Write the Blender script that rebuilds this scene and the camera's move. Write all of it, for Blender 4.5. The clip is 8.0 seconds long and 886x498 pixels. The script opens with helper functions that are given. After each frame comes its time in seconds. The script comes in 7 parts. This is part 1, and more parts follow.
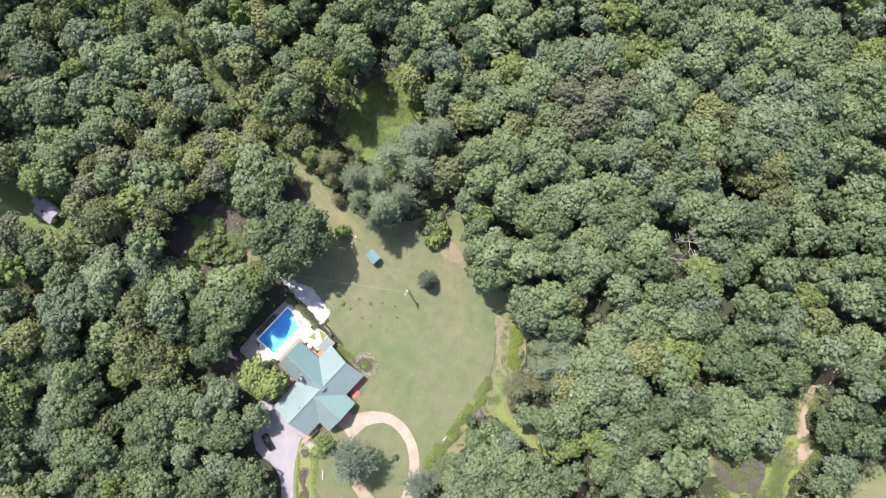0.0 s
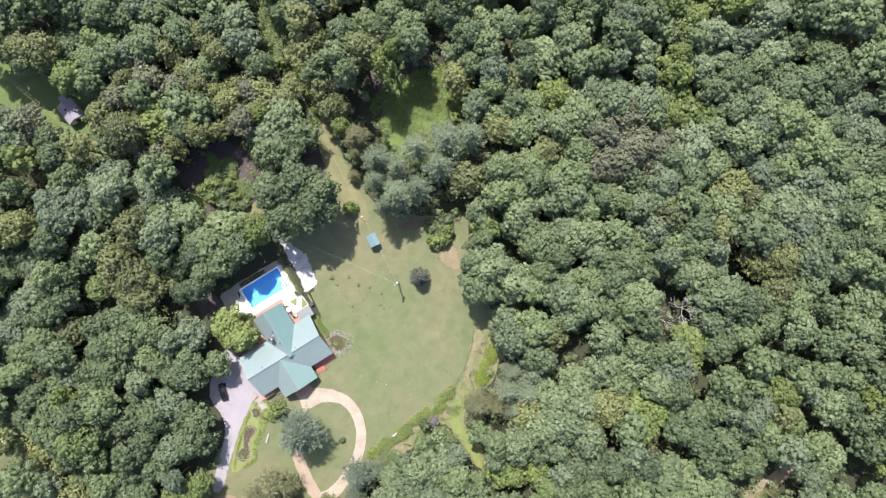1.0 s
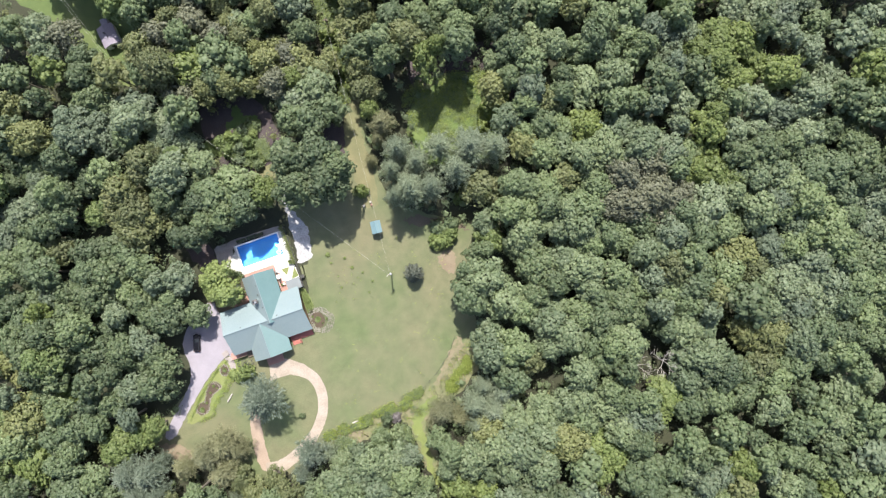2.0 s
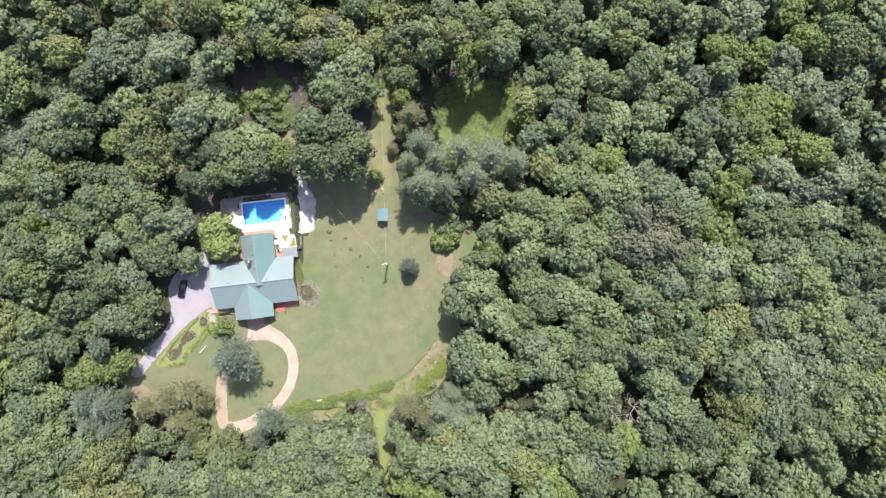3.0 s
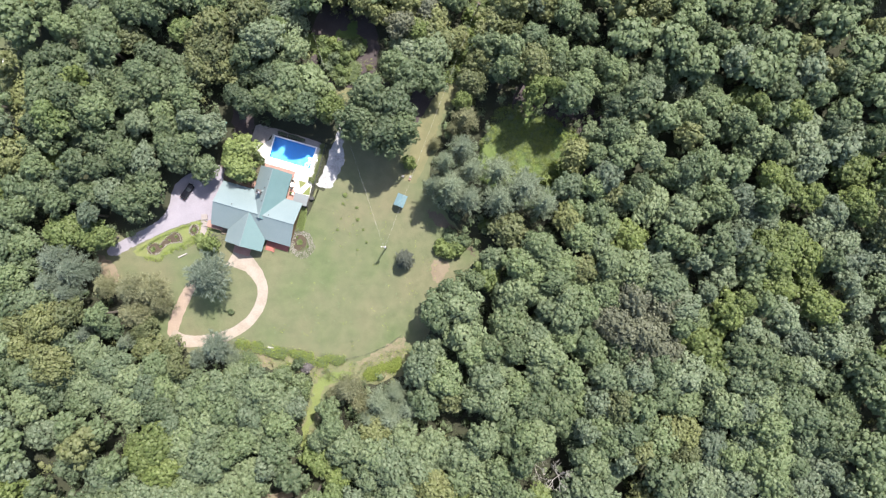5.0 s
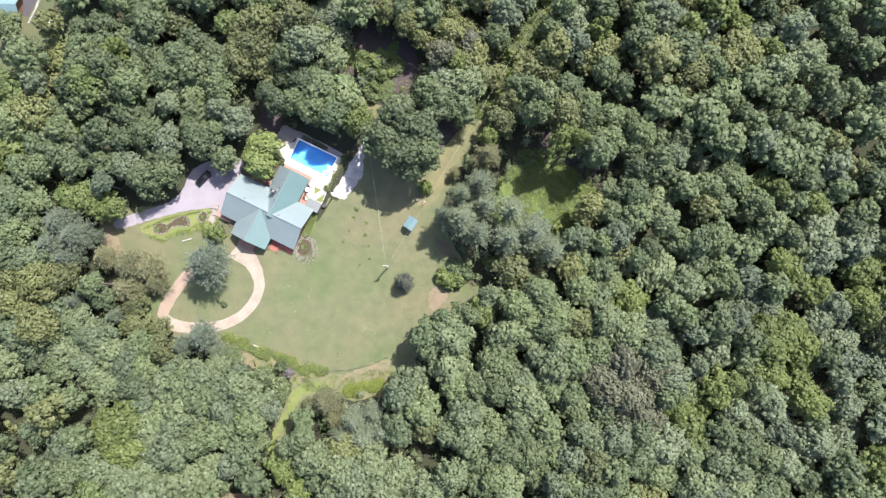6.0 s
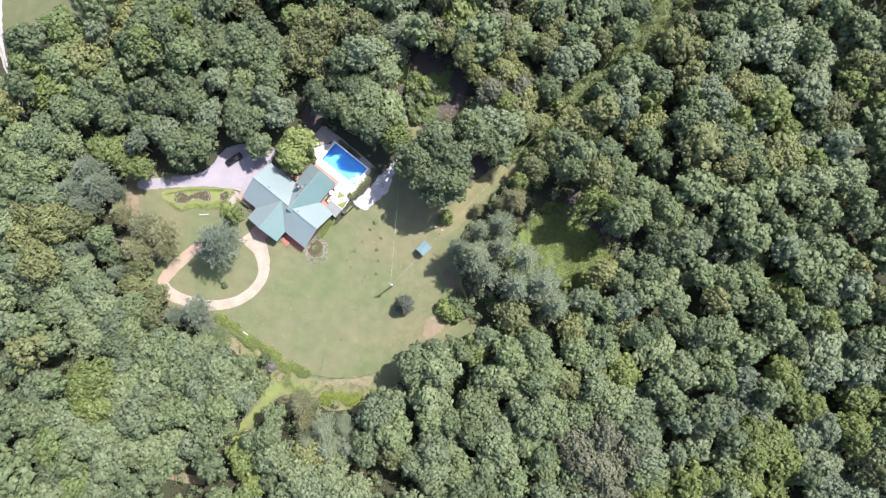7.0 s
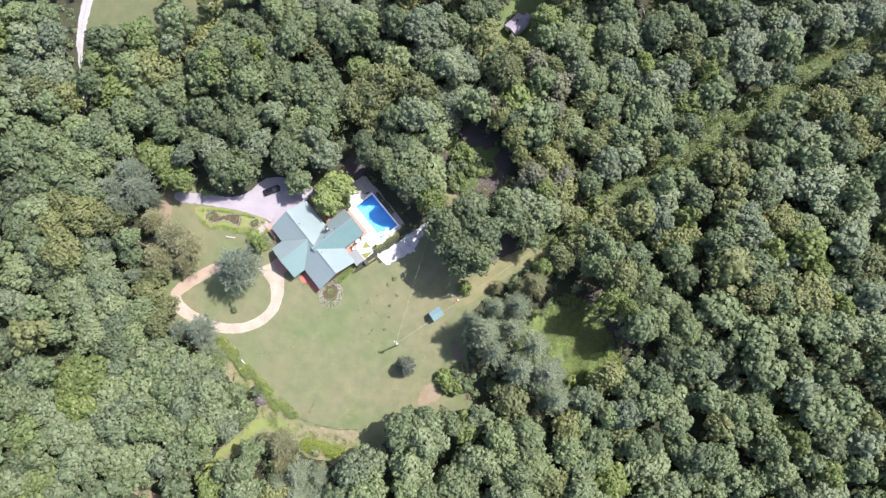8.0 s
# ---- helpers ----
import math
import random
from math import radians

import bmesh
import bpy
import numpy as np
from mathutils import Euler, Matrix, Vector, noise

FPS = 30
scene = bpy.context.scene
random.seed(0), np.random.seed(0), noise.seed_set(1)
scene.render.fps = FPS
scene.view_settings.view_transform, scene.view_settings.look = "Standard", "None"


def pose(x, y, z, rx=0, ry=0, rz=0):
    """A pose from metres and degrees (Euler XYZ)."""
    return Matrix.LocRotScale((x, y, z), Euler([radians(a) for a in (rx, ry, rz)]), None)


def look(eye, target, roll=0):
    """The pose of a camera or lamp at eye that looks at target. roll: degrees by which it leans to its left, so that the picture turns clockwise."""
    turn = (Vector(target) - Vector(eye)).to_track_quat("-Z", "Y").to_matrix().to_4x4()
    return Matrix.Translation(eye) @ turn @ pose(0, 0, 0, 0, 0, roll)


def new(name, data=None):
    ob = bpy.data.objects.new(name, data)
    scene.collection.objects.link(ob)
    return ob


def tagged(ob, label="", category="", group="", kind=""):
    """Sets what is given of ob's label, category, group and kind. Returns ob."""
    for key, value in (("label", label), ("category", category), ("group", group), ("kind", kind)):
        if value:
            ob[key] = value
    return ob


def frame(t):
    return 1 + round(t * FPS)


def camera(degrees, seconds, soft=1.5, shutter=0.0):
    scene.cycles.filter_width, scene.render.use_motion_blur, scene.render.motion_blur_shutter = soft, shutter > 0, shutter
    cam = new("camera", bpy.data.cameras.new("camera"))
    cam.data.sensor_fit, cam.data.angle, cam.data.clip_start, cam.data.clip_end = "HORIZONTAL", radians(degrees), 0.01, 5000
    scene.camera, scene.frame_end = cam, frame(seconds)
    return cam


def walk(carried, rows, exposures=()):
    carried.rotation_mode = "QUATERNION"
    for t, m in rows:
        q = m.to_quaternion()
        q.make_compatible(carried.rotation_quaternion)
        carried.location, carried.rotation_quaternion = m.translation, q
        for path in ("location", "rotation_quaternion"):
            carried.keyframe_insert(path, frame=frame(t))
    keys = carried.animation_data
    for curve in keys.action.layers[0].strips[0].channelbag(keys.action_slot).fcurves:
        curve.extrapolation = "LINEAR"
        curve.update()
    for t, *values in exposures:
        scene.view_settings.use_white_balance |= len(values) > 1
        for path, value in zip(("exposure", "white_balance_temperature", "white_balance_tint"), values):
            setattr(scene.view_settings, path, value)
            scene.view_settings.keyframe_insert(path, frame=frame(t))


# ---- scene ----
cam = camera(66.08, 8.0, soft=1.3)
# the drone hangs 176 m over the clearing and turns; from 5 s on it tilts up
EYE = (0, 0, 176)
PATH = [
    (0, (-0.504, -0.220, -46.715)), (0.5, (-0.426, -0.160, -39.292)), (1, (-0.362, -0.108, -31.604)),
    (1.5, (-0.301, -0.094, -25.754)), (1.7, (-0.250, -0.090, -23.0)), (2.8, (-0.116, -0.022, -9.2)),
    (3, (-0.076, -0.009, -6.525)), (3.5, (0.0, 0.0, 0.0)), (4, (0.085, 0.0, 6.161)), (4.5, (0.127, 0.010, 11.379)),
    (4.7, (0.16, 0.010, 13.40)), (5.8, (2.35, 0.03, 23.75)), (6, (2.919, 0.022, 26.076)), (6.5, (4.172, -0.015, 32.430)),
    (7, (5.498, -0.062, 39.020)), (7.5, (8.097, -0.122, 45.224)), (8, (11.213, -0.171, 50.767)),
]
walk(cam, [(t, pose(*EYE, *turn)) for t, turn in PATH], [(0, 1.22, 6500, 10), (4, 1.23, 6480, 10), (5, 1.25, 6450, 11), (8, 1.32, 6380, 14)])

# ---- light ----
SUN_EL, SUN_AZ = 59.0, 16.0      # degrees; azimuth from +y towards +x
world = bpy.data.worlds.new("sky")
scene.world = world
world.use_nodes = True
wn = world.node_tree.nodes
sky = wn.new("ShaderNodeTexSky")
sky.sky_type, sky.sun_disc = "NISHITA", False
sky.sun_elevation, sky.sun_rotation = radians(SUN_EL), radians(SUN_AZ)
sky.air_density, sky.dust_density = 1.0, 2.0
world.node_tree.links.new(sky.outputs[0], wn["Background"].inputs[0])
wn["Background"].inputs[1].default_value = 0.125
sun = new("sun", bpy.data.lights.new("sun", "SUN"))
sun.data.energy, sun.data.angle, sun.data.color = 4.4, radians(0.6), (1.0, 0.95, 0.87)
toward = Vector((math.sin(radians(SUN_AZ)) * math.cos(radians(SUN_EL)), math.cos(radians(SUN_AZ)) * math.cos(radians(SUN_EL)), math.sin(radians(SUN_EL))))
sun.matrix_world = look(toward * 300, (0, 0, 0))


# ---- materials ----
def material(name, rough=0.8, metal=0.0):
    m = bpy.data.materials.new(name)
    m.use_nodes = True
    b = m.node_tree.nodes["Principled BSDF"]
    b.inputs["Roughness"].default_value, b.inputs["Metallic"].default_value = rough, metal
    return m, m.node_tree, b


def node(tree, kind, **values):
    n = tree.nodes.new(kind)
    for key, v in values.items():
        n.inputs[key].default_value = v
    return n


def noise_tex(tree, scale, detail=6.0, rough=0.6, space="Object"):
    co = tree.nodes.new("ShaderNodeTexCoord")
    n = node(tree, "ShaderNodeTexNoise", Scale=scale, Detail=detail, Roughness=rough)
    tree.links.new(co.outputs[space], n.inputs["Vector"])
    return n.outputs["Fac"]


def ramp(tree, fac, stops):
    r = tree.nodes.new("ShaderNodeValToRGB")
    r.color_ramp.elements[0].position, r.color_ramp.elements[0].color = stops[0][0], (*stops[0][1], 1)
    r.color_ramp.elements[1].position, r.color_ramp.elements[1].color = stops[-1][0], (*stops[-1][1], 1)
    for p, c in stops[1:-1]:
        e = r.color_ramp.elements.new(p)
        e.color = (*c, 1)
    tree.links.new(fac, r.inputs["Fac"])
    return r.outputs["Color"]


def mix(tree, fac, a, b, blend="MIX"):
    m = tree.nodes.new("ShaderNodeMix")
    m.data_type, m.blend_type = "RGBA", blend
    for value, socket in ((fac, m.inputs[0]), (a, m.inputs[6]), (b, m.inputs[7])):
        if isinstance(value, (int, float)):
            socket.default_value = value
        elif isinstance(value, tuple):
            socket.default_value = (*value, 1)
        else:
            tree.links.new(value, socket)
    return m.outputs[2]


def bump(tree, bsdf, fac, strength, distance):
    b = node(tree, "ShaderNodeBump", Strength=strength, Distance=distance)
    tree.links.new(fac, b.inputs["Height"])
    tree.links.new(b.outputs["Normal"], bsdf.inputs["Normal"])


def surface(name, coarse, fine, stops_a, stops_b, amount=0.5, rough=0.85, bump_m=0.02, metal=0.0):
    """A two-scale surface: large patches of one ramp, mixed with the grain of another."""
    m, tree, b = material(name, rough, metal)
    big = ramp(tree, noise_tex(tree, coarse, 4.0, 0.55), stops_a)
    small_fac = noise_tex(tree, fine, 8.0, 0.7)
    small = ramp(tree, small_fac, stops_b)
    tree.links.new(mix(tree, amount, big, small), b.inputs["Base Color"])
    if bump_m:
        bump(tree, b, small_fac, 0.6, bump_m)
    return m


def grass_mat(name, a, b2, c):
    """Mown grass: mottled over metres, streaked, with straw-coloured worn places."""
    m, tree, b = material(name, 0.9)
    big = ramp(tree, noise_tex(tree, 0.045, 5.0, 0.6), [(0.32, a), (0.5, b2), (0.68, c)])
    mid = ramp(tree, noise_tex(tree, 0.35, 5.0, 0.65), [(0.35, (0.84, 0.86, 0.82)), (0.65, (1.12, 1.10, 1.08))])
    fine_fac = noise_tex(tree, 6.0, 6.0, 0.75)
    fine = ramp(tree, fine_fac, [(0.3, (0.72, 0.74, 0.7)), (0.7, (1.22, 1.2, 1.2))])
    col = mix(tree, 1.0, mix(tree, 0.75, big, mid, "MULTIPLY"), fine, "MULTIPLY")
    tree.links.new(col, b.inputs["Base Color"])
    bump(tree, b, fine_fac, 0.7, 0.06)
    return m


def leaf_mat(name, dark, light, tint, through_light=0.42, rough=0.5, spread=0.64, grain=15.0):
    """Foliage: each tree its own shade, each leaf spray a little off it, single leaves as grain, some light shining through."""
    m, tree, b = material(name, rough)
    geo = tree.nodes.new("ShaderNodeNewGeometry")
    info = tree.nodes.new("ShaderNodeObjectInfo")
    per_leaf = ramp(tree, geo.outputs["Random Per Island"], [(0.0, tuple(c * 0.9 for c in dark)), (0.6, tuple((c + e) / 2 for c, e in zip(dark, light))), (1.0, tuple(c * 1.02 for c in light))])
    per_tree = mix(tree, info.outputs["Random"], (1.0 - spread * 0.45, 1.0 - spread * 0.4, 1.0 - spread * 0.25), (1.0 + spread * 0.4, 1.0 + spread * 0.36, 1.0 + spread * 0.3))
    col = mix(tree, 1.0, per_leaf, per_tree, "MULTIPLY")
    patch_fac = noise_tex(tree, 1.3, 3.0, 0.6)
    col = mix(tree, ramp(tree, patch_fac, [(0.45, (0, 0, 0)), (0.75, (0.5, 0.5, 0.5))]), col, tint)
    leaf_fac = noise_tex(tree, grain, 3.0, 0.7)
    col = mix(tree, 1.0, col, ramp(tree, leaf_fac, [(0.36, (0.83, 0.84, 0.82)), (0.64, (1.25, 1.23, 1.25))]), "MULTIPLY")
    tree.links.new(col, b.inputs["Base Color"])
    b.inputs["Specular IOR Level"].default_value = 0.3
    bump(tree, b, leaf_fac, 0.5, 0.08)
    tr = tree.nodes.new("ShaderNodeBsdfTranslucent")
    tree.links.new(col, tr.inputs["Color"])
    ms = node(tree, "ShaderNodeMixShader", Fac=through_light)
    out = tree.nodes["Material Output"]
    tree.links.new(b.outputs[0], ms.inputs[1])
    tree.links.new(tr.outputs[0], ms.inputs[2])
    tree.links.new(ms.outputs[0], out.inputs["Surface"])
    return m


def plain(name, colour, rough=0.7, metal=0.0, grain=3.0, vary=0.12):
    a = tuple(c * (1 - vary) for c in colour)
    b2 = tuple(min(1, c * (1 + vary)) for c in colour)
    return surface(name, grain * 0.2, grain * 4, [(0.3, a), (0.7, b2)], [(0.3, a), (0.7, b2)], 0.5, rough, 0.004, metal)


M_PINKEARTH = surface("pink_earth", 0.25, 3.5, [(0.35, (0.225, 0.165, 0.125)), (0.65, (0.300, 0.232, 0.182))], [(0.3, (0.170, 0.130, 0.092)), (0.7, (0.325, 0.255, 0.205))], 0.5, 0.95, 0.03)
M_TANEARTH = surface("grassy_tan_earth", 0.5, 2.5, [(0.38, (0.105, 0.112, 0.052)), (0.6, (0.195, 0.158, 0.108))], [(0.35, (0.095, 0.105, 0.048)), (0.65, (0.205, 0.165, 0.115))], 0.5, 0.95, 0.03)
# leaf litter made near black: the canopy's shade is in the colour
M_FLOOR = surface("shaded_leaf_litter", 0.12, 3.0, [(0.35, (0.018, 0.020, 0.011)), (0.65, (0.034, 0.042, 0.018))], [(0.3, (0.012, 0.014, 0.008)), (0.7, (0.056, 0.054, 0.032))], 0.5, 0.95, 0.08)
M_LAWN = grass_mat("mown_grass", (0.084, 0.111, 0.046), (0.108, 0.116, 0.062), (0.138, 0.126, 0.075))
M_WEED = grass_mat("rough_grass", (0.108, 0.148, 0.042), (0.138, 0.166, 0.054), (0.176, 0.176, 0.074))
M_VERGE = surface("dry_verge", 0.3, 2.5, [(0.36, (0.090, 0.118, 0.045)), (0.5, (0.130, 0.132, 0.064)), (0.64, (0.185, 0.150, 0.095))], [(0.3, (0.070, 0.090, 0.036)), (0.7, (0.185, 0.175, 0.100))], 0.5, 0.95, 0.05)
M_DRYGRASS = grass_mat("dry_grass", (0.108, 0.120, 0.056), (0.138, 0.133, 0.070), (0.172, 0.148, 0.086))
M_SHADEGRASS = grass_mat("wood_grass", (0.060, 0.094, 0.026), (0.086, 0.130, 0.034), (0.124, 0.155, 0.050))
M_FARLAWN = grass_mat("far_grass", (0.066, 0.083, 0.037), (0.082, 0.091, 0.046), (0.101, 0.100, 0.055))
M_GREENLAWN = grass_mat("green_grass", (0.066, 0.101, 0.030), (0.084, 0.113, 0.037), (0.106, 0.121, 0.048))
M_ROADSTONE = surface("pale_road_gravel", 0.4, 2.2, [(0.35, (0.200, 0.192, 0.192)), (0.6, (0.304, 0.296, 0.296))], [(0.32, (0.160, 0.152, 0.152)), (0.66, (0.344, 0.336, 0.336))], 0.55, 0.95, 0.04)
M_DIRT = surface("bare_earth", 0.25, 3.5, [(0.35, (0.143, 0.105, 0.072)), (0.65, (0.209, 0.165, 0.116))], [(0.3, (0.094, 0.088, 0.050)), (0.7, (0.231, 0.182, 0.132))], 0.5, 0.95, 0.03)
M_LITTER = surface("brown_litter", 0.3, 3.0, [(0.35, (0.075, 0.06, 0.042)), (0.65, (0.12, 0.098, 0.068))], [(0.3, (0.05, 0.042, 0.03)), (0.7, (0.15, 0.12, 0.085))], 0.5, 0.95, 0.04)
# earth darkened and tinted purple: tree shade put into the colour
M_SHADEDEARTH = surface("purplish_shaded_earth", 0.3, 3.0, [(0.35, (0.044, 0.033, 0.033)), (0.65, (0.068, 0.054, 0.055))], [(0.3, (0.030, 0.023, 0.024)), (0.7, (0.088, 0.070, 0.071))], 0.5, 0.95, 0.04)
M_TRACK = surface("tan_gravel", 0.35, 3.0, [(0.34, (0.215, 0.172, 0.132)), (0.5, (0.285, 0.238, 0.196)), (0.66, (0.330, 0.288, 0.245))], [(0.3, (0.165, 0.138, 0.105)), (0.7, (0.372, 0.322, 0.278))], 0.5, 0.95, 0.03)
M_DRIVE = surface("grey_gravel", 0.25, 5.0, [(0.35, (0.200, 0.183, 0.210)), (0.65, (0.265, 0.245, 0.278))], [(0.3, (0.165, 0.152, 0.173)), (0.7, (0.300, 0.275, 0.315))], 0.5, 0.95, 0.03)
M_WHITE = surface("white_gravel", 0.5, 2.2, [(0.35, (0.206, 0.196, 0.200)), (0.6, (0.385, 0.375, 0.378))], [(0.32, (0.179, 0.169, 0.172)), (0.66, (0.440, 0.427, 0.430))], 0.55, 0.95, 0.04)
M_CONCRETE = surface("pale_concrete", 0.4, 4.0, [(0.35, (0.431, 0.420, 0.397)), (0.65, (0.488, 0.476, 0.454))], [(0.3, (0.397, 0.386, 0.363)), (0.7, (0.499, 0.488, 0.470))], 0.4, 0.85, 0.004)
M_PAVER = surface("tan_stone", 0.6, 3.0, [(0.35, (0.210, 0.180, 0.170)), (0.65, (0.290, 0.255, 0.242))], [(0.3, (0.170, 0.148, 0.138)), (0.7, (0.320, 0.288, 0.272))], 0.5, 0.9, 0.02)
M_ROCK = surface("fieldstone", 0.9, 4.0, [(0.35, (0.170, 0.156, 0.130)), (0.65, (0.255, 0.238, 0.202))], [(0.3, (0.120, 0.112, 0.092)), (0.7, (0.295, 0.276, 0.240))], 0.5, 0.9, 0.03)
M_MULCH = surface("brown_mulch", 0.9, 6.0, [(0.35, (0.045, 0.032, 0.020)), (0.65, (0.076, 0.057, 0.038))], [(0.3, (0.027, 0.019, 0.012)), (0.7, (0.099, 0.076, 0.053))], 0.5, 0.95, 0.03)
M_BARK = surface("bark", 1.2, 6.0, [(0.35, (0.10, 0.085, 0.07)), (0.65, (0.19, 0.165, 0.14))], [(0.3, (0.06, 0.05, 0.04)), (0.7, (0.25, 0.22, 0.19))], 0.5, 0.95, 0.03)
M_DEADWOOD = surface("bleached_wood", 1.2, 5.0, [(0.35, (0.252, 0.231, 0.210)), (0.65, (0.385, 0.364, 0.336))], [(0.3, (0.196, 0.182, 0.161)), (0.7, (0.434, 0.406, 0.378))], 0.5, 0.9, 0.01)
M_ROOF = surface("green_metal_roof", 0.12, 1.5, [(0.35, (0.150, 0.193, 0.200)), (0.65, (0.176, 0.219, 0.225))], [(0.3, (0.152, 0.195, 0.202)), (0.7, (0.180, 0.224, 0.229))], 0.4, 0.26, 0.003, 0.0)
# darker copies of the roof metal: slope shading put into the colour
M_ROOFHALFSHADE = surface("metal_roof_half_shade", 0.12, 1.5, [(0.35, (0.118, 0.180, 0.177)), (0.65, (0.140, 0.206, 0.202))], [(0.3, (0.120, 0.182, 0.180)), (0.7, (0.144, 0.211, 0.206))], 0.4, 0.26, 0.003, 0.0)
M_ROOFSHADE = surface("metal_roof_shade", 0.12, 1.5, [(0.35, (0.094, 0.157, 0.157)), (0.65, (0.116, 0.182, 0.180))], [(0.3, (0.096, 0.159, 0.160)), (0.7, (0.119, 0.187, 0.185))], 0.4, 0.26, 0.003, 0.0)
M_CHIMNEY = surface("dark_masonry", 0.9, 5.0, [(0.35, (0.075, 0.070, 0.070)), (0.65, (0.120, 0.112, 0.110))], [(0.3, (0.050, 0.047, 0.046)), (0.7, (0.160, 0.150, 0.145))], 0.5, 0.9, 0.01)
M_ASPHALT = plain("dark_asphalt", (0.06, 0.056, 0.066), 0.9)
M_TEAL = plain("teal_metal_roof", (0.145, 0.225, 0.25), 0.35)
M_GREYROOF = surface("grey_shingle", 0.6, 4.0, [(0.35, (0.179, 0.159, 0.199)), (0.65, (0.258, 0.233, 0.286))], [(0.3, (0.143, 0.125, 0.162)), (0.7, (0.303, 0.275, 0.333))], 0.5, 0.9, 0.01)
M_LEANROOF = plain("pale_grey_metal", (0.135, 0.15, 0.155), 0.6)
M_LOG = surface("brown_log", 0.6, 5.0, [(0.35, (0.133, 0.077, 0.042)), (0.65, (0.210, 0.126, 0.070))], [(0.3, (0.105, 0.063, 0.035)), (0.7, (0.238, 0.147, 0.084))], 0.5, 0.7, 0.01)
M_RED = surface("red_deck", 0.7, 4.0, [(0.35, (0.280, 0.081, 0.063)), (0.65, (0.364, 0.119, 0.091))], [(0.3, (0.252, 0.084, 0.070)), (0.7, (0.392, 0.154, 0.119))], 0.5, 0.75, 0.006)
M_BRICK = surface("red_paving", 0.7, 4.0, [(0.35, (0.279, 0.147, 0.116)), (0.65, (0.346, 0.198, 0.162))], [(0.3, (0.239, 0.125, 0.100)), (0.7, (0.386, 0.243, 0.208))], 0.5, 0.85, 0.006)
M_TIMBER = plain("weathered_timber", (0.165, 0.132, 0.099), 0.85)
M_POLE = plain("pole_wood", (0.16, 0.125, 0.095), 0.9)
M_WIRE = plain("bare_wire", (0.34, 0.34, 0.31), 0.5)
M_METAL = plain("grey_metal", (0.45, 0.46, 0.47), 0.4, 0.6)
M_WHITEP = plain("white_paint", (0.82, 0.82, 0.80), 0.5)
M_BLACKP = plain("black_car_paint", (0.007, 0.007, 0.010), 0.2)
M_GLASS = plain("dark_glass", (0.02, 0.024, 0.03), 0.08)
for dim in (M_BLACKP, M_GLASS):
    dim.node_tree.nodes["Principled BSDF"].inputs["Specular IOR Level"].default_value = 0.2
M_RUBBER = plain("rubber", (0.02, 0.02, 0.02), 0.9)
M_DARK = plain("dark_slats", (0.05, 0.05, 0.048), 0.8)
M_BLUELINER = surface("blue_pool_liner", 0.3, 2.0, [(0.3, (0.043, 0.276, 0.616)), (0.7, (0.065, 0.373, 0.739))], [(0.3, (0.043, 0.276, 0.627)), (0.7, (0.087, 0.414, 0.762))], 0.5, 0.6, 0.0)
M_OAK = leaf_mat("oak_leaves", (0.112, 0.157, 0.070), (0.169, 0.212, 0.112), (0.176, 0.208, 0.118))
M_BEECH = leaf_mat("beech_leaves", (0.126, 0.171, 0.086), (0.184, 0.224, 0.127), (0.184, 0.218, 0.127))
M_DARKLEAF = leaf_mat("dark_leaves", (0.079, 0.116, 0.056), (0.130, 0.162, 0.087), (0.139, 0.162, 0.093))
M_BLUELEAF = leaf_mat("bluish_leaves", (0.120, 0.162, 0.091), (0.187, 0.226, 0.144), (0.198, 0.229, 0.152))
M_YELLOW = leaf_mat("yellowish_leaves", (0.104, 0.143, 0.040), (0.173, 0.214, 0.077), (0.178, 0.209, 0.087), spread=0.4)
M_OLIVE = leaf_mat("olive_leaves", (0.128, 0.151, 0.058), (0.192, 0.211, 0.098), (0.202, 0.206, 0.103))
M_LIME = leaf_mat("lime_leaves", (0.117, 0.163, 0.051), (0.194, 0.242, 0.088), (0.201, 0.235, 0.098), spread=0.35)
M_RUSSET = leaf_mat("russet_leaves", (0.121, 0.133, 0.083), (0.175, 0.185, 0.127), (0.178, 0.182, 0.130), spread=0.3)
M_FRESH = leaf_mat("fresh_leaves", (0.109, 0.157, 0.055), (0.174, 0.223, 0.092), (0.180, 0.217, 0.099), spread=0.35)
M_PALELIME = leaf_mat("pale_lime_leaves", (0.158, 0.208, 0.068), (0.244, 0.296, 0.110), (0.248, 0.290, 0.114), spread=0.2)
M_PINE = leaf_mat("pine_needles", (0.152, 0.190, 0.119), (0.235, 0.274, 0.181), (0.240, 0.270, 0.181), 0.3, spread=0.3)
M_BLUEPINE = leaf_mat("dark_pine_needles", (0.100, 0.132, 0.092), (0.172, 0.205, 0.149), (0.180, 0.205, 0.152), 0.3, spread=0.3)
M_CEDAR = leaf_mat("cedar_needles", (0.144, 0.152, 0.080), (0.204, 0.208, 0.116), (0.208, 0.202, 0.116), 0.3, spread=0.3)
M_SPRUCE = leaf_mat("spruce_needles", (0.108, 0.124, 0.088), (0.180, 0.192, 0.147), (0.180, 0.190, 0.147), 0.25)
M_WILD = leaf_mat("weed_leaves", (0.148, 0.200, 0.036), (0.262, 0.318, 0.072), (0.285, 0.300, 0.085), spread=0.2, grain=2.2)
M_MOOR = leaf_mat("purple_shrub", (0.145, 0.128, 0.124), (0.22, 0.20, 0.194), (0.21, 0.195, 0.189), spread=0.2)


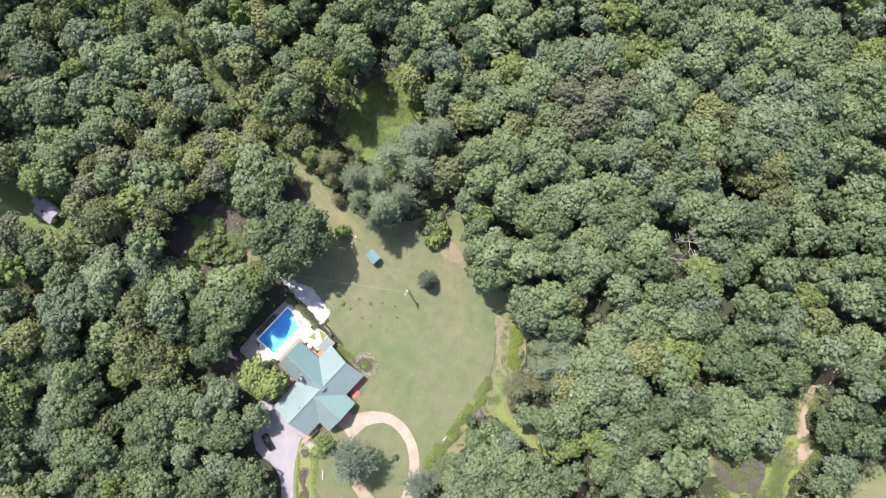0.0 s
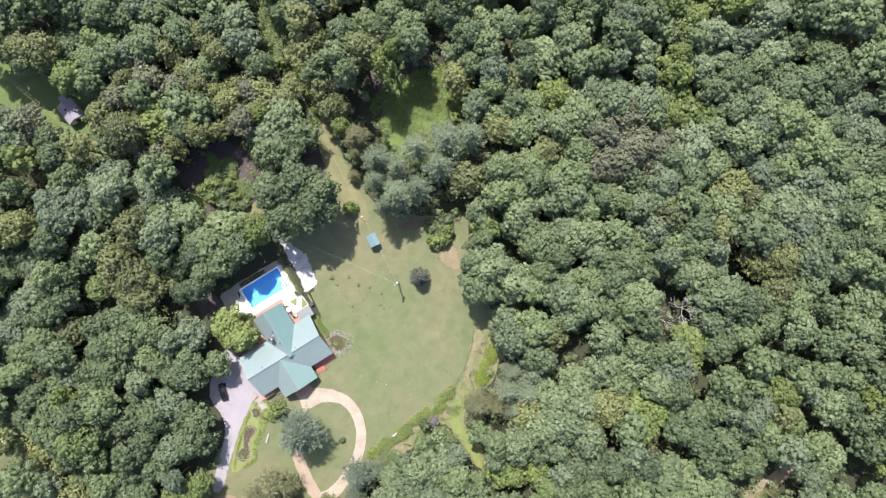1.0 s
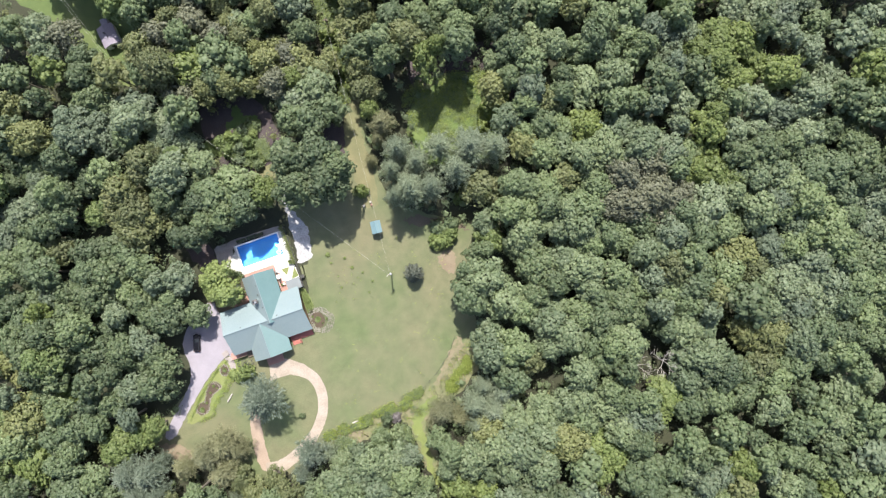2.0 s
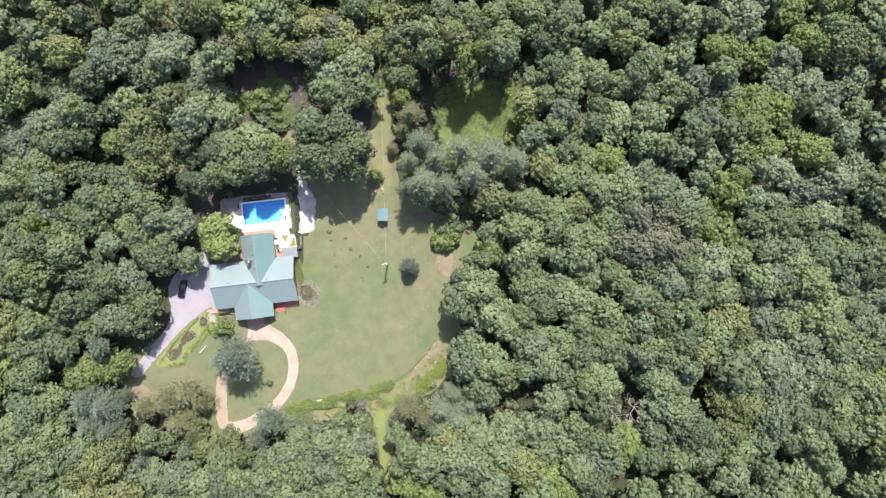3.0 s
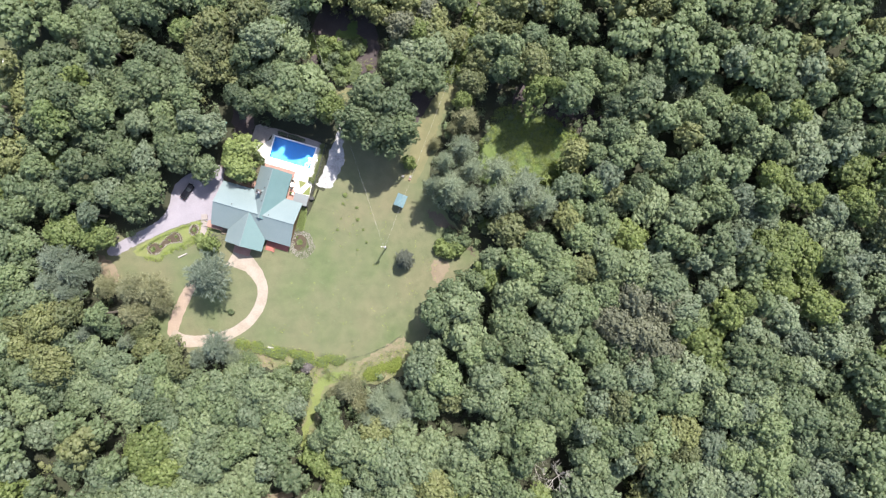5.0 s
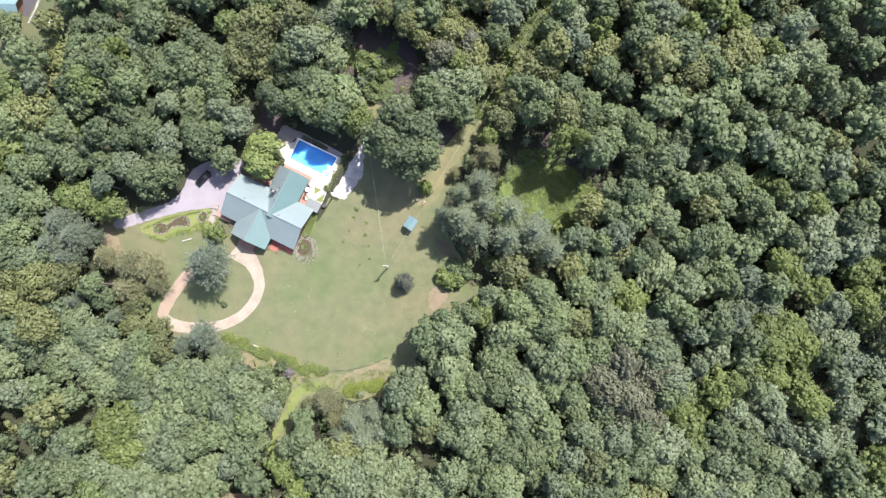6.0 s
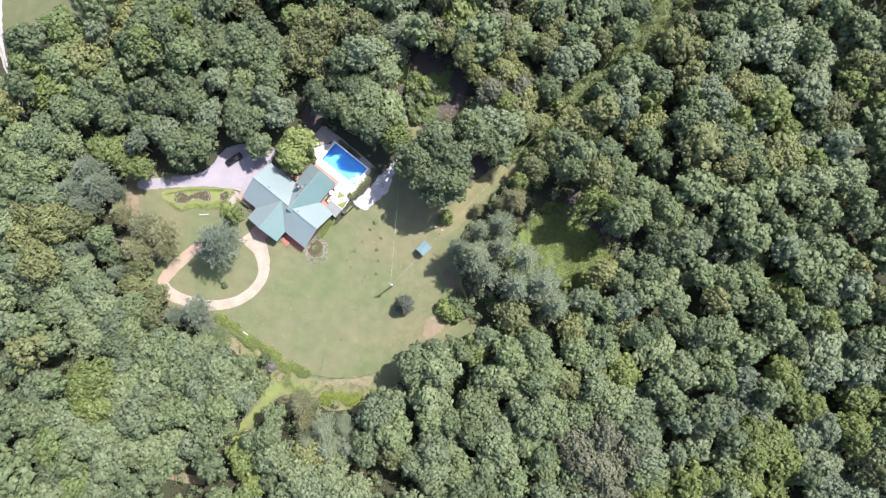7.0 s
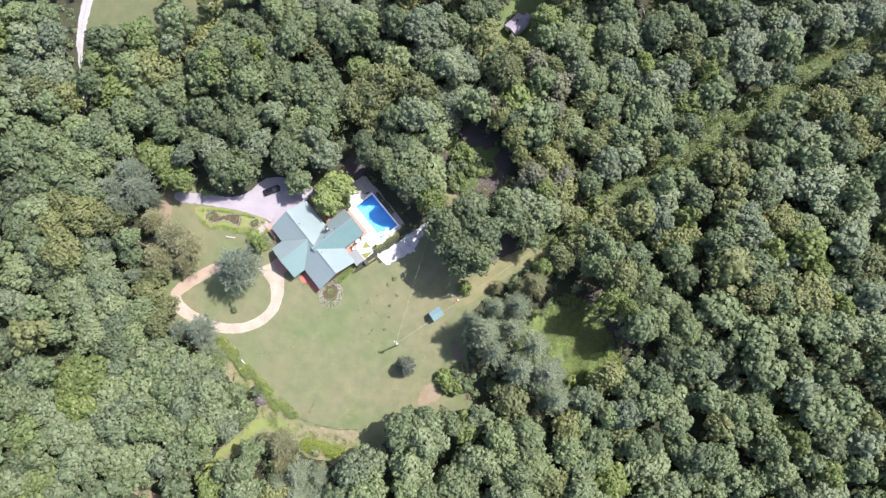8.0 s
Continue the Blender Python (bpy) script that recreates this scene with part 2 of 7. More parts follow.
# ---- mesh helpers ----
def thing(name, label, category, group="", kind="", at=(0, 0, 0), rz=0.0):
    ob = new(name)
    ob.matrix_world = pose(*at, 0, 0, rz)
    return tagged(ob, label, category, group, kind)


def part(name, bm, mat, parent=None, label="", smooth=False):
    me = bpy.data.meshes.new(name)
    bm.normal_update()
    bm.to_mesh(me)
    bm.free()
    me.materials.append(mat)
    if smooth:
        me.polygons.foreach_set("use_smooth", [True] * len(me.polygons))
    ob = new(name, me)
    ob.parent = parent
    if label:
        ob["label"] = label
    return ob


def box(bm, size, at, rz=0.0, bevel=0.0, ry=0.0, rx=0.0):
    made = bmesh.ops.create_cube(bm, size=1.0)["verts"]
    m = pose(*at, rx, ry, rz) @ Matrix.Diagonal((*size, 1))
    bmesh.ops.transform(bm, matrix=m, verts=made)
    if bevel:
        edges = list({e for v in made for e in v.link_edges})
        bmesh.ops.bevel(bm, geom=edges, offset=bevel, segments=1, affect="EDGES")


def rod(bm, a, b, r1, r2=None, sides=8):
    a, b = Vector(a), Vector(b)
    way = b - a
    m = Matrix.Translation((a + b) / 2) @ way.to_track_quat("Z", "Y").to_matrix().to_4x4()
    bmesh.ops.create_cone(bm, cap_ends=True, segments=sides, radius1=r1, radius2=r1 if r2 is None else r2, depth=way.length, matrix=m)


def made_box(*args, **more):
    bm = bmesh.new()
    box(bm, *args, **more)
    return bm


def smooth_outline(points, steps=6, jitter=0.0, seed=1):
    """A closed Catmull-Rom line through the points, a little uneven."""
    rng = random.Random(seed)
    out, n = [], len(points)
    for i in range(n):
        p0, p1, p2, p3 = (Vector(points[(i + k) % n]) for k in (-1, 0, 1, 2))
        for s in range(steps):
            t = s / steps
            q = 0.5 * (2 * p1 + (p2 - p0) * t + (2 * p0 - 5 * p1 + 4 * p2 - p3) * t * t + (3 * p1 - p0 - 3 * p2 + p3) * t ** 3)
            out.append((q.x + rng.uniform(-jitter, jitter), q.y + rng.uniform(-jitter, jitter)))
    return out


def straight_outline(points, step, jitter, seed):
    """A closed line of straight runs with a slightly frayed edge."""
    rng = random.Random(seed)
    out = []
    for (ax, ay), (bx, by) in zip(points, points[1:] + points[:1]):
        n = max(1, int(math.hypot(bx - ax, by - ay) / step))
        out += [(ax + (bx - ax) * i / n + rng.uniform(-jitter, jitter), ay + (by - ay) * i / n + rng.uniform(-jitter, jitter)) for i in range(n)]
    return out


def ground_patch(name, outline, z, mat, label, category="ground", sharp=False, jitter=0.25, seed=1, thick=0.0, straight=False):
    """A sheet of the ground's dress, lying on the sheet below it."""
    pts = outline if sharp else straight_outline(outline, 0.6, jitter, seed) if straight else smooth_outline(outline, 6, jitter, seed)
    bm = bmesh.new()
    face = bm.faces.new([bm.verts.new((x, y, z)) for x, y in pts])
    bm.normal_update()
    if face.normal.z < 0:
        face.normal_flip()
    if thick:
        low = bmesh.ops.extrude_face_region(bm, geom=[face])["geom"]
        bmesh.ops.translate(bm, vec=(0, 0, -thick), verts=[g for g in low if isinstance(g, bmesh.types.BMVert)])
        bmesh.ops.recalc_face_normals(bm, faces=bm.faces)
    bmesh.ops.triangulate(bm, faces=bm.faces)
    return tagged(part(name, bm, mat), label, category, kind="structure")


def band(name, line, widths, z, mat, label, category, jitter=0.15, seed=2):
    """A track: a strip of changing width along a smooth line."""
    rng = random.Random(seed)
    pts, ws, n = [], [], len(line)
    for i in range(n - 1):
        p0, p1, p2, p3 = (Vector(line[min(max(i + k, 0), n - 1)]) for k in (-1, 0, 1, 2))
        for s in range(8):
            t = s / 8
            pts.append(0.5 * (2 * p1 + (p2 - p0) * t + (2 * p0 - 5 * p1 + 4 * p2 - p3) * t * t + (3 * p1 - p0 - 3 * p2 + p3) * t ** 3))
            ws.append(widths[i] * (1 - t) + widths[i + 1] * t)
    pts.append(Vector(line[-1]))
    ws.append(widths[-1])
    bm = bmesh.new()
    rows = []
    for i, p in enumerate(pts):
        d = (pts[min(i + 1, len(pts) - 1)] - pts[max(i - 1, 0)]).normalized()
        side = Vector((-d.y, d.x))
        row = []
        for k in (-1, -0.5, 0, 0.5, 1):
            wob = rng.uniform(-jitter, jitter) if abs(k) == 1 else 0
            q = p + side * (ws[i] / 2 * k + wob)
            row.append(bm.verts.new((q.x, q.y, z)))
        rows.append(row)
    for a, b in zip(rows, rows[1:]):
        for k in range(4):
            bm.faces.new((a[k + 1], a[k], b[k], b[k + 1]))
    bmesh.ops.recalc_face_normals(bm, faces=bm.faces)
    return tagged(part(name, bm, mat), label, category, kind="structure")


# ---- ground ----
def make_ground():
    bm = bmesh.new()
    # one sheet to the horizon, open where the pool is sunk into it
    xs, ys = (-1600, -50.3, -39.2, 1600), (-1600, 11.6, 17.3, 1600)
    vs = [[bm.verts.new((x, y, 0)) for y in ys] for x in xs]
    for i in range(3):
        for j in range(3):
            if (i, j) != (1, 1):
                bm.faces.new((vs[i][j], vs[i + 1][j], vs[i + 1][j + 1], vs[i][j + 1]))
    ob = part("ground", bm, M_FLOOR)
    tagged(ob, "leaf-littered forest floor, canopy shade put into its dark colour", "ground", kind="structure")


make_ground()
ground_patch("lawn", [(-10.1, 43.2), (-13.7, 36.6), (-16.4, 30.1), (-19.6, 22.0), (-33.3, 23.2), (-33.9, 8.3), (-35.6, 7.4), (-36.5, 6.7), (-36.6, 0.1), (-41.5, -4.2), (-53.1, -4.2), (-61.2, -7.2), (-83.1, -19.1), (-86.7, -26.1), (-80.9, -32.0), (-70.7, -37.8), (-62.6, -43.7), (-45.8, -40.0), (-26.9, -37.8), (-12.3, -34.9), (0.9, -24.7), (2.3, -10.1), (9.6, 1.6), (2.3, 7.4), (-6.4, 14.0), (-9.3, 20.6), (-8.6, 35.2), (-5.7, 43.9)],
             0.012, M_LAWN, "pale mown lawn of the clearing, worn in places", "lawn", jitter=0.3)
ground_patch("clearing_grass", [(2.3, 34.5), (7.4, 38.8), (12.6, 42.5), (21.3, 40.3), (30.1, 36.6), (29.3, 31.5), (24.2, 22.8), (17.7, 17.7), (4.5, 20.6), (1.6, 27.9)],
             0.012, M_SHADEGRASS, "bright green rough grass in a forest gap", "grass", jitter=0.5)
# purplish ground whose colour also carries the gap's shade
ground_patch("hollow_floor", [(-47.3, 53.4), (-35.6, 53.4), (-30.5, 45.4), (-31.2, 35.2), (-41.5, 31.5), (-48.0, 42.5)],
             0.012, M_SHADEDEARTH, "purplish leaf-strewn ground in a small forest gap, shade put into its colour", "grass", jitter=0.5)
ground_patch("hollow_grass", [(-40.0, 51.5), (-38.2, 51.8), (-37.4, 49.0), (-34.8, 48.0), (-34.2, 45.6), (-37.5, 44.5), (-40.5, 46.5), (-42.8, 46.0), (-42.6, 48.2), (-40.2, 48.8)], 0.017, M_SHADEGRASS, "green grass in the small forest gap", "grass", jitter=0.4)
ground_patch("hollow_clearing", [(-49.6, 45.2), (-46.5, 45.4), (-44.6, 42.0), (-46.5, 40.6), (-49.5, 42.0)], 0.017, M_SHADEGRASS, "worn green grass beside the thicket", "grass", jitter=0.4)
ground_patch("hollow_path", [(-40.2, 34.2), (-34.2, 34.6), (-33.6, 31.4), (-39.5, 31.0)], 0.017, M_DRYGRASS, "dry tan grass at the end of the gravel path", "grass", jitter=0.4)
ground_patch("verge", [(-45.1, -36.4), (-34.9, -36.1), (-21.0, -35.2), (-11.5, -31.2), (-5.0, -26.9), (0.9, -23.2), (0.9, -30.5), (-9.3, -37.8), (-17.4, -40.7), (-18.8, -52.4), (-23.2, -52.4), (-23.2, -40.0), (-32.7, -40.7), (-42.9, -40.0)],
             0.02, M_VERGE, "strip of weedy grass beyond the old fence", "grass", jitter=0.5)
ground_patch("verge_earth", [(-3.9, -23.2), (-2.9, -25.8), (-5.7, -29.3), (-10.5, -32.4), (-13.7, -33.4), (-10.5, -29.9), (-7.2, -26.4)], 0.026, M_TANEARTH, "bare tan earth along the old fence", "earth", jitter=0.5)
ground_patch("scrub_earth", [(-42.9, -37.8), (-38.5, -37.5), (-34.5, -38.3), (-34.2, -40.2), (-39.3, -41.3), (-42.2, -39.9)], 0.026, M_TANEARTH, "bare tan earth behind the fence", "earth", jitter=0.5)
ground_patch("bare_patch", [(-1.8, -2.2), (1.8, -1.5), (2.3, -4.2), (0.6, -7.4), (-1.5, -6.0)], 0.02, M_DIRT, "bare reddish earth patch on the lawn edge", "earth", jitter=0.3)
ground_patch("worn_earth", [(-85.6, -25.0), (-81.6, -25.8), (-78.6, -29.1), (-79.4, -31.7), (-83.1, -29.8)], 0.02, M_DIRT, "reddish bare earth under the trees", "earth", jitter=0.4)
ground_patch("garden_floor", [(-56.4, 13.9), (-53.9, 12.1), (-51.7, 9.8), (-51.8, 2.8), (-59.9, 2.8), (-61.6, 5.7), (-59.0, 13.0)], 0.02, M_LITTER, "brown planted earth beside the house", "garden", jitter=0.3)
# the lane's tree shade is painted as dark purplish earth
ground_patch("woods_lane", [(-62.6, 20.6), (-57.2, 20.6), (-56.4, 15.5), (-60.2, 14.7)], 0.02, M_SHADEDEARTH, "bare earth with tree shade put into its purplish colour", "earth", jitter=0.4)
ground_patch("edge_earth", [(-7.2, 9.6), (-4.7, 10.1), (2.3, 6.9), (6.4, 3.9), (7.4, 1.6), (2.3, 4.8), (-4.7, 7.7)], 0.017, M_LITTER, "brown leaf-strewn earth below the trees", "earth", jitter=0.7)
# these two patches paint the woods' shade onto reddish earth
ground_patch("clearing_floor", [(6.0, 47.0), (12.0, 49.0), (22.0, 48.0), (31.0, 45.0), (33.0, 36.0), (29.0, 30.0), (20.0, 33.0), (8.0, 38.0)], 0.006, M_SHADEDEARTH, "reddish leaf-strewn earth under the trees, shade put into its dark colour", "earth", jitter=0.5)
ground_patch("track_litter", [(-22.0, 38.5), (-16.0, 39.5), (-12.5, 36.0), (-13.0, 30.0), (-17.0, 28.5), (-21.5, 31.0)], 0.006, M_SHADEDEARTH, "reddish leaf-strewn earth beside the track, shade put into its dark colour", "earth", jitter=0.5)
band("north_track", [(-8.3, 45.1), (-10.2, 41.0), (-12.1, 35.9), (-13.0, 30.1), (-13.1, 22.8), (-13.7, 15.5)], [2.0, 3.8, 4.4, 5.0, 5.3, 2.9], 0.017, M_DRYGRASS, "dry tan mown grass track between the woods", "track", 0.35)
band("loop_track", [(-52.4, -15.2), (-47.0, -16.8), (-43.2, -20.0), (-41.8, -23.9), (-42.5, -28.8), (-45.1, -33.1), (-49.5, -36.9), (-54.3, -39.1), (-58.3, -40.0), (-61.6, -39.0)], [6.4, 3.8, 2.8, 2.6, 2.6, 2.6, 2.8, 2.9, 3.2, 2.3], 0.03, M_TRACK, "tan gravel drive looping round a grass island", "driveway", 0.08)
band("earth_track", [(-59.6, -40.2), (-61.5, -38.4), (-61.6, -34.9), (-61.0, -30.5), (-60.2, -26.1), (-59.0, -22.5)], [2.0, 2.9, 3.1, 2.9, 2.6, 1.5], 0.026, M_PINKEARTH, "reddish earth track closing the loop", "driveway")
band("grass_track", [(-20.6, -58.5), (-21.3, -52.4), (-21.0, -45.1), (-20.3, -40.0), (-13.7, -36.4)], [1.4, 1.8, 2.2, 2.6, 2.3], 0.026, M_WEED, "mown grass track leading into the woods", "track", 0.5)
ground_patch("garden_grass", [(-58.3, -9.3), (-62.6, -9.1), (-68.8, -13.1), (-74.6, -18.1), (-77.2, -21.5), (-74.8, -22.3), (-70.7, -21.8), (-67.0, -18.5), (-63.4, -15.2), (-59.7, -13.0)], 0.02, M_WEED, "yellow-green grass between drive and flower beds", "grass", jitter=0.3)
ground_patch("driveway", [(-60.2, 3.8), (-59.7, -7.4), (-62.6, -8.8), (-65.8, -10.7), (-68.8, -12.8), (-74.6, -17.8), (-78.0, -20.9), (-81.5, -24.1), (-83.8, -23.2), (-79.4, -18.3), (-75.0, -14.2), (-71.8, -9.3), (-71.5, -2.0), (-68.0, 2.3), (-63.4, 5.3), (-61.0, 5.7)], 0.03, M_DRIVE, "grey gravel driveway with tree shade on it", "driveway", jitter=0.2)
ground_patch("gravel_path", [(-35.0, 27.0), (-33.9, 27.0), (-33.8, 24.5), (-33.4, 22.0), (-32.6, 19.6), (-31.6, 17.8), (-31.3, 15.5), (-31.9, 12.5), (-32.1, 10.6), (-32.5, 8.3), (-34.6, 7.8), (-36.5, 8.2), (-36.0, 11.0), (-35.7, 14.0), (-35.7, 17.5), (-35.0, 21.0), (-35.2, 24.5)], 0.03, M_WHITE, "white gravel path beside the hedge", "path", jitter=0.28, straight=True)

# ---- house ----
def metal_slope(name, corners, parent, seam=0.6, mat=None):
    """One roof plane of sheet metal, 0.12 thick, with raised seams running down it. Corners: ridge a, ridge b, eave b, eave a."""
    a, b, c, d = (Vector(p) for p in corners)
    up = (b - a).cross(d - a).normalized()
    if up.z < 0:
        up = -up
    n = max(2, round((b - a).length / seam))
    w = 0.022 / (b - a).length
    cuts = [(0.0, 0.0)]
    for i in range(1, n):
        f = i / n
        cuts += [(f - w, 0.0), (f - w / 2, 0.012), (f + w / 2, 0.012), (f + w, 0.0)]
    cuts.append((1.0, 0.0))
    bm = bmesh.new()
    rows = []
    for f, lift in cuts:
        p, q = a.lerp(b, f), d.lerp(c, f)
        rows.append([bm.verts.new(v) for v in (p + up * lift, q + up * lift, q - up * 0.12, p - up * 0.12)])
    for r, s in zip(rows, rows[1:]):
        for i in range(4):
            j = (i + 1) % 4
            bm.faces.new((r[i], r[j], s[j], s[i]))
    bm.faces.new(rows[0])
    bm.faces.new(rows[-1][::-1])
    bmesh.ops.recalc_face_normals(bm, faces=bm.faces)
    return part(name, bm, mat or M_ROOF, parent)


def gable_wall(bm, x0, x1, y0, y1, eave, ridge, axis):
    """A closed wing with a gabled top; axis: the ridge's direction."""
    ends = []
    for s in (0, 1):
        if axis == "x":
            x = (x0, x1)[s]
            pts = [(x, y0, 0), (x, y1, 0), (x, y1, eave), (x, (y0 + y1) / 2, ridge), (x, y0, eave)]
        else:
            y = (y0, y1)[s]
            pts = [(x0, y, 0), (x1, y, 0), (x1, y, eave), ((x0 + x1) / 2, y, ridge), (x0, y, eave)]
        ends.append([bm.verts.new(p) for p in pts])
    bm.faces.new(ends[0])
    bm.faces.new(ends[1][::-1])
    for i in range(5):
        j = (i + 1) % 5
        bm.faces.new((ends[0][j], ends[0][i], ends[1][i], ends[1][j]))
    bmesh.ops.recalc_face_normals(bm, faces=bm.faces)


def make_house():
    house = thing("house", "log house under a cross-gabled pale green metal roof", "house")
    EAVE, RIDGE = 3.0, 6.3
    xw, xe, yn, ys = -58.9, -37.9, 2.5, -9.0        # long wing
    sx0, sx1, sy = -54.3, -44.5, -12.2              # wing to the south
    nx0, nx1, ny = -50.8, -42.45, 8.85              # wing to the north
    NRIDGE = RIDGE + 0.5                            # the wing to the north rides over the long ridge
    yr, sr, nr = (yn + ys) / 2, (sx0 + sx1) / 2, (nx0 + nx1) / 2
    for box_, axis in (((xw + 0.6, xe - 0.6, ys + 0.6, yn - 0.6), "x"), ((sx0 + 0.6, sx1 - 0.6, sy + 0.7, yr), "y"), ((nx0 + 0.5, nx1 - 0.5, yr, ny - 0.6), "y")):
        bm = bmesh.new()
        gable_wall(bm, *box_, EAVE - 0.25, RIDGE - 0.3, axis)
        part("wall", bm, M_LOG, house, "brown log wall")
    # long wing
    metal_slope("roof", [(xw, yr, RIDGE), (xe, yr, RIDGE), (xe, yn, EAVE), (xw, yn, EAVE)], house)
    metal_slope("roof", [(xw, yr, RIDGE), (xe, yr, RIDGE), (xe, ys, EAVE), (xw, ys, EAVE)], house)
    # south wing
    metal_slope("roof", [(sr, yr + 0.1, RIDGE), (sr, sy, RIDGE), (sx0, sy, EAVE), (sx0, yr, EAVE)], house)
    # east slope: its slightly dimmer tone is painted shading
    metal_slope("roof", [(sr, yr + 0.1, RIDGE), (sr, sy, RIDGE), (sx1, sy, EAVE), (sx1, yr, EAVE)], house, mat=M_ROOFHALFSHADE)["label"] = "sheet metal slope, slight shade put into its teal"
    # north wing
    metal_slope("roof", [(nr, ny, NRIDGE), (nr, yr - 0.8, NRIDGE), (nx0, yr - 0.8, EAVE), (nx0, ny, EAVE)], house)
    # east slope: the darkest copy, shade painted in by colour
    metal_slope("roof", [(nr, ny, NRIDGE), (nr, yr - 0.8, NRIDGE), (nx1, yr - 0.8, EAVE), (nx1, ny, EAVE)], house, mat=M_ROOFSHADE)["label"] = "sheet metal slope, deeper shade put into its teal"
    for a, b in (((xw, yr, RIDGE + 0.05), (xe, yr, RIDGE + 0.05)), ((sr, yr, RIDGE + 0.05), (sr, sy, RIDGE + 0.05)), ((nr, yr - 0.8, NRIDGE + 0.05), (nr, ny, NRIDGE + 0.05))):
        bm = bmesh.new()
        rod(bm, a, b, 0.11, sides=6)
        part("ridge_cap", bm, M_ROOF, house)
    # the small gable that closes the north wing above the long ridge
    bm = bmesh.new()
    ends = [[bm.verts.new((nr + u, yr - v, NRIDGE - 0.14 + w)) for u, w in ((0, 0), (1.7, -1.55), (-1.7, -1.55))] for v in (0.66, 0.5)]
    bm.faces.new(ends[0])
    bm.faces.new(ends[1][::-1])
    for i in range(3):
        bm.faces.new((ends[0][i], ends[1][i], ends[1][(i + 1) % 3], ends[0][(i + 1) % 3]))
    bmesh.ops.recalc_face_normals(bm, faces=bm.faces)
    part("gable", bm, M_LOG, house, "small dark gable above the long ridge")
    # flue with its cap, and the small vents
    cx, cy = -48.5, 2.2
    bm = bmesh.new()
    box(bm, (1.0, 1.0, 2.6), (cx, cy, 5.6), bevel=0.04)
    flue = part("chimney", bm, M_CHIMNEY, house, "dark masonry chimney with a capped flue")
    bm = bmesh.new()
    box(bm, (1.2, 1.2, 0.12), (cx, cy, 6.95), bevel=0.03)
    part("chimney_cap", bm, M_CHIMNEY, flue)
    for u, v in ((-0.25, 0.2), (0.28, -0.15)):
        bm = bmesh.new()
        rod(bm, (cx + u, cy + v, 7.0), (cx + u, cy + v, 7.5), 0.15, sides=12)
        rod(bm, (cx + u, cy + v, 7.46), (cx + u, cy + v, 7.58), 0.24, 0.08, sides=12)
        part("flue_cap", bm, M_DARK if u < 0 else M_METAL, flue)
    bm = bmesh.new()
    box(bm, (0.9, 0.5, 0.4), (cx + 0.75, cy + 0.5, 5.75), rz=25)
    part("cricket", bm, M_ROOF, flue)
    for x, y in ((-47.4, 3.6), (-47.2, 0.2), (-54.2, -2.6), (-44.6, -2.7), (-47.0, 5.9)):
        z = 5.4 if x in (-54.2, -44.6) else 5.7
        bm = bmesh.new()
        rod(bm, (x, y, z - 0.8), (x, y, z + 0.7), 0.1, sides=8)
        rod(bm, (x, y, z + 0.6), (x, y, z + 0.75), 0.16, sides=8)
        part("vent_pipe", bm, M_DARK, house)
    # the last deck's darker brown stands in for shade by the south wing
    for x0, x1, y0, y1, mat, lab in ((-50.6, -42.6, 8.0, 9.75, M_BRICK, "red-stained porch along the north gable"), (-44.6, -38.7, -10.5, -8.4, M_RED, "red porch under the south eave"), (-60.6, -56.5, -10.0, -8.3, M_BRICK, "faded red timber porch"), (-56.5, -54.2, -10.7, -8.3, M_TIMBER, "porch deck, darker brown in place of shade beside the wing")):
        bm = bmesh.new()
        n = int((x1 - x0) / 0.3)
        for i in range(n):
            w = (x1 - x0) / n
            box(bm, (w - 0.02, y1 - y0, 0.06), (x0 + w * (i + 0.5), (y0 + y1) / 2, 0.42))
        box(bm, (x1 - x0 - 0.1, y1 - y0 - 0.1, 0.36), ((x0 + x1) / 2, (y0 + y1) / 2, 0.2))
        part("porch_deck", bm, mat, house, lab)
    # steps with a rail below the red porch
    bm = bmesh.new()
    for i in range(3):
        box(bm, (2.4, 0.35, 0.14), (-43.3, -10.75 - 0.33 * i, 0.34 - 0.12 * i))
    steps = part("steps", bm, M_RED, house, "red wooden steps")
    for x in (-44.4, -42.2):
        bm = bmesh.new()
        rod(bm, (x, -10.7, 0.0), (x, -10.7, 1.22), 0.05)
        rod(bm, (x, -11.7, 0.0), (x, -11.7, 1.0), 0.05)
        rod(bm, (x, -10.6, 1.25), (x, -11.8, 0.95), 0.05)
        part("handrail", bm, M_TIMBER, steps)
    bm = bmesh.new()
    for i in range(11):
        rod(bm, (-60.5 + 0.4 * i, -10.0, 0.45), (-60.5 + 0.4 * i, -10.0, 1.4), 0.04)
    rod(bm, (-60.6, -10.0, 1.4), (-56.4, -10.0, 1.4), 0.06)
    part("porch_rail", bm, M_TIMBER, house)
    # grey lean-to beside the terrace
    bm = bmesh.new()
    box(bm, (3.4, 2.3, 2.0), (-39.0, 3.3, 1.0))
    part("lean_to_wall", bm, M_LOG, house)
    metal_slope("lean_to_roof", [(-40.6, 4.7, 2.7), (-40.6, 2.0, 2.7), (-37.0, 2.0, 2.25), (-37.0, 4.7, 2.25)], house, 0.5, M_LEANROOF)


make_house()


# ---- pool and terrace ----
PX0, PX1, PY0, PY1 = -50.2, -39.3, 11.7, 17.2


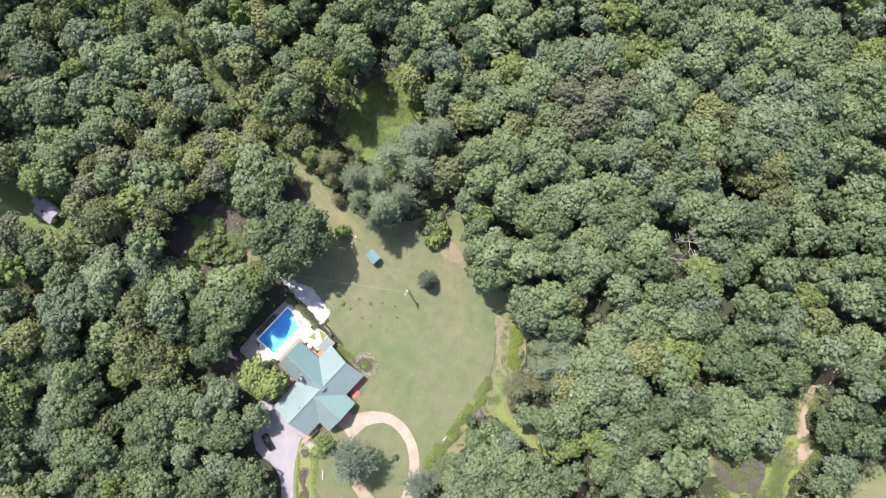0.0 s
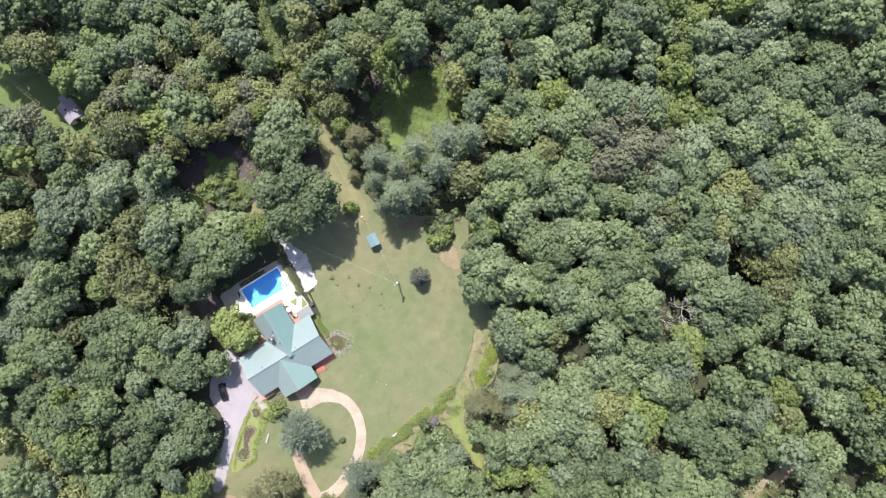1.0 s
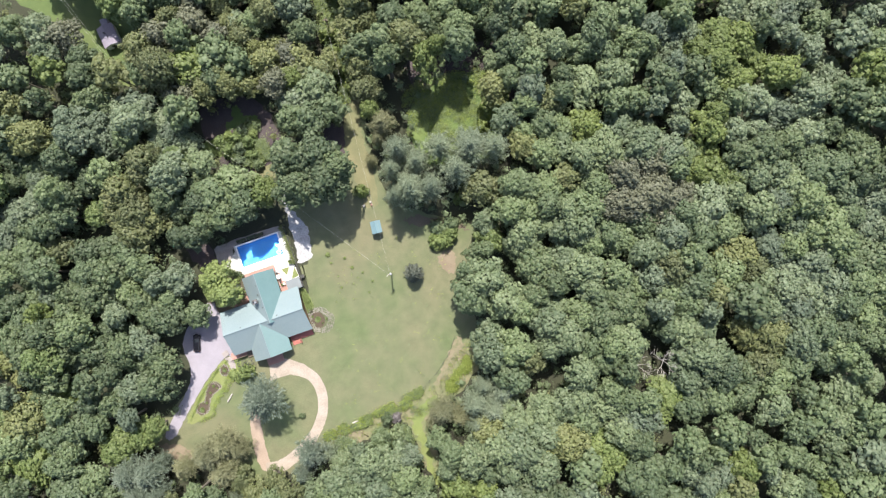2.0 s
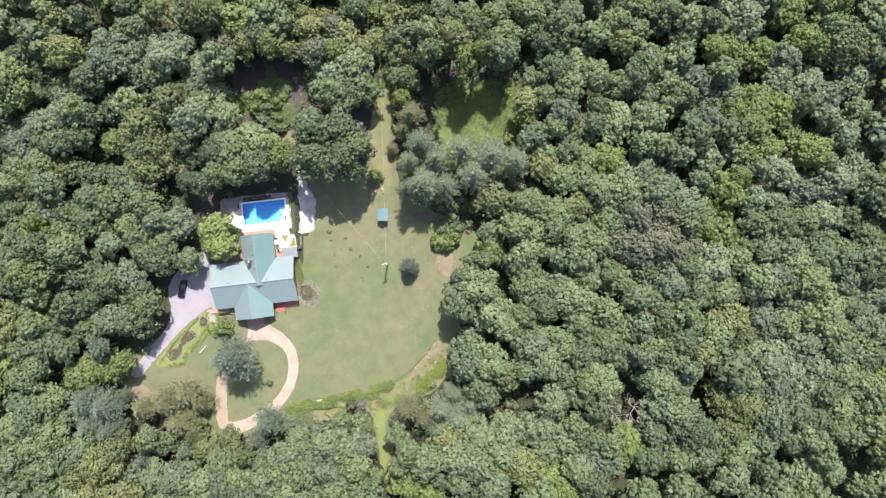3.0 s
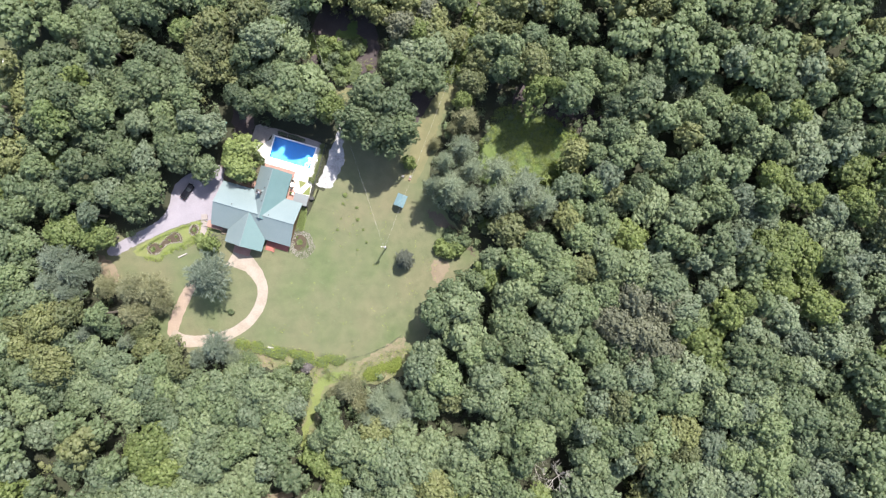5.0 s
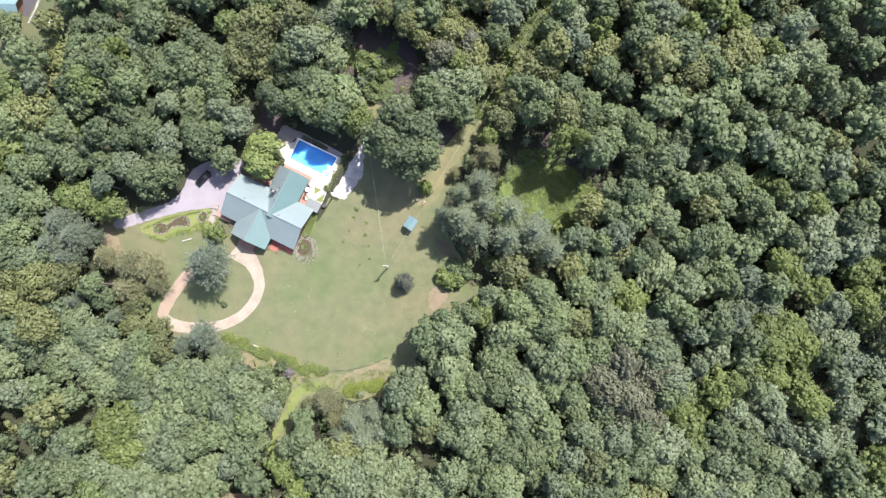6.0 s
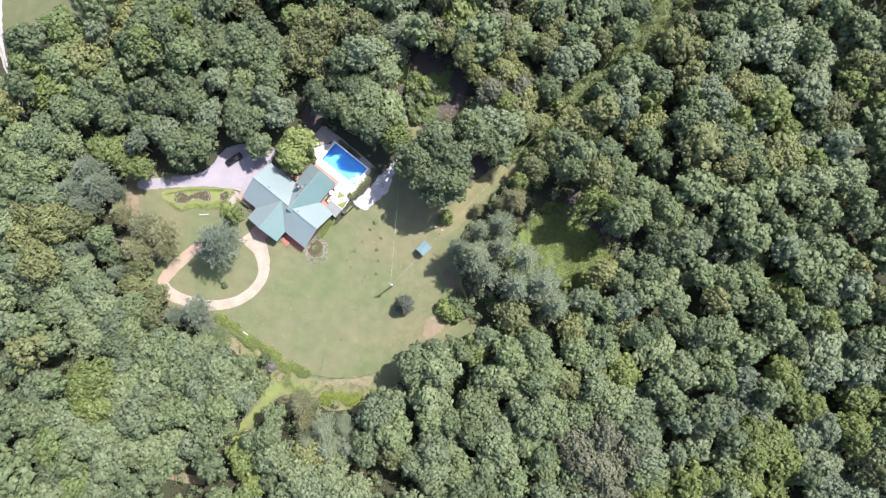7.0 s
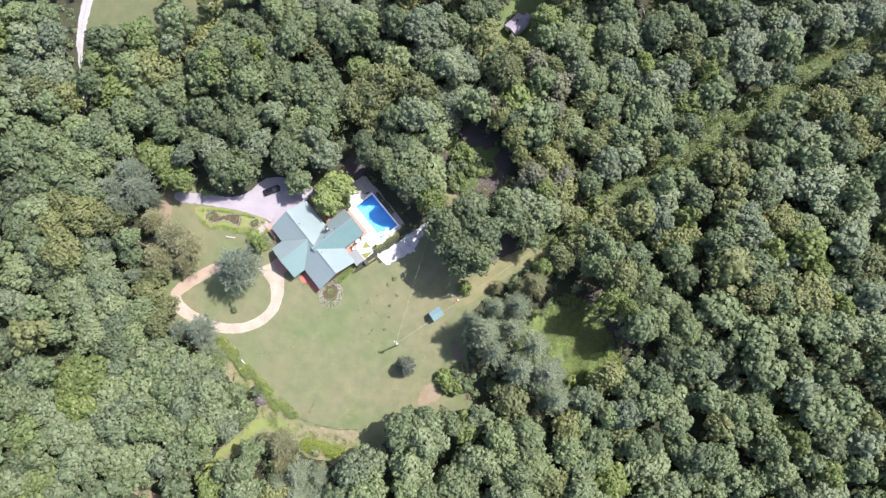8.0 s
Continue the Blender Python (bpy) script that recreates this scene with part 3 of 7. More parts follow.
def ring_slab(name, outer, hole, z, thick, mat, label, category):
    """A flat slab with a rectangular opening through it."""
    x0, x1, y0, y1 = hole
    ox0, ox1, oy0, oy1 = outer
    bm = bmesh.new()
    for a, b, c, d in ((ox0, x0, oy0, oy1), (x1, ox1, oy0, oy1), (x0, x1, oy0, y0), (x0, x1, y1, oy1)):
        box(bm, (b - a, d - c, thick), ((a + b) / 2, (c + d) / 2, z - thick / 2))
    return tagged(part(name, bm, mat), label, category, kind="structure")


def make_pool():
    pool = thing("swimming_pool", "rectangular in-ground pool with a bright blue liner", "pool")
    bm = bmesh.new()
    w, d, cx, cy = PX1 - PX0, PY1 - PY0, (PX0 + PX1) / 2, (PY0 + PY1) / 2
    box(bm, (w, d, 0.1), (cx, cy, -1.55))
    for sx in (-1, 1):
        box(bm, (0.12, d + 0.24, 1.7), (cx + sx * (w / 2 + 0.06), cy, -0.76))
    for sy in (-1, 1):
        box(bm, (w, 0.12, 1.7), (cx, cy + sy * (d / 2 + 0.06), -0.76))
    part("basin", bm, M_BLUELINER, pool, "blue vinyl liner")
    bm = bmesh.new()
    for sx in (-1, 1):
        box(bm, (0.35, d + 0.7, 0.1), (cx + sx * (w / 2 + 0.175), cy, 0.14), bevel=0.02)
    for sy in (-1, 1):
        box(bm, (w, 0.35, 0.1), (cx, cy + sy * (d / 2 + 0.175), 0.14), bevel=0.02)
    part("coping", bm, M_WHITEP, pool, "white coping")
    m, tree, b = material("pool_water", 0.03)
    b.inputs["Base Color"].default_value = (0.80, 0.95, 1.0, 1)
    b.inputs["Transmission Weight"].default_value, b.inputs["IOR"].default_value = 1.0, 1.33
    bump(tree, b, noise_tex(tree, 1.6, 3.0, 0.5), 0.3, 0.05)
    bm = bmesh.new()
    bmesh.ops.create_grid(bm, x_segments=2, y_segments=2, size=0.5, matrix=Matrix.Translation((cx, cy, -0.04)) @ Matrix.Diagonal((w, d, 1, 1)))
    water = part("water", bm, m, pool, "clear rippled water")
    water.visible_shadow = False
    bm = bmesh.new()
    for s in (-0.22, 0.22):
        rod(bm, (PX1 - 1.4, PY0 + 0.3 + s, -0.6), (PX1 - 1.4, PY0 + 0.3 + s, 0.7), 0.04)
        rod(bm, (PX1 - 1.4, PY0 + 0.3 + s, 0.7), (PX1 - 1.4, PY0 - 0.5 + s, 0.2), 0.04)
    part("ladder", bm, M_METAL, pool, "steel ladder")


def make_float(x, y, r):
    f = thing("pool_float", "white inflatable ring floating on the pool", "float", "pool floats", at=(x, y, 0.06))
    bm = bmesh.new()
    n, k = 18, 8
    vs = [[bm.verts.new(((r + 0.16 * math.cos(b * math.tau / k)) * math.cos(a * math.tau / n), (r + 0.16 * math.cos(b * math.tau / k)) * math.sin(a * math.tau / n), 0.16 * math.sin(b * math.tau / k))) for b in range(k)] for a in range(n)]
    for a in range(n):
        for b in range(k):
            bm.faces.new((vs[a][b], vs[(a + 1) % n][b], vs[(a + 1) % n][(b + 1) % k], vs[a][(b + 1) % k]))
    part("ring", bm, M_WHITEP, f, smooth=True)


make_pool()
make_float(-40.3, 12.4, 0.45)
make_float(-39.7, 13.4, 0.38)
ring_slab("pool_deck", (-51.0, -37.7, 9.9, 17.6), (PX0, PX1, PY0, PY1), 0.09, 0.5, M_CONCRETE, "sunlit pale concrete deck round the pool", "deck")
ground_patch("stone_terrace", [(-55.8, 18.4), (-52.4, 19.1), (-41.5, 19.1), (-37.4, 18.5), (-37.4, 15.9), (-38.0, 17.2), (-50.9, 17.5), (-50.9, 10.1), (-53.4, 11.6), (-55.4, 13.2)], 0.05, M_PAVER, "tan stone terrace beside the pool", "terrace", jitter=0.15)
ground_patch("terrace", [(-51.7, 10.2), (-37.7, 10.2), (-37.4, 4.5), (-38.5, 4.2), (-43.1, 3.1), (-43.1, 9.8), (-51.7, 9.8)], 0.045, M_CONCRETE, "white concrete terrace", "terrace", sharp=True)
ground_patch("terrace_west", [(-55.0, 13.5), (-52.6, 14.7), (-50.9, 15.9), (-50.9, 10.2), (-53.3, 11.8)], 0.058, M_CONCRETE, "white concrete terrace", "terrace", jitter=0.1)
ground_patch("grass_triangle", [(-41.2, 8.0), (-39.0, 8.0), (-40.3, 6.1)], 0.056, M_WEED, "triangle of grass between white walks", "grass", sharp=True)
ground_patch("grass_corner", [(-37.8, 7.7), (-37.5, 5.0), (-39.4, 4.8)], 0.056, M_WEED, "corner of grass between white walks", "grass", sharp=True)
ground_patch("red_patio", [(-42.9, 7.7), (-41.9, 7.4), (-41.9, 5.3), (-39.7, 3.4), (-39.7, 2.5), (-42.9, 2.5)], 0.056, M_BRICK, "red paved patio beside the house", "patio", sharp=True)
ground_patch("front_step", [(-52.4, -12.1), (-48.0, -12.1), (-48.0, -14.5), (-52.4, -14.5)], 0.042, M_BRICK, "red paved step before the south gable", "paving", sharp=True)
ground_patch("side_bed", [(-38.7, 0.7), (-37.1, 1.3), (-36.4, -4.2), (-38.3, -5.1)], 0.03, M_WEED, "green planted strip along the house", "bed", jitter=0.1)


def make_patio_chair(x, y, rz, mat):
    c = thing("patio_chair", "slatted patio chair on the red paving", "chair", "patio chairs", at=(x, y, 0.056), rz=rz)
    part("seat", made_box((0.5, 0.5, 0.05), (0, 0, 0.42)), mat, c)
    part("backrest", made_box((0.5, 0.05, 0.5), (0, 0.24, 0.68), rx=-12), mat, c)
    for sx in (-0.2, 0.2):
        for sy in (-0.2, 0.2):
            bm = bmesh.new()
            rod(bm, (sx, sy, 0), (sx, sy, 0.42), 0.025)
            part("leg", bm, M_DARK, c)


def make_patio_table(x, y):
    c = thing("patio_table", "round white patio table", "table", at=(x, y, 0.056))
    bm = bmesh.new()
    rod(bm, (0, 0, 0.7), (0, 0, 0.74), 0.6, sides=20)
    part("tabletop", bm, M_WHITEP, c)
    bm = bmesh.new()
    rod(bm, (0, 0, 0.04), (0, 0, 0.7), 0.05)
    rod(bm, (0, 0, 0), (0, 0, 0.05), 0.3, sides=12)
    part("pedestal", bm, M_DARK, c)


make_patio_table(-42.4, 6.4)
make_patio_chair(-42.5, 7.3, 10, M_DARK)
make_patio_chair(-42.3, 5.5, 170, M_DARK)
make_patio_chair(-41.6, 4.2, 240, M_WHITEP)
make_patio_chair(-40.4, 2.9, 200, M_DARK)


def make_diving_board():
    b = thing("diving_board", "white diving board at the pool's end", "diving board", at=(PX1 + 0.8, 14.2, 0.09))
    part("board", made_box((2.6, 0.5, 0.06), (-0.6, 0, 0.45), bevel=0.02), M_WHITEP, b)
    part("stand", made_box((0.7, 0.45, 0.42), (0.3, 0, 0.21)), M_METAL, b)


make_diving_board()


def make_planter(x, y, w, d):
    p = thing("planter", "dark planter with shrubs at the pool edge", "planter", at=(x, y, 0.05))
    part("trough", made_box((w, d, 0.5), (0, 0, 0.25), bevel=0.03), M_DARK, p)
    rng = random.Random(int(x * 10))
    bm = bmesh.new()
    for i in range(int(w * 60)):
        c = Vector((rng.uniform(-w / 2, w / 2), rng.uniform(-d / 2, d / 2), 0.5 + rng.random() * 0.4))
        v = [bm.verts.new(c + Vector((rng.uniform(-0.2, 0.2), rng.uniform(-0.2, 0.2), rng.uniform(-0.1, 0.1)))) for _ in range(3)]
        bm.faces.new(v)
    part("plant", bm, M_DARKLEAF, p)


make_planter(-48.5, 18.3, 2.4, 0.8)
make_planter(-45.6, 18.4, 2.8, 0.8)
make_planter(-43.4, 18.3, 1.6, 0.8)


# ---- beds, fences, sheds, pole, car ----
def stone_mesh(seed):
    """A unit field stone, rough all round."""
    rng = random.Random(seed)
    bm = bmesh.new()
    for v in bmesh.ops.create_icosphere(bm, subdivisions=1, radius=1.0)["verts"]:
        v.co *= rng.uniform(0.75, 1.15)
    me = bpy.data.meshes.new("stone")
    bm.to_mesh(me)
    bm.free()
    me.materials.append(M_ROCK)
    return me


STONES = [stone_mesh(40 + i) for i in range(5)]


def make_bed(outline, plants, label, rows=1, seed=3, soil=None):
    """A mulched bed in a ring of rough stones, with rosettes of plants."""
    rng = random.Random(seed)
    bed = thing("flower_bed", label, "flower bed")
    pts = smooth_outline(outline, 8, 0.05, seed)
    bm = bmesh.new()
    f = bm.faces.new([bm.verts.new((x, y, 0.06)) for x, y in (smooth_outline(soil, 8, 0.05, seed) if soil else pts)])
    bm.normal_update()
    if f.normal.z < 0:
        f.normal_flip()
    bmesh.ops.triangulate(bm, faces=bm.faces)
    part("soil", bm, M_MULCH, bed)
    mx, my = sum(p[0] for p in (soil or outline)) / len(soil or outline), sum(p[1] for p in (soil or outline)) / len(soil or outline)
    for row in range(rows):
        shrink = row * 0.34 / max(1, rows - 1) if soil else row * 0.1
        for i, (x, y) in enumerate(pts):
            nx, ny = pts[(i + 1) % len(pts)]
            n = max(1, int(math.hypot(nx - x, ny - y) / (0.36 if soil else 0.28)))
            for k in range(n):
                f = k / n
                px, py = x + (nx - x) * f, y + (ny - y) * f
                px, py = px + (mx - px) * shrink, py + (my - py) * shrink
                if rng.random() < 0.9:
                    r = rng.uniform(0.09, 0.19) if soil else rng.uniform(0.09, 0.17)
                    stone = new("stone", STONES[rng.randrange(5)])
                    stone.parent = bed
                    stone.matrix_basis = pose(px + rng.uniform(-0.16, 0.16), py + rng.uniform(-0.16, 0.16), 0.04 + r * 0.3, 0, 0, rng.uniform(0, 360)) @ Matrix.Diagonal((r * rng.uniform(0.8, 1.3), r * rng.uniform(0.8, 1.2), r * rng.uniform(0.5, 0.8), 1))
    for x, y, r in plants:
        bm = bmesh.new()
        root = bm.verts.new((x, y, 0.07))
        for k in range(int(80 * r) + 12):
            a, q, z = rng.uniform(0, math.tau), r * rng.uniform(0.45, 1.1), rng.uniform(0.12, 0.24)
            tip = bm.verts.new((x + q * math.cos(a), y + q * math.sin(a), z))
            side = bm.verts.new((x + q * 0.85 * math.cos(a + 0.35), y + q * 0.85 * math.sin(a + 0.35), z + 0.03))
            bm.faces.new((root, side, tip))
        part("plant", bm, M_LIME, bed)


ground_patch("bed_paving", [(-38.4, -4.8), (-36.4, -4.2), (-34.5, -4.8), (-33.3, -6.3), (-32.3, -7.7), (-33.3, -10.1), (-35.3, -11.1), (-37.5, -10.5), (-38.5, -8.6)], 0.03, M_FARLAWN, "mossy green margin of the garden bed", "grass", jitter=0.1)
make_bed([(-38.4, -4.8), (-36.4, -4.2), (-34.5, -4.8), (-33.3, -6.3), (-32.3, -7.7), (-33.3, -10.1), (-35.3, -11.1), (-37.5, -10.5), (-38.5, -8.6)],
         [(-36.5, -7.3, 0.85), (-37.5, -6.2, 0.4), (-35.6, -8.6, 0.3), (-37.7, -8.3, 0.3), (-34.2, -7.9, 0.4), (-33.9, -9.0, 0.3)], "stone-ringed garden bed at the house corner", 5, 5, [(-38.1, -6.0), (-36.9, -5.2), (-35.7, -5.5), (-34.9, -6.6), (-34.8, -8.0), (-35.6, -9.2), (-36.8, -9.6), (-37.9, -8.9), (-38.4, -7.5)])
make_bed([(-64.7, -11.1), (-63.4, -10.4), (-62.3, -11.5), (-63.1, -13.1), (-64.5, -13.0)], [(-63.5, -11.8, 0.65), (-64.3, -12.5, 0.3), (-62.9, -12.6, 0.25)], "small round flower bed ringed with stones", 2, 6)
make_bed([(-69.5, -14.9), (-68.0, -13.6), (-66.3, -14.2), (-65.8, -15.6), (-67.5, -16.5), (-69.1, -17.4), (-69.9, -18.8), (-71.0, -20.6), (-73.0, -20.9), (-74.0, -19.4), (-72.9, -18.0), (-71.1, -17.7)], [(-72.3, -19.6, 0.75), (-70.6, -18.3, 0.45), (-68.9, -16.2, 0.4), (-67.6, -14.8, 0.5), (-66.8, -15.6, 0.3), (-71.4, -18.0, 0.25)], "long curving flower bed edged with pale stones", 2, 7)


ground_patch("garden_walk", [(-62.4, -9.0), (-60.9, -9.2), (-60.4, -11.6), (-61.2, -13.0), (-61.9, -12.6), (-62.0, -10.8)], 0.034, M_PAVER, "tan stone walk from the porch to the beds", "path", jitter=0.12)
ground_patch("garden_patio", [(-56.6, 5.0), (-54.6, 5.3), (-51.9, 5.0), (-51.9, 2.9), (-56.4, 2.9)], 0.03, M_BRICK, "shaded red brick patio in the side garden", "patio", jitter=0.1)


def make_arbour(x, y, rz):
    """A garden arbour of dark iron hoops and cross bars."""
    a = thing("garden_arbour", "dark iron hoop arbour beside the porch", "arbour", at=(x, y, 0.02), rz=rz)
    for v in (-0.7, 0.0, 0.7):
        bm = bmesh.new()
        pts = [(0.9 * math.cos(k * math.pi / 10), v, 1.3 + 0.9 * math.sin(k * math.pi / 10)) for k in range(11)]
        pts = [(0.9, v, 0)] + pts + [(-0.9, v, 0)]
        for p, q in zip(pts, pts[1:]):
            rod(bm, p, q, 0.05, sides=6)
        part("hoop", bm, M_DARK, a)
    for k in (2, 5, 8):
        bm = bmesh.new()
        u, w = 0.9 * math.cos(k * math.pi / 10), 1.3 + 0.9 * math.sin(k * math.pi / 10)
        rod(bm, (u, -0.75, w), (u, 0.75, w), 0.04, sides=6)
        part("cross_bar", bm, M_DARK, a)


make_arbour(-56.2, -12.0, 35)
make_arbour(-58.6, -11.4, -10)


def make_pot(x, y, r, mat, leaf):
    """A flared pot with a tuft of leaves."""
    p = thing("flower_pot", "flower pot with leafy plants in the side garden", "pot", "pots in the garden", at=(x, y, 0.034))
    rng = random.Random(int(x * 70 + y * 31))
    bm = bmesh.new()
    rod(bm, (0, 0, 0), (0, 0, r * 1.1), r * 0.6, r * 0.9, sides=12)
    rod(bm, (0, 0, r * 1.1), (0, 0, r * 1.3), r, r, sides=12)
    part("pot", bm, mat, p)
    bm = bmesh.new()
    root = bm.verts.new((0, 0, r * 1.25))
    for _ in range(46):
        a, q, z = rng.uniform(0, math.tau), r * rng.uniform(0.5, 1.6), r * (1.5 + rng.random())
        bm.faces.new((root, bm.verts.new((q * math.cos(a), q * math.sin(a), z)), bm.verts.new((q * 0.85 * math.cos(a + 0.5), q * 0.85 * math.sin(a + 0.5), z + 0.05))))
    part("plant", bm, leaf, p)


for x, y, r, mat, leaf in ((-52.6, 8.6, 0.42, M_BRICK, M_LIME), (-52.9, 7.6, 0.36, M_CONCRETE, M_BEECH), (-52.4, 6.6, 0.4, M_CONCRETE, M_PALELIME), (-52.7, 5.6, 0.34, M_BRICK, M_LIME), (-52.3, 9.4, 0.36, M_PAVER, M_PALELIME),
                           (-42.2, 1.9 + 2.3, 0.3, M_BRICK, M_LIME), (-38.3, 9.0, 0.42, M_CONCRETE, M_YELLOW), (-51.4, 10.6, 0.36, M_BRICK, M_OAK)):
    make_pot(x, y, r, mat, leaf)


def make_log(x, y, length, rz, label):
    b = thing("log", label, "log", at=(x, y, 0.0), rz=rz)
    bm = bmesh.new()
    rod(bm, (-length / 2, 0, 0.22), (length / 2, 0, 0.22), 0.24, 0.2, sides=10)
    part("stem", bm, M_DEADWOOD, b)


make_log(-64.5, -19.0, 2.4, 42, "pale cut log lying on the grass")
make_log(-35.9, -35.5, 1.8, 4, "pale cut log lying by the fence")


def make_fence(name, line, step, height, label, rails=2, thick=0.05):
    f = thing(name, label, "fence")
    prev = None
    post_mesh = None
    for (ax, ay), (bx, by) in zip(line, line[1:]):
        n = max(1, round(math.hypot(bx - ax, by - ay) / step))
        for i in range(n):
            x, y = ax + (bx - ax) * i / n, ay + (by - ay) * i / n
            if post_mesh is None:
                bm = bmesh.new()
                rod(bm, (0, 0, 0), (0, 0, height), 0.07, 0.06, sides=6)
                p = part("post", bm, M_DARK, f)
                post_mesh = p.data
            else:
                p = new("post", post_mesh)
                p.parent = f
            p.location = (x, y, 0)
            if prev:
                bm = bmesh.new()
                for k in range(rails):
                    z = height * (0.9 - 0.4 * k)
                    rod(bm, (*prev, z), (x, y, z), thick, sides=5)
                part("rail", bm, M_DARK, f)
            prev = (x, y)


make_fence("garden_fence", [(-36.9, 18.8), (-36.9, 8.0), (-37.1, 0.1)], 2.0, 1.3, "dark rail fence between hedge and lawn", 3)
make_fence("old_fence", [(-45.3, -36.8), (-34.9, -36.1), (-21.0, -34.9), (-16.9, -33.1), (-11.8, -30.2), (-7.2, -26.4), (-4.7, -23.2), (-3.8, -21.0)], 2.6, 1.1, "old dark wire and post fence along the lawn's edge", 2, 0.018)


def make_shed(name, label, x, y, rz, w, d, wall, ridge, roof_mat, wall_mat, over=0.3):
    s = thing(name, label, "shed", at=(x, y, 0), rz=rz)
    bm = bmesh.new()
    gable_wall(bm, -w / 2, w / 2, -d / 2, d / 2, wall, ridge - 0.12, "y")
    part("wall", bm, wall_mat, s)
    for sx in (-1, 1):
        e = w / 2 + over
        metal_slope("roof", [(0, d / 2 + over, ridge), (0, -d / 2 - over, ridge), (sx * e, -d / 2 - over, wall - over * (ridge - wall) / (w / 2)), (sx * e, d / 2 + over, wall - over * (ridge - wall) / (w / 2))], s, 0.5, roof_mat)
    part("door", made_box((0.9, 0.06, min(1.9, wall - 0.1)), (0, -d / 2 - 0.03, min(1.9, wall - 0.1) / 2)), M_DARK, s)
    return s


make_shed("garden_shed", "small garden shed with a teal metal roof", -14.3, 10.2, -6, 2.1, 2.7, 2.5, 3.3, M_TEAL, M_LOG, 0.25)
grey = make_shed("outbuilding", "grey outbuilding with a shingled gable roof", -62.8, 78.5, 6, 3.9, 5.0, 2.4, 3.3, M_GREYROOF, M_WHITEP, 0.22)
part("lean_to", made_box((1.7, 2.4, 1.9), (0.3, 3.6, 0.95)), M_GREYROOF, grey)
part("flue", made_box((0.3, 0.3, 0.9), (-0.3, 0.4, 3.5)), M_DARK, grey)


def make_pole(x, y, h, label, bright=False):
    p = thing("utility_pole", label, "utility pole", at=(x, y, 0), rz=20)
    bm = bmesh.new()
    rod(bm, (0, 0, 0), (0, 0, h), 0.17, 0.12, sides=12)
    part("post", bm, M_POLE, p)
    part("crossarm", made_box((1.2, 0.1, 0.12), (0, 0.12, h - 0.5)), M_DEADWOOD if bright else M_POLE, p)
    for s in (-0.5, 0, 0.5):
        bm = bmesh.new()
        rod(bm, (s, 0.12, h - 0.43), (s, 0.12, h - 0.15), 0.07, 0.09, sides=8)
        part("insulator", bm, M_WHITEP if bright else M_DARK, p)
    bm = bmesh.new()
    rod(bm, (0.32, -0.1, h - 1.9), (0.32, -0.1, h - 1.0), 0.24, sides=14)
    part("transformer", bm, M_METAL if bright else M_TIMBER, p)


POLE = (-14.6, -2.3, 9.0)
make_pole(*POLE, "wooden utility pole with a crossarm on the lawn", True)
make_pole(-60.6, 64.2, 8.0, "wooden utility pole beside the outbuilding")
make_pole(-9.0, 62.0, 9.0, "wooden utility pole at the woods' edge")


def make_wire(a, b, sag, label):
    cu = bpy.data.curves.new("power_line", "CURVE")
    cu.dimensions, cu.bevel_depth, cu.bevel_resolution = "3D", 0.013, 1
    sp = cu.splines.new("POLY")
    sp.points.add(20)
    for i in range(21):
        f = i / 20
        p = Vector(a).lerp(Vector(b), f)
        sp.points[i].co = (p.x, p.y, p.z - 4 * sag * f * (1 - f), 1)
    cu.materials.append(M_WIRE)
    tagged(new("power_line", cu), label, "power line", "overhead lines")


top = (POLE[0], POLE[1] + 0.1, 8.9)
make_wire(top, (-60.6, 64.2, 7.9), 1.2, "thin bright overhead wire crossing the lawn")
make_wire((top[0] + 0.3, top[1], 8.9), (-9.0, 62.0, 8.9), 0.9, "thin bright overhead wire along the grass track")
make_wire((-9.0, 62.0, 8.9), (1.6, 150.0, 8.9), 0.9, "thin overhead wire above the cut")
make_wire((-60.8, 64.2, 7.8), (-72.5, 99.0, 8.7), 0.3, "thin overhead wire beside the outbuilding")
make_wire((-60.3, 64.4, 7.8), (-71.9, 99.2, 8.7), 0.3, "thin overhead wire beside the outbuilding")


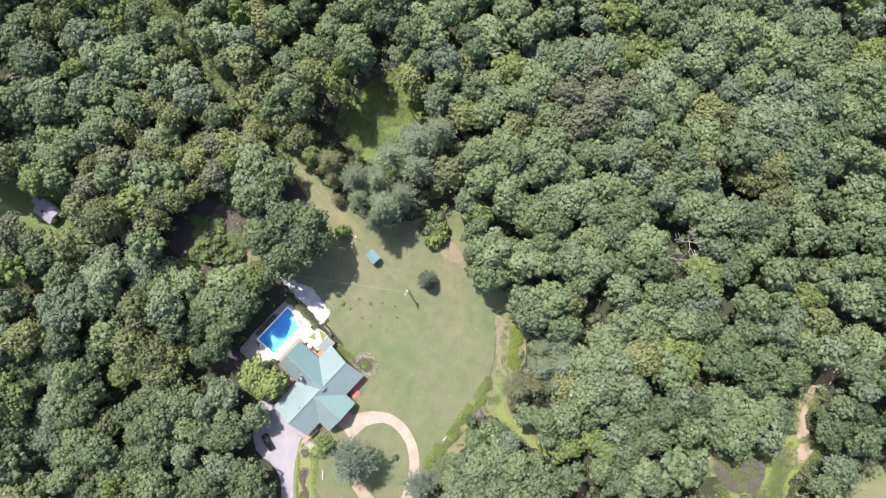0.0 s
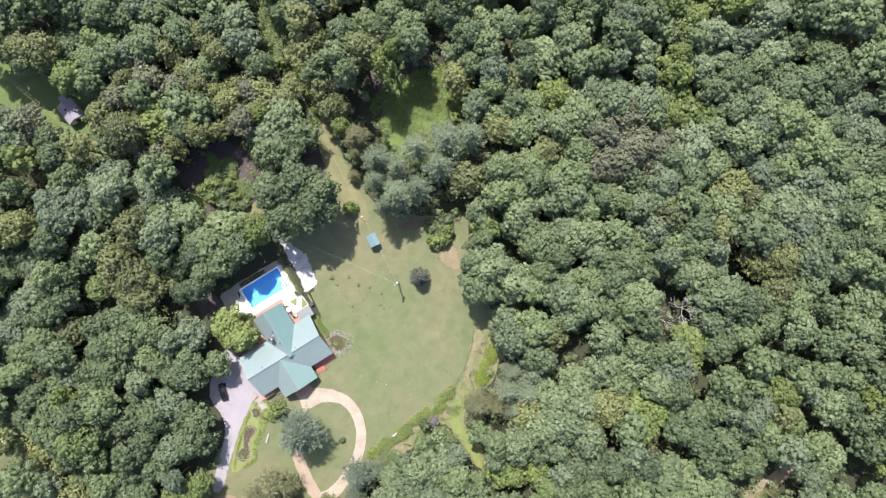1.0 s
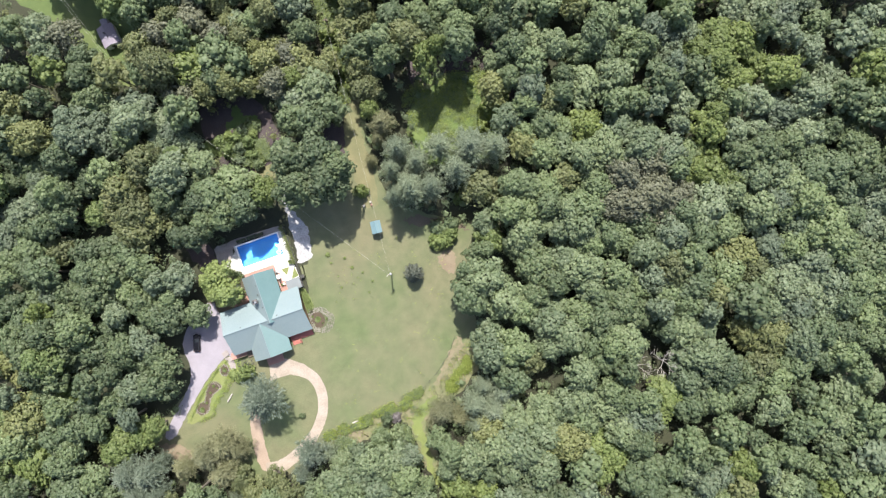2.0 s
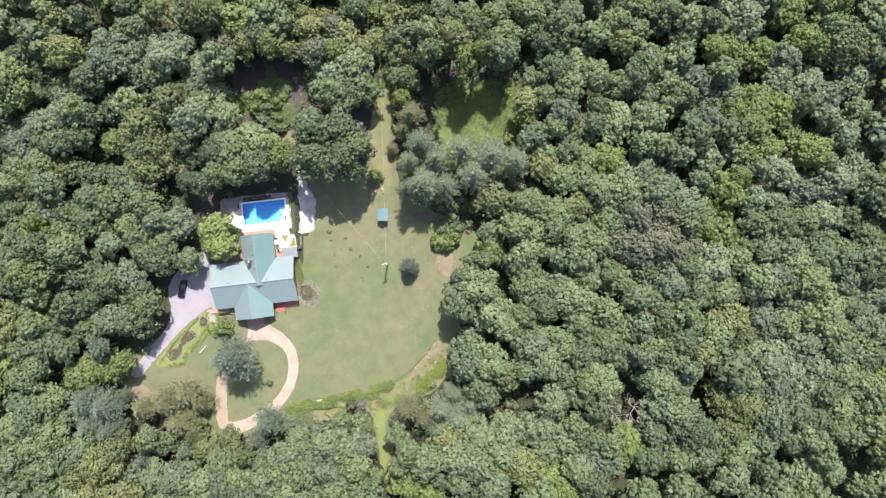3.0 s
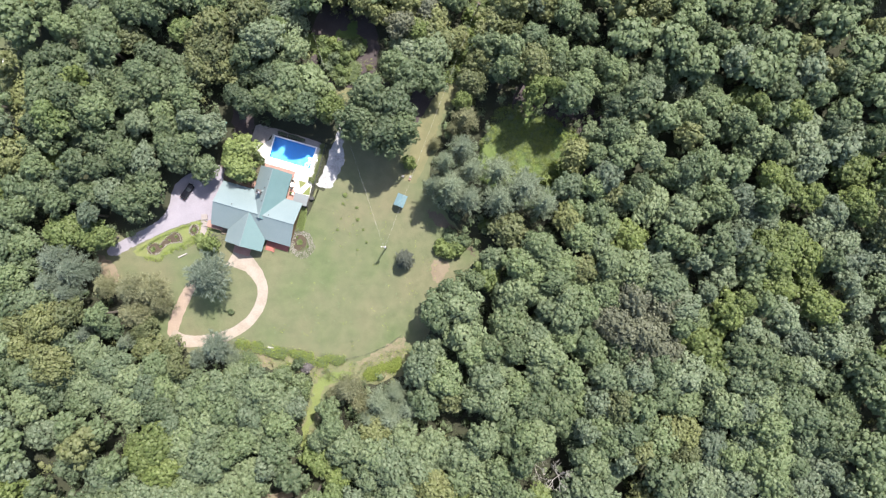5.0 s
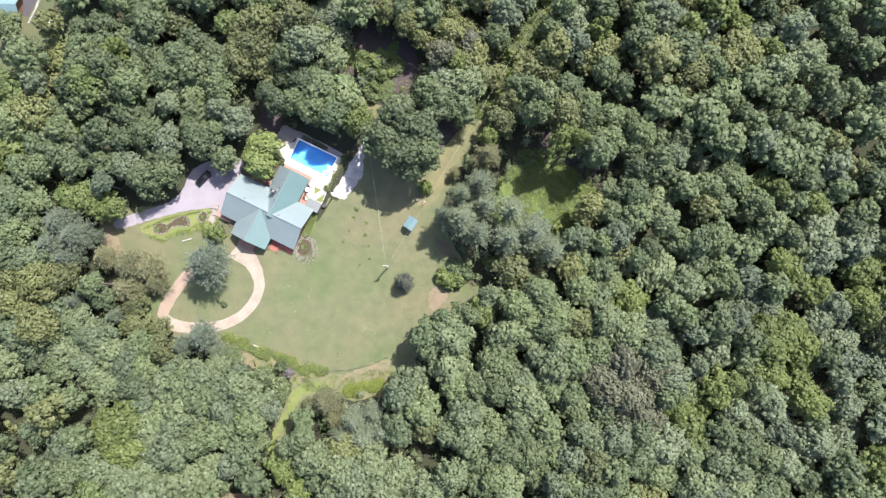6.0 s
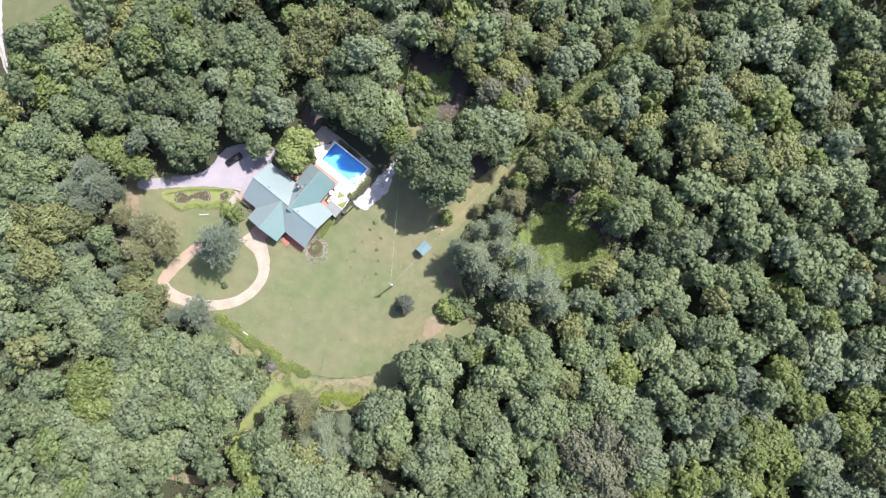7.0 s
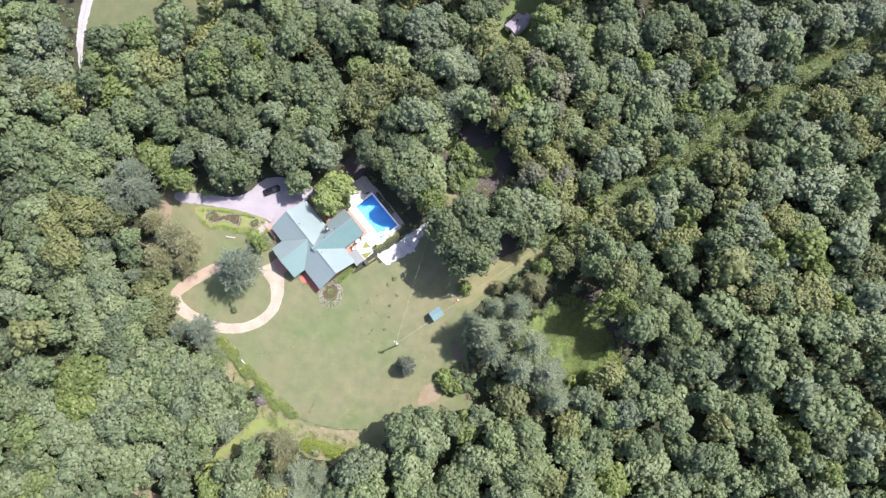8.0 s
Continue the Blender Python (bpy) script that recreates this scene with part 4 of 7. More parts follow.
def make_car(x, y, rz):
    """A black estate car, nose along +y."""
    c = thing("car", "black car parked on the grey gravel drive", "car", at=(x, y, 0.03), rz=rz)
    c.scale = (0.94, 0.94, 0.94)
    bm = bmesh.new()
    prof = [(-2.35, 0.45), (-2.4, 0.8), (-2.3, 1.0), (0.95, 1.02), (1.9, 0.92), (2.35, 0.75), (2.38, 0.45), (2.2, 0.28), (-2.2, 0.28)]
    sides = []
    for s in (-1, 1):
        sides.append([bm.verts.new((s * (0.9 if 0.4 < z < 0.95 else 0.84), yy, z)) for yy, z in prof])
    n = len(prof)
    bm.faces.new(sides[0])
    bm.faces.new(sides[1][::-1])
    for i in range(n):
        j = (i + 1) % n
        bm.faces.new((sides[0][j], sides[0][i], sides[1][i], sides[1][j]))
    bmesh.ops.recalc_face_normals(bm, faces=bm.faces)
    bmesh.ops.bevel(bm, geom=bm.edges[:], offset=0.05, segments=2, affect="EDGES")
    body = part("body", bm, M_BLACKP, c, "glossy black bodywork", smooth=False)
    bm = bmesh.new()
    low, high = [(-0.82, -2.15), (0.82, -2.15), (0.82, 1.05), (-0.82, 1.05)], [(-0.66, -1.85), (0.66, -1.85), (0.66, 0.25), (-0.66, 0.25)]
    a = [bm.verts.new((u, v, 1.0)) for u, v in low]
    b = [bm.verts.new((u, v, 1.5)) for u, v in high]
    for i in range(4):
        j = (i + 1) % 4
        bm.faces.new((a[i], a[j], b[j], b[i]))
    bm.faces.new(b)
    part("glasshouse", bm, M_GLASS, c, "dark tinted windows")
    part("roof", made_box((1.28, 2.05, 0.05), (0, -0.8, 1.51), bevel=0.02), M_BLACKP, c)
    for sx in (-0.82, 0.82):
        for sy in (-1.45, 1.45):
            bm = bmesh.new()
            rod(bm, (sx - 0.11, sy, 0.33), (sx + 0.11, sy, 0.33), 0.33, sides=18)
            w = part("wheel", bm, M_RUBBER, c)
            bm = bmesh.new()
            rod(bm, (sx - 0.12, sy, 0.33), (sx + 0.12, sy, 0.33), 0.2, sides=14)
            part("rim", bm, M_METAL, w)
        part("headlight", made_box((0.35, 0.1, 0.16), (sx * 0.8, 2.33, 0.68)), M_WHITEP, c)
        part("tail_light", made_box((0.18, 0.06, 0.2), (sx * 0.85, -2.38, 0.78)), M_RED, c)
        part("wing_mirror", made_box((0.2, 0.12, 0.14), (sx * 1.2, 0.75, 1.05), bevel=0.03), M_BLACKP, c)


make_car(-67.8, -2.8, -18)


def make_crate(x, y, w, d, h, mat, label, rz=0):
    c = thing("crate", label, "box", "boxes by the track", at=(x, y, 0.012), rz=rz)
    part("case", made_box((w, d, h), (0, 0, h / 2), bevel=0.02), mat, c)
    part("lid", made_box((w + 0.06, d + 0.06, 0.06), (0, 0, h + 0.03), bevel=0.015), mat, c)


make_crate(-15.6, 16.5, 0.6, 0.5, 0.5, M_DEADWOOD, "weathered pale box beside the grass track", 10)
make_crate(-13.7, 16.9, 0.45, 0.45, 0.7, M_DEADWOOD, "weathered pale box beside the grass track", 30)
make_crate(-13.7, 16.2, 0.4, 0.4, 0.4, M_BRICK, "faded red box beside the grass track", 5)
make_crate(-61.9, -7.9, 1.5, 1.3, 0.3, M_PAVER, "pale stone slab beside the porch", 20)
make_crate(-61.2, -9.6, 1.2, 1.1, 0.2, M_PAVER, "tan stone step beside the porch", 12)
make_crate(-36.5, 4.5, 0.9, 0.8, 1.0, M_DARK, "dark bin by the garden fence", 10)

# ---- neighbours' land ----
ground_patch("far_lawn", [(-72.0, 79.5), (-70.0, 72.5), (-65.4, 67.2), (-60.5, 65.1), (-58.0, 68.3), (-57.5, 76.0), (-56.5, 82.0), (-60.0, 90.0), (-67.0, 100.0), (-80.0, 108.0), (-84.0, 98.0), (-76.0, 88.0)], 0.012, M_GREENLAWN, "bright lawn round the grey outbuilding", "lawn", jitter=0.4)
ground_patch("neighbour_lawn", [(-147.0, -8.5), (-136.5, -16.5), (-131.8, -16.5), (-128.0, -9.0), (-126.0, -1.0), (-122.0, 8.0), (-119.5, 17.0), (-123.0, 26.0), (-134.0, 24.0), (-150.0, 8.0)], 0.012, M_FARLAWN, "pale mown lawn beside the access road", "lawn", jitter=0.4)
ROAD = [(-158.0, 1.0), (-146.1, -10.0), (-141.2, -15.0), (-136.6, -19.0), (-134.2, -20.4), (-130.6, -22.6), (-123.8, -25.8), (-119.8, -28.4), (-112.0, -35.0), (-98.0, -40.0)]
band("access_road", ROAD, [3.0, 3.0, 2.6, 2.0, 1.6, 1.2, 1.0, 1.0, 0.9, 0.9], 0.02, M_DRIVE, "pale access road with a worn middle", "road", 0.15)
for s in (-1, 1):
    band("wheel_track", [(x + s * q * 0.68, y + s * q * 0.68) for (x, y), q in zip(ROAD, (0.9, 0.9, 0.75, 0.45, 0.3, 0.2, 0.15, 0.15, 0.1, 0.1))], [1.1, 1.1, 1.0, 0.8, 0.7, 0.6, 0.6, 0.6, 0.5, 0.5], 0.03, M_ROADSTONE, "white gravel wheel track of the access road", "road", 0.1)
band("house_drive", [(-128.2, 13.5), (-128.5, 20.4), (-129.5, 30.0)], [0.5, 0.6, 0.6], 0.034, M_ROADSTONE, "white gravel edge of the neighbour's yard", "path")
ground_patch("neighbour_yard", [(-135.5, 13.0), (-129.0, 15.0), (-129.2, 30.0), (-137.0, 28.0)], 0.03, M_ASPHALT, "dark asphalt yard beside the neighbour's house", "yard", sharp=True)


def make_neighbour_house():
    h = thing("neighbour_house", "small house with a teal metal roof", "house", at=(-136.5, 13.2, 0), rz=25)
    bm = bmesh.new()
    gable_wall(bm, -6.0, 6.0, -3.0, 3.0, 2.7, 4.6, "x")
    part("wall", bm, M_LOG, h)
    for s in (-1, 1):
        metal_slope("roof", [(-7.0, 0, 4.7), (7.0, 0, 4.7), (7.0, s * 3.5, 2.5), (-7.0, s * 3.5, 2.5)], h, 0.6, M_TEAL)


make_neighbour_house()
make_crate(-123.7, 16.2, 1.0, 0.9, 0.5, M_WHITEP, "white box on the neighbour's lawn", 20)
make_crate(-123.2, 15.0, 0.8, 0.6, 0.5, M_WHITEP, "white box on the neighbour's lawn", 50)
ground_patch("south_clearing", [(0.7, -83.0), (2.3, -80.5), (8.9, -87.4), (15.4, -95.4), (19.0, -97.1), (22.4, -97.0), (26.1, -100.4), (28.5, -106.7), (23.4, -108.1), (19.6, -108.3), (16.8, -108.6), (11.3, -110.4), (2.3, -100.8), (6.0, -96.2), (1.1, -88.7)], 0.012, M_WEED, "weedy green grass in the forest gap", "grass", jitter=0.5)
ground_patch("south_meadow", [(27.0, -121.0), (36.0, -122.5), (42.0, -130.0), (31.4, -136.0), (23.4, -127.4)], 0.012, M_VERGE, "dry grass beyond the trees", "grass", jitter=0.5)
ground_patch("south_earth", [(3.9, -86.6), (6.8, -89.0), (7.5, -91.7), (5.0, -91.2), (2.4, -88.1)], 0.018, M_TANEARTH, "bare pinkish earth in the forest gap", "earth", jitter=0.4)
ground_patch("brush_floor", [(8.5, -89.2), (16.9, -98.1), (12.6, -103.1), (7.9, -103.5), (4.9, -98.2), (5.6, -92.5)], 0.016, M_LITTER, "brown litter below the brush", "earth", jitter=0.5)
band("south_track", [(47.0, -96.5), (44.2, -97.0), (37.8, -97.4), (34.1, -97.3), (31.4, -98.5), (29.4, -100.6), (28.0, -103.5), (26.3, -105.9), (23.6, -105.9), (21.7, -104.7), (21.3, -101.0)], [2.0, 3.4, 3.6, 3.4, 3.0, 3.0, 3.2, 3.4, 3.6, 3.6, 2.4], 0.022, M_PINKEARTH, "sandy earth track through the forest gap", "track", 0.3)
band("sandy_branch", [(19.5, -105.8), (16.5, -106.2), (14.0, -105.9), (11.2, -105.5), (7.7, -104.8)], [1.0, 2.2, 2.2, 1.6, 1.4], 0.022, M_TANEARTH, "pale sandy branch of the track", "track", 0.3)
band("south_lane", [(-31.0, -76.0), (-25.5, -73.0), (-20.0, -70.0)], [1.0, 2.5, 1.5], 0.022, M_DIRT, "earth lane through the forest gap", "track")


# ---- trees ----
def octa(c, r):
    """The dark heart of a bush: a low pyramid, open below."""
    v = c + r * np.array([(1, 0, -0.3), (-1, 0, -0.3), (0, 1, -0.3), (0, -1, -0.3), (0, 0, 0.9)], float)
    return v, np.array([(0, 2, 4), (2, 1, 4), (1, 3, 4), (3, 0, 4)])


def core(c, r, turn):
    """The shaded inside of a bough: a five-sided dome, open below."""
    k = turn + np.arange(5) * math.tau / 5
    low = np.stack([np.cos(k), np.sin(k), np.full(5, -0.45)], 1)
    top = np.stack([0.72 * np.cos(k + 0.6), 0.72 * np.sin(k + 0.6), np.full(5, 0.5)], 1)
    v = np.concatenate([low, top, [(0, 0, 0.95)]]) * r + c
    f = []
    for i in range(5):
        j = (i + 1) % 5
        f += [(i, j, 5 + i), (j, 5 + j, 5 + i), (5 + i, 5 + j, 10)]
    return v, np.array(f)


def sprays(rng, centres, normals, size, stretch=1.0, tilt=0.5):
    """Leaf sprays: one small uneven triangle at each centre, roughly facing along its normal."""
    n = len(centres)
    nor = normals + rng.normal(0, tilt, (n, 3)) * 0.6
    nor /= np.linalg.norm(nor, axis=1, keepdims=True)
    ref = rng.normal(0, 1, (n, 3))
    u = np.cross(nor, ref)
    u /= np.linalg.norm(u, axis=1, keepdims=True)
    w = np.cross(nor, u)
    s = size * rng.uniform(0.7, 1.3, (n, 1))
    a = centres + u * s * 0.62 * stretch
    b = centres - u * s * 0.4 * stretch + w * s * 0.5
    c = centres - u * s * 0.4 * stretch - w * s * 0.5
    v = np.stack([a, b, c], 1).reshape(-1, 3)
    return v, np.arange(3 * n).reshape(-1, 3)


def tufts_of(rng, centres, normals, size):
    """Leafy tufts: a low ragged cap of four leaves at each centre, drooping away from its normal."""
    n = len(centres)
    nor = normals + rng.normal(0, 0.16, (n, 3))
    nor /= np.linalg.norm(nor, axis=1, keepdims=True)
    u = np.cross(nor, rng.normal(0, 1, (n, 3)))
    u /= np.linalg.norm(u, axis=1, keepdims=True)
    w = np.cross(nor, u)
    s = size * rng.uniform(0.75, 1.3, (n, 1))
    rim = [centres + (u * math.cos(a) + w * math.sin(a)) * s * rng.uniform(0.7, 1.3, (n, 1)) - nor * s * rng.uniform(0.3, 0.75, (n, 1)) for a in (0, 1.57, 3.14, 4.71)]
    v = np.stack([centres + nor * s * 0.12] + rim, 1).reshape(-1, 3)
    k = 5 * np.arange(n)[:, None]
    return v, np.stack([k + np.array((0, 1 + i, 1 + (i + 1) % 4)) for i in range(4)], 1).reshape(-1, 3)


def joined(pieces):
    vs, fs, k = [], [], 0
    for v, f in pieces:
        vs.append(v)
        fs.append(f + k)
        k += len(v)
    return np.concatenate(vs), np.concatenate(fs)


def scattered(rng, pts, gap):
    """Those of the points that lie at least a gap apart."""
    keep = []
    for i in rng.permutation(len(pts)):
        if not keep or ((pts[keep] - pts[i]) ** 2).sum(1).min() > gap * gap:
            keep.append(i)
    return keep


def broadleaf(seed, leaves, spray, lobes=6, gap=0.2, rough=0.025, holes=0.1, relief=0.13, fine=0.5):
    """A unit crown: boughs that swell out of one another, each clad in clumps of leafy tufts. Radius 1, from -0.7 to 1 in height."""
    rng = np.random.default_rng(seed)
    mid, rad = [(rng.normal(0, 0.1), rng.normal(0, 0.1), 0.46)], [rng.uniform(0.34, 0.42)]
    turn = rng.uniform(0, math.tau)
    for i in range(5):
        a = turn + (i + rng.uniform(-0.35, 0.35)) * math.tau / 5
        q = rng.uniform(0.34, 0.48)
        mid.append((q * math.cos(a), q * math.sin(a), rng.uniform(0.0, 0.36)))
        rad.append(rng.uniform(0.24, 0.36))
    for i in range(lobes + 2):
        a = turn + (i + rng.uniform(-0.35, 0.35)) * math.tau / (lobes + 2)
        q = rng.uniform(0.5, 0.78)
        mid.append((q * math.cos(a), q * math.sin(a), rng.uniform(-0.5, -0.05)))
        rad.append(rng.uniform(0.19, 0.33))
    # smaller boughs that stand out of the large ones
    for i in range(2 * lobes + 6):
        k = rng.integers(len(rad[:lobes + 8]))
        d = rng.normal(0, 1, 3) + np.array((0, 0, 0.5))
        mid.append(tuple(np.array(mid[k]) + d / np.linalg.norm(d) * rad[k] * 0.92))
        rad.append(rng.uniform(0.13, 0.21))
    mid, rad = np.array(mid), np.array(rad)
    pts, outs = [], []
    for m, r in zip(mid, rad):
        n = int(leaves * 2.4 * r * r / (rad ** 2).sum())
        d = rng.normal(0, 1, (n * 3, 3))
        d /= np.linalg.norm(d, axis=1, keepdims=True)
        d = d[d[:, 2] > -0.3]
        p = m + d * r
        ok = (np.linalg.norm(p[:, None] - mid[None], axis=2) < rad[None] * 0.97).sum(1) == 0
        pts.append(p[ok])
        outs.append(d[ok])
    pts, outs = np.concatenate(pts), np.concatenate(outs)
    pick = rng.permutation(len(pts))[:leaves]
    pts, outs = pts[pick], outs[pick]
    # clumps stand proud of the boughs, with dark clefts between them
    seeds = pts[scattered(rng, pts, gap)]
    dist = np.linalg.norm(pts[:, None] - seeds[None], axis=2)
    near = dist.argmin(1)
    q = dist.min(1) / (gap * 0.75)
    lift = relief * rng.uniform(0.25, 1.25, len(seeds))[near] * (1 - np.minimum(q, 1.25) ** 2)
    lean = 0.85 * (pts - seeds[near]) / (gap * 0.75)
    keep = ~((rng.random(len(seeds)) < holes)[near] & (q > 0.25))
    pts = (pts + outs * (lift + rng.normal(0, rough, len(pts)))[:, None])[keep]
    nor = (outs + lean + np.array((0, 0, 0.25)))[keep]
    nor /= np.linalg.norm(nor, axis=1, keepdims=True)
    index = scattered(rng, pts, gap * fine)
    pieces = [tufts_of(rng, pts[index], nor[index], gap * fine * 0.8)]
    loose = rng.permutation(len(pts))[:leaves // 4]
    pieces.append(sprays(rng, pts[loose] + nor[loose] * 0.02, nor[loose], spray))
    for m, r in zip(mid[:lobes + 8], rad):
        pieces.append(core(m, r * 0.68, rng.uniform(0, 6)))
    return joined(pieces)


def conifer(seed, whorls, arms, tufts, needle, power=0.75):
    """A unit conifer: whorls of boughs, long and low below, short at the tip, each a feather of needle tufts. Radius 1, height from 0 to 1."""
    rng = np.random.default_rng(seed)
    pieces = []
    for i in range(whorls):
        f = i / (whorls - 1)
        z, r = 0.12 + 0.84 * f, max(0.12, (1 - f) ** power)
        turn = rng.uniform(0, math.tau)
        n = max(4, round(arms * (0.4 + 0.6 * r)))
        for k in range(n):
            a = turn + (k + rng.uniform(-0.3, 0.3)) * math.tau / n
            length = r * rng.uniform(0.62, 1.1)
            rise = rng.uniform(-0.02, 0.09)
            m = max(5, round(tufts * length))
            s = np.repeat((np.arange(m) + 0.5) / m, 4)
            way = np.array((math.cos(a), math.sin(a), 0.0))
            side = np.array((-math.sin(a), math.cos(a), 0.0))
            sway = rng.uniform(-1, 1, (4 * m, 1))
            wide = 0.14 * length * (1.15 - s[:, None] * 0.8) + 0.03
            mid = way * (s * length)[:, None] + side * sway * wide + np.array((0, 0, 1.0)) * (z + rise * s + rng.normal(0, 0.012, 4 * m))[:, None]
            u = way + side * sway * 0.9 + np.array((0, 0, 0.15)) + rng.normal(0, 0.25, (4 * m, 3))
            u /= np.linalg.norm(u, axis=1, keepdims=True)
            w = np.cross(np.tile((0, 0, 1.0), (4 * m, 1)) + rng.normal(0, 0.35, (4 * m, 3)), u)
            w /= np.linalg.norm(w, axis=1, keepdims=True)
            size = needle * rng.uniform(0.7, 1.3, (4 * m, 1))
            v = np.stack([mid + u * size * 1.35, mid - u * size * 0.6 + w * size * 0.27, mid - u * size * 0.6 - w * size * 0.27], 1).reshape(-1, 3)
            pieces.append((v, np.arange(len(v)).reshape(-1, 3)))
    for z, r in ((0.15, 0.5), (0.35, 0.4), (0.55, 0.28), (0.75, 0.16)):
        pieces.append(octa(np.array((0, 0, z)), r * 0.7))
    return joined(pieces)


def array_mesh(name, verts, faces, mats, index=None):
    me = bpy.data.meshes.new(name)
    me.vertices.add(len(verts))
    me.vertices.foreach_set("co", verts.astype(np.float32).ravel())
    me.loops.add(3 * len(faces))
    me.loops.foreach_set("vertex_index", faces.astype(np.int32).ravel())
    me.polygons.add(len(faces))
    me.polygons.foreach_set("loop_start", np.arange(0, 3 * len(faces), 3, dtype=np.int32))
    for m in mats:
        me.materials.append(m)
    if index is not None:
        me.polygons.foreach_set("material_index", index.astype(np.int32))
    me.update(calc_edges=True)
    return me


def trunk_mesh(seed):
    """A unit trunk, tapered, with five limbs spreading into the crown."""
    rng = random.Random(seed)
    bm = bmesh.new()
    rod(bm, (0, 0, 0), (0.01, 0, 0.35), 0.026, 0.019, sides=7)
    rod(bm, (0.01, 0, 0.34), (0, 0.01, 0.86), 0.019, 0.006, sides=6)
    for i in range(5):
        a, z = i * 1.26 + rng.uniform(-0.4, 0.4), rng.uniform(0.38, 0.6)
        rod(bm, (0, 0, z), (0.14 * math.cos(a), 0.14 * math.sin(a), z + 0.16), 0.011, 0.004, sides=5)
    me = bpy.data.meshes.new("trunk")
    bm.to_mesh(me)
    bm.free()
    me.materials.append(M_BARK)
    return me


TRUNKS = [trunk_mesh(i) for i in range(3)]
SHAPES = {"small": [broadleaf(10 + i, 1500, 0.11, 4, 0.3) for i in range(3)],
          "medium": [broadleaf(20 + i, 2900, 0.09, 5 + i % 3, 0.205) for i in range(6)],
          "large": [broadleaf(30 + i, 4200, 0.077, 7 + i % 2, 0.17, relief=0.115, fine=0.57) for i in range(5)]}
AIRY = {"small": SHAPES["small"][:1],
        "medium": [broadleaf(70 + i, 2800, 0.09, 6, 0.18, 0.06, 0.16) for i in range(4)],
        "large": [broadleaf(75 + i, 4000, 0.072, 8, 0.14, 0.05, 0.16) for i in range(3)]}
NEEDLES = [conifer(40 + i, 10, 19, 22, 0.048, 0.55) for i in range(3)]


def kind_of_tree(name, label, mat, needles=False, shapes=SHAPES):
    """A kind: its name, label and its crown meshes by size."""
    if needles == "dense":
        sets = {k: [array_mesh("crown", *conifer(50, 15, 22, 14, 0.1, 0.5), [mat])] for k in ("small", "medium", "large")}
    elif needles:
        sets = {k: [array_mesh("crown", *s, [mat]) for s in NEEDLES] for k in ("small", "medium", "large")}
    else:
        sets = {k: [array_mesh("crown", *s, [mat]) for s in v] for k, v in shapes.items()}
    return name, label, sets, needles


OAK = kind_of_tree("oak_tree", "green broadleaf tree with a billowing crown", M_OAK)
BEECH = kind_of_tree("beech_tree", "light green broadleaf tree with a domed crown", M_BEECH)
MAPLE = kind_of_tree("maple_tree", "dark green broadleaf tree with a dense crown", M_DARKLEAF)
ASH = kind_of_tree("ash_tree", "pale blue-green broadleaf tree, full crown", M_BLUELEAF)
HICKORY = kind_of_tree("hickory_tree", "yellow-green broadleaf tree with an open crown", M_YELLOW)
ELM = kind_of_tree("elm_tree", "olive-brown broadleaf tree among the woods", M_OLIVE, shapes=AIRY)
TULIP = kind_of_tree("locust_tree", "bright lime-green leafy tree", M_LIME)
LOCUST = kind_of_tree("locust_tree", "pale yellow-green leafy tree beside the house", M_PALELIME)
RUSSET = kind_of_tree("elm_tree", "grey-brown broadleaf tree, dull airy crown", M_RUSSET, shapes=AIRY)
YOUNG = kind_of_tree("young_oak", "fresh green broadleaf tree, leafy crown", M_FRESH)
PINE = kind_of_tree("pine_tree", "grey-green feathery pine tree, broad crown", M_PINE, True)
BLUEPINE = kind_of_tree("pine_tree", "blue-green feathery pine tree near the drive", M_BLUEPINE, True)
CEDAR = kind_of_tree("cedar_tree", "brownish feathery cedar tree beside the drive", M_CEDAR, True)
SPRUCE = kind_of_tree("spruce_tree", "small blue-grey spruce standing on the lawn", M_SPRUCE, "dense")
wood_rng = random.Random(8)
PLANTED = []


def plant(kind, places):
    """Trees of one kind; each place: x, y, the crown's radius and the height."""
    name, label, sets, needles = kind
    PLANTED.extend((x, y, r) for x, y, r, h in places)
    for x, y, r, h in places:
        size = "small" if r < 2.4 else "medium" if r < 4.3 else "large"
        small = size == "small"
        tree = thing(name if not small or needles else "shrub", label if not small or needles or name == "shrub" else "low leafy shrub, " + label.split(" ")[0] + " foliage", "tree" if not small or needles else "shrub", "trees of the woods" if not small else "shrubs", at=(x, y, 0), rz=wood_rng.uniform(0, 360))
        crown = new("crown", wood_rng.choice(sets[size]))
        crown.parent = tree
        if needles:
            bare = 0.38 if h > 11 else 0.12
            crown.scale, crown.location = (r * 1.08, r * 1.08, h * (1 - bare)), (0, 0, h * bare)
        elif small:
            crown.scale, crown.location = (r * 1.1, r * 1.1, h * 0.55), (0, 0, h * 0.4)
        else:
            up = min(h * 0.34, h * 0.16 + r * 0.46)
            wide = wood_rng.uniform(0.9, 1.12)
            crown.scale, crown.location = (r * 1.15 * wide, r * 1.15 / wide, up), (0, 0, h - up * 0.95)
        trunk = new("trunk", wood_rng.choice(TRUNKS))
        trunk.parent = tree
        trunk.scale = (h * 0.9, h * 0.9, h * 0.95) if not small else (h, h, h * 0.6)


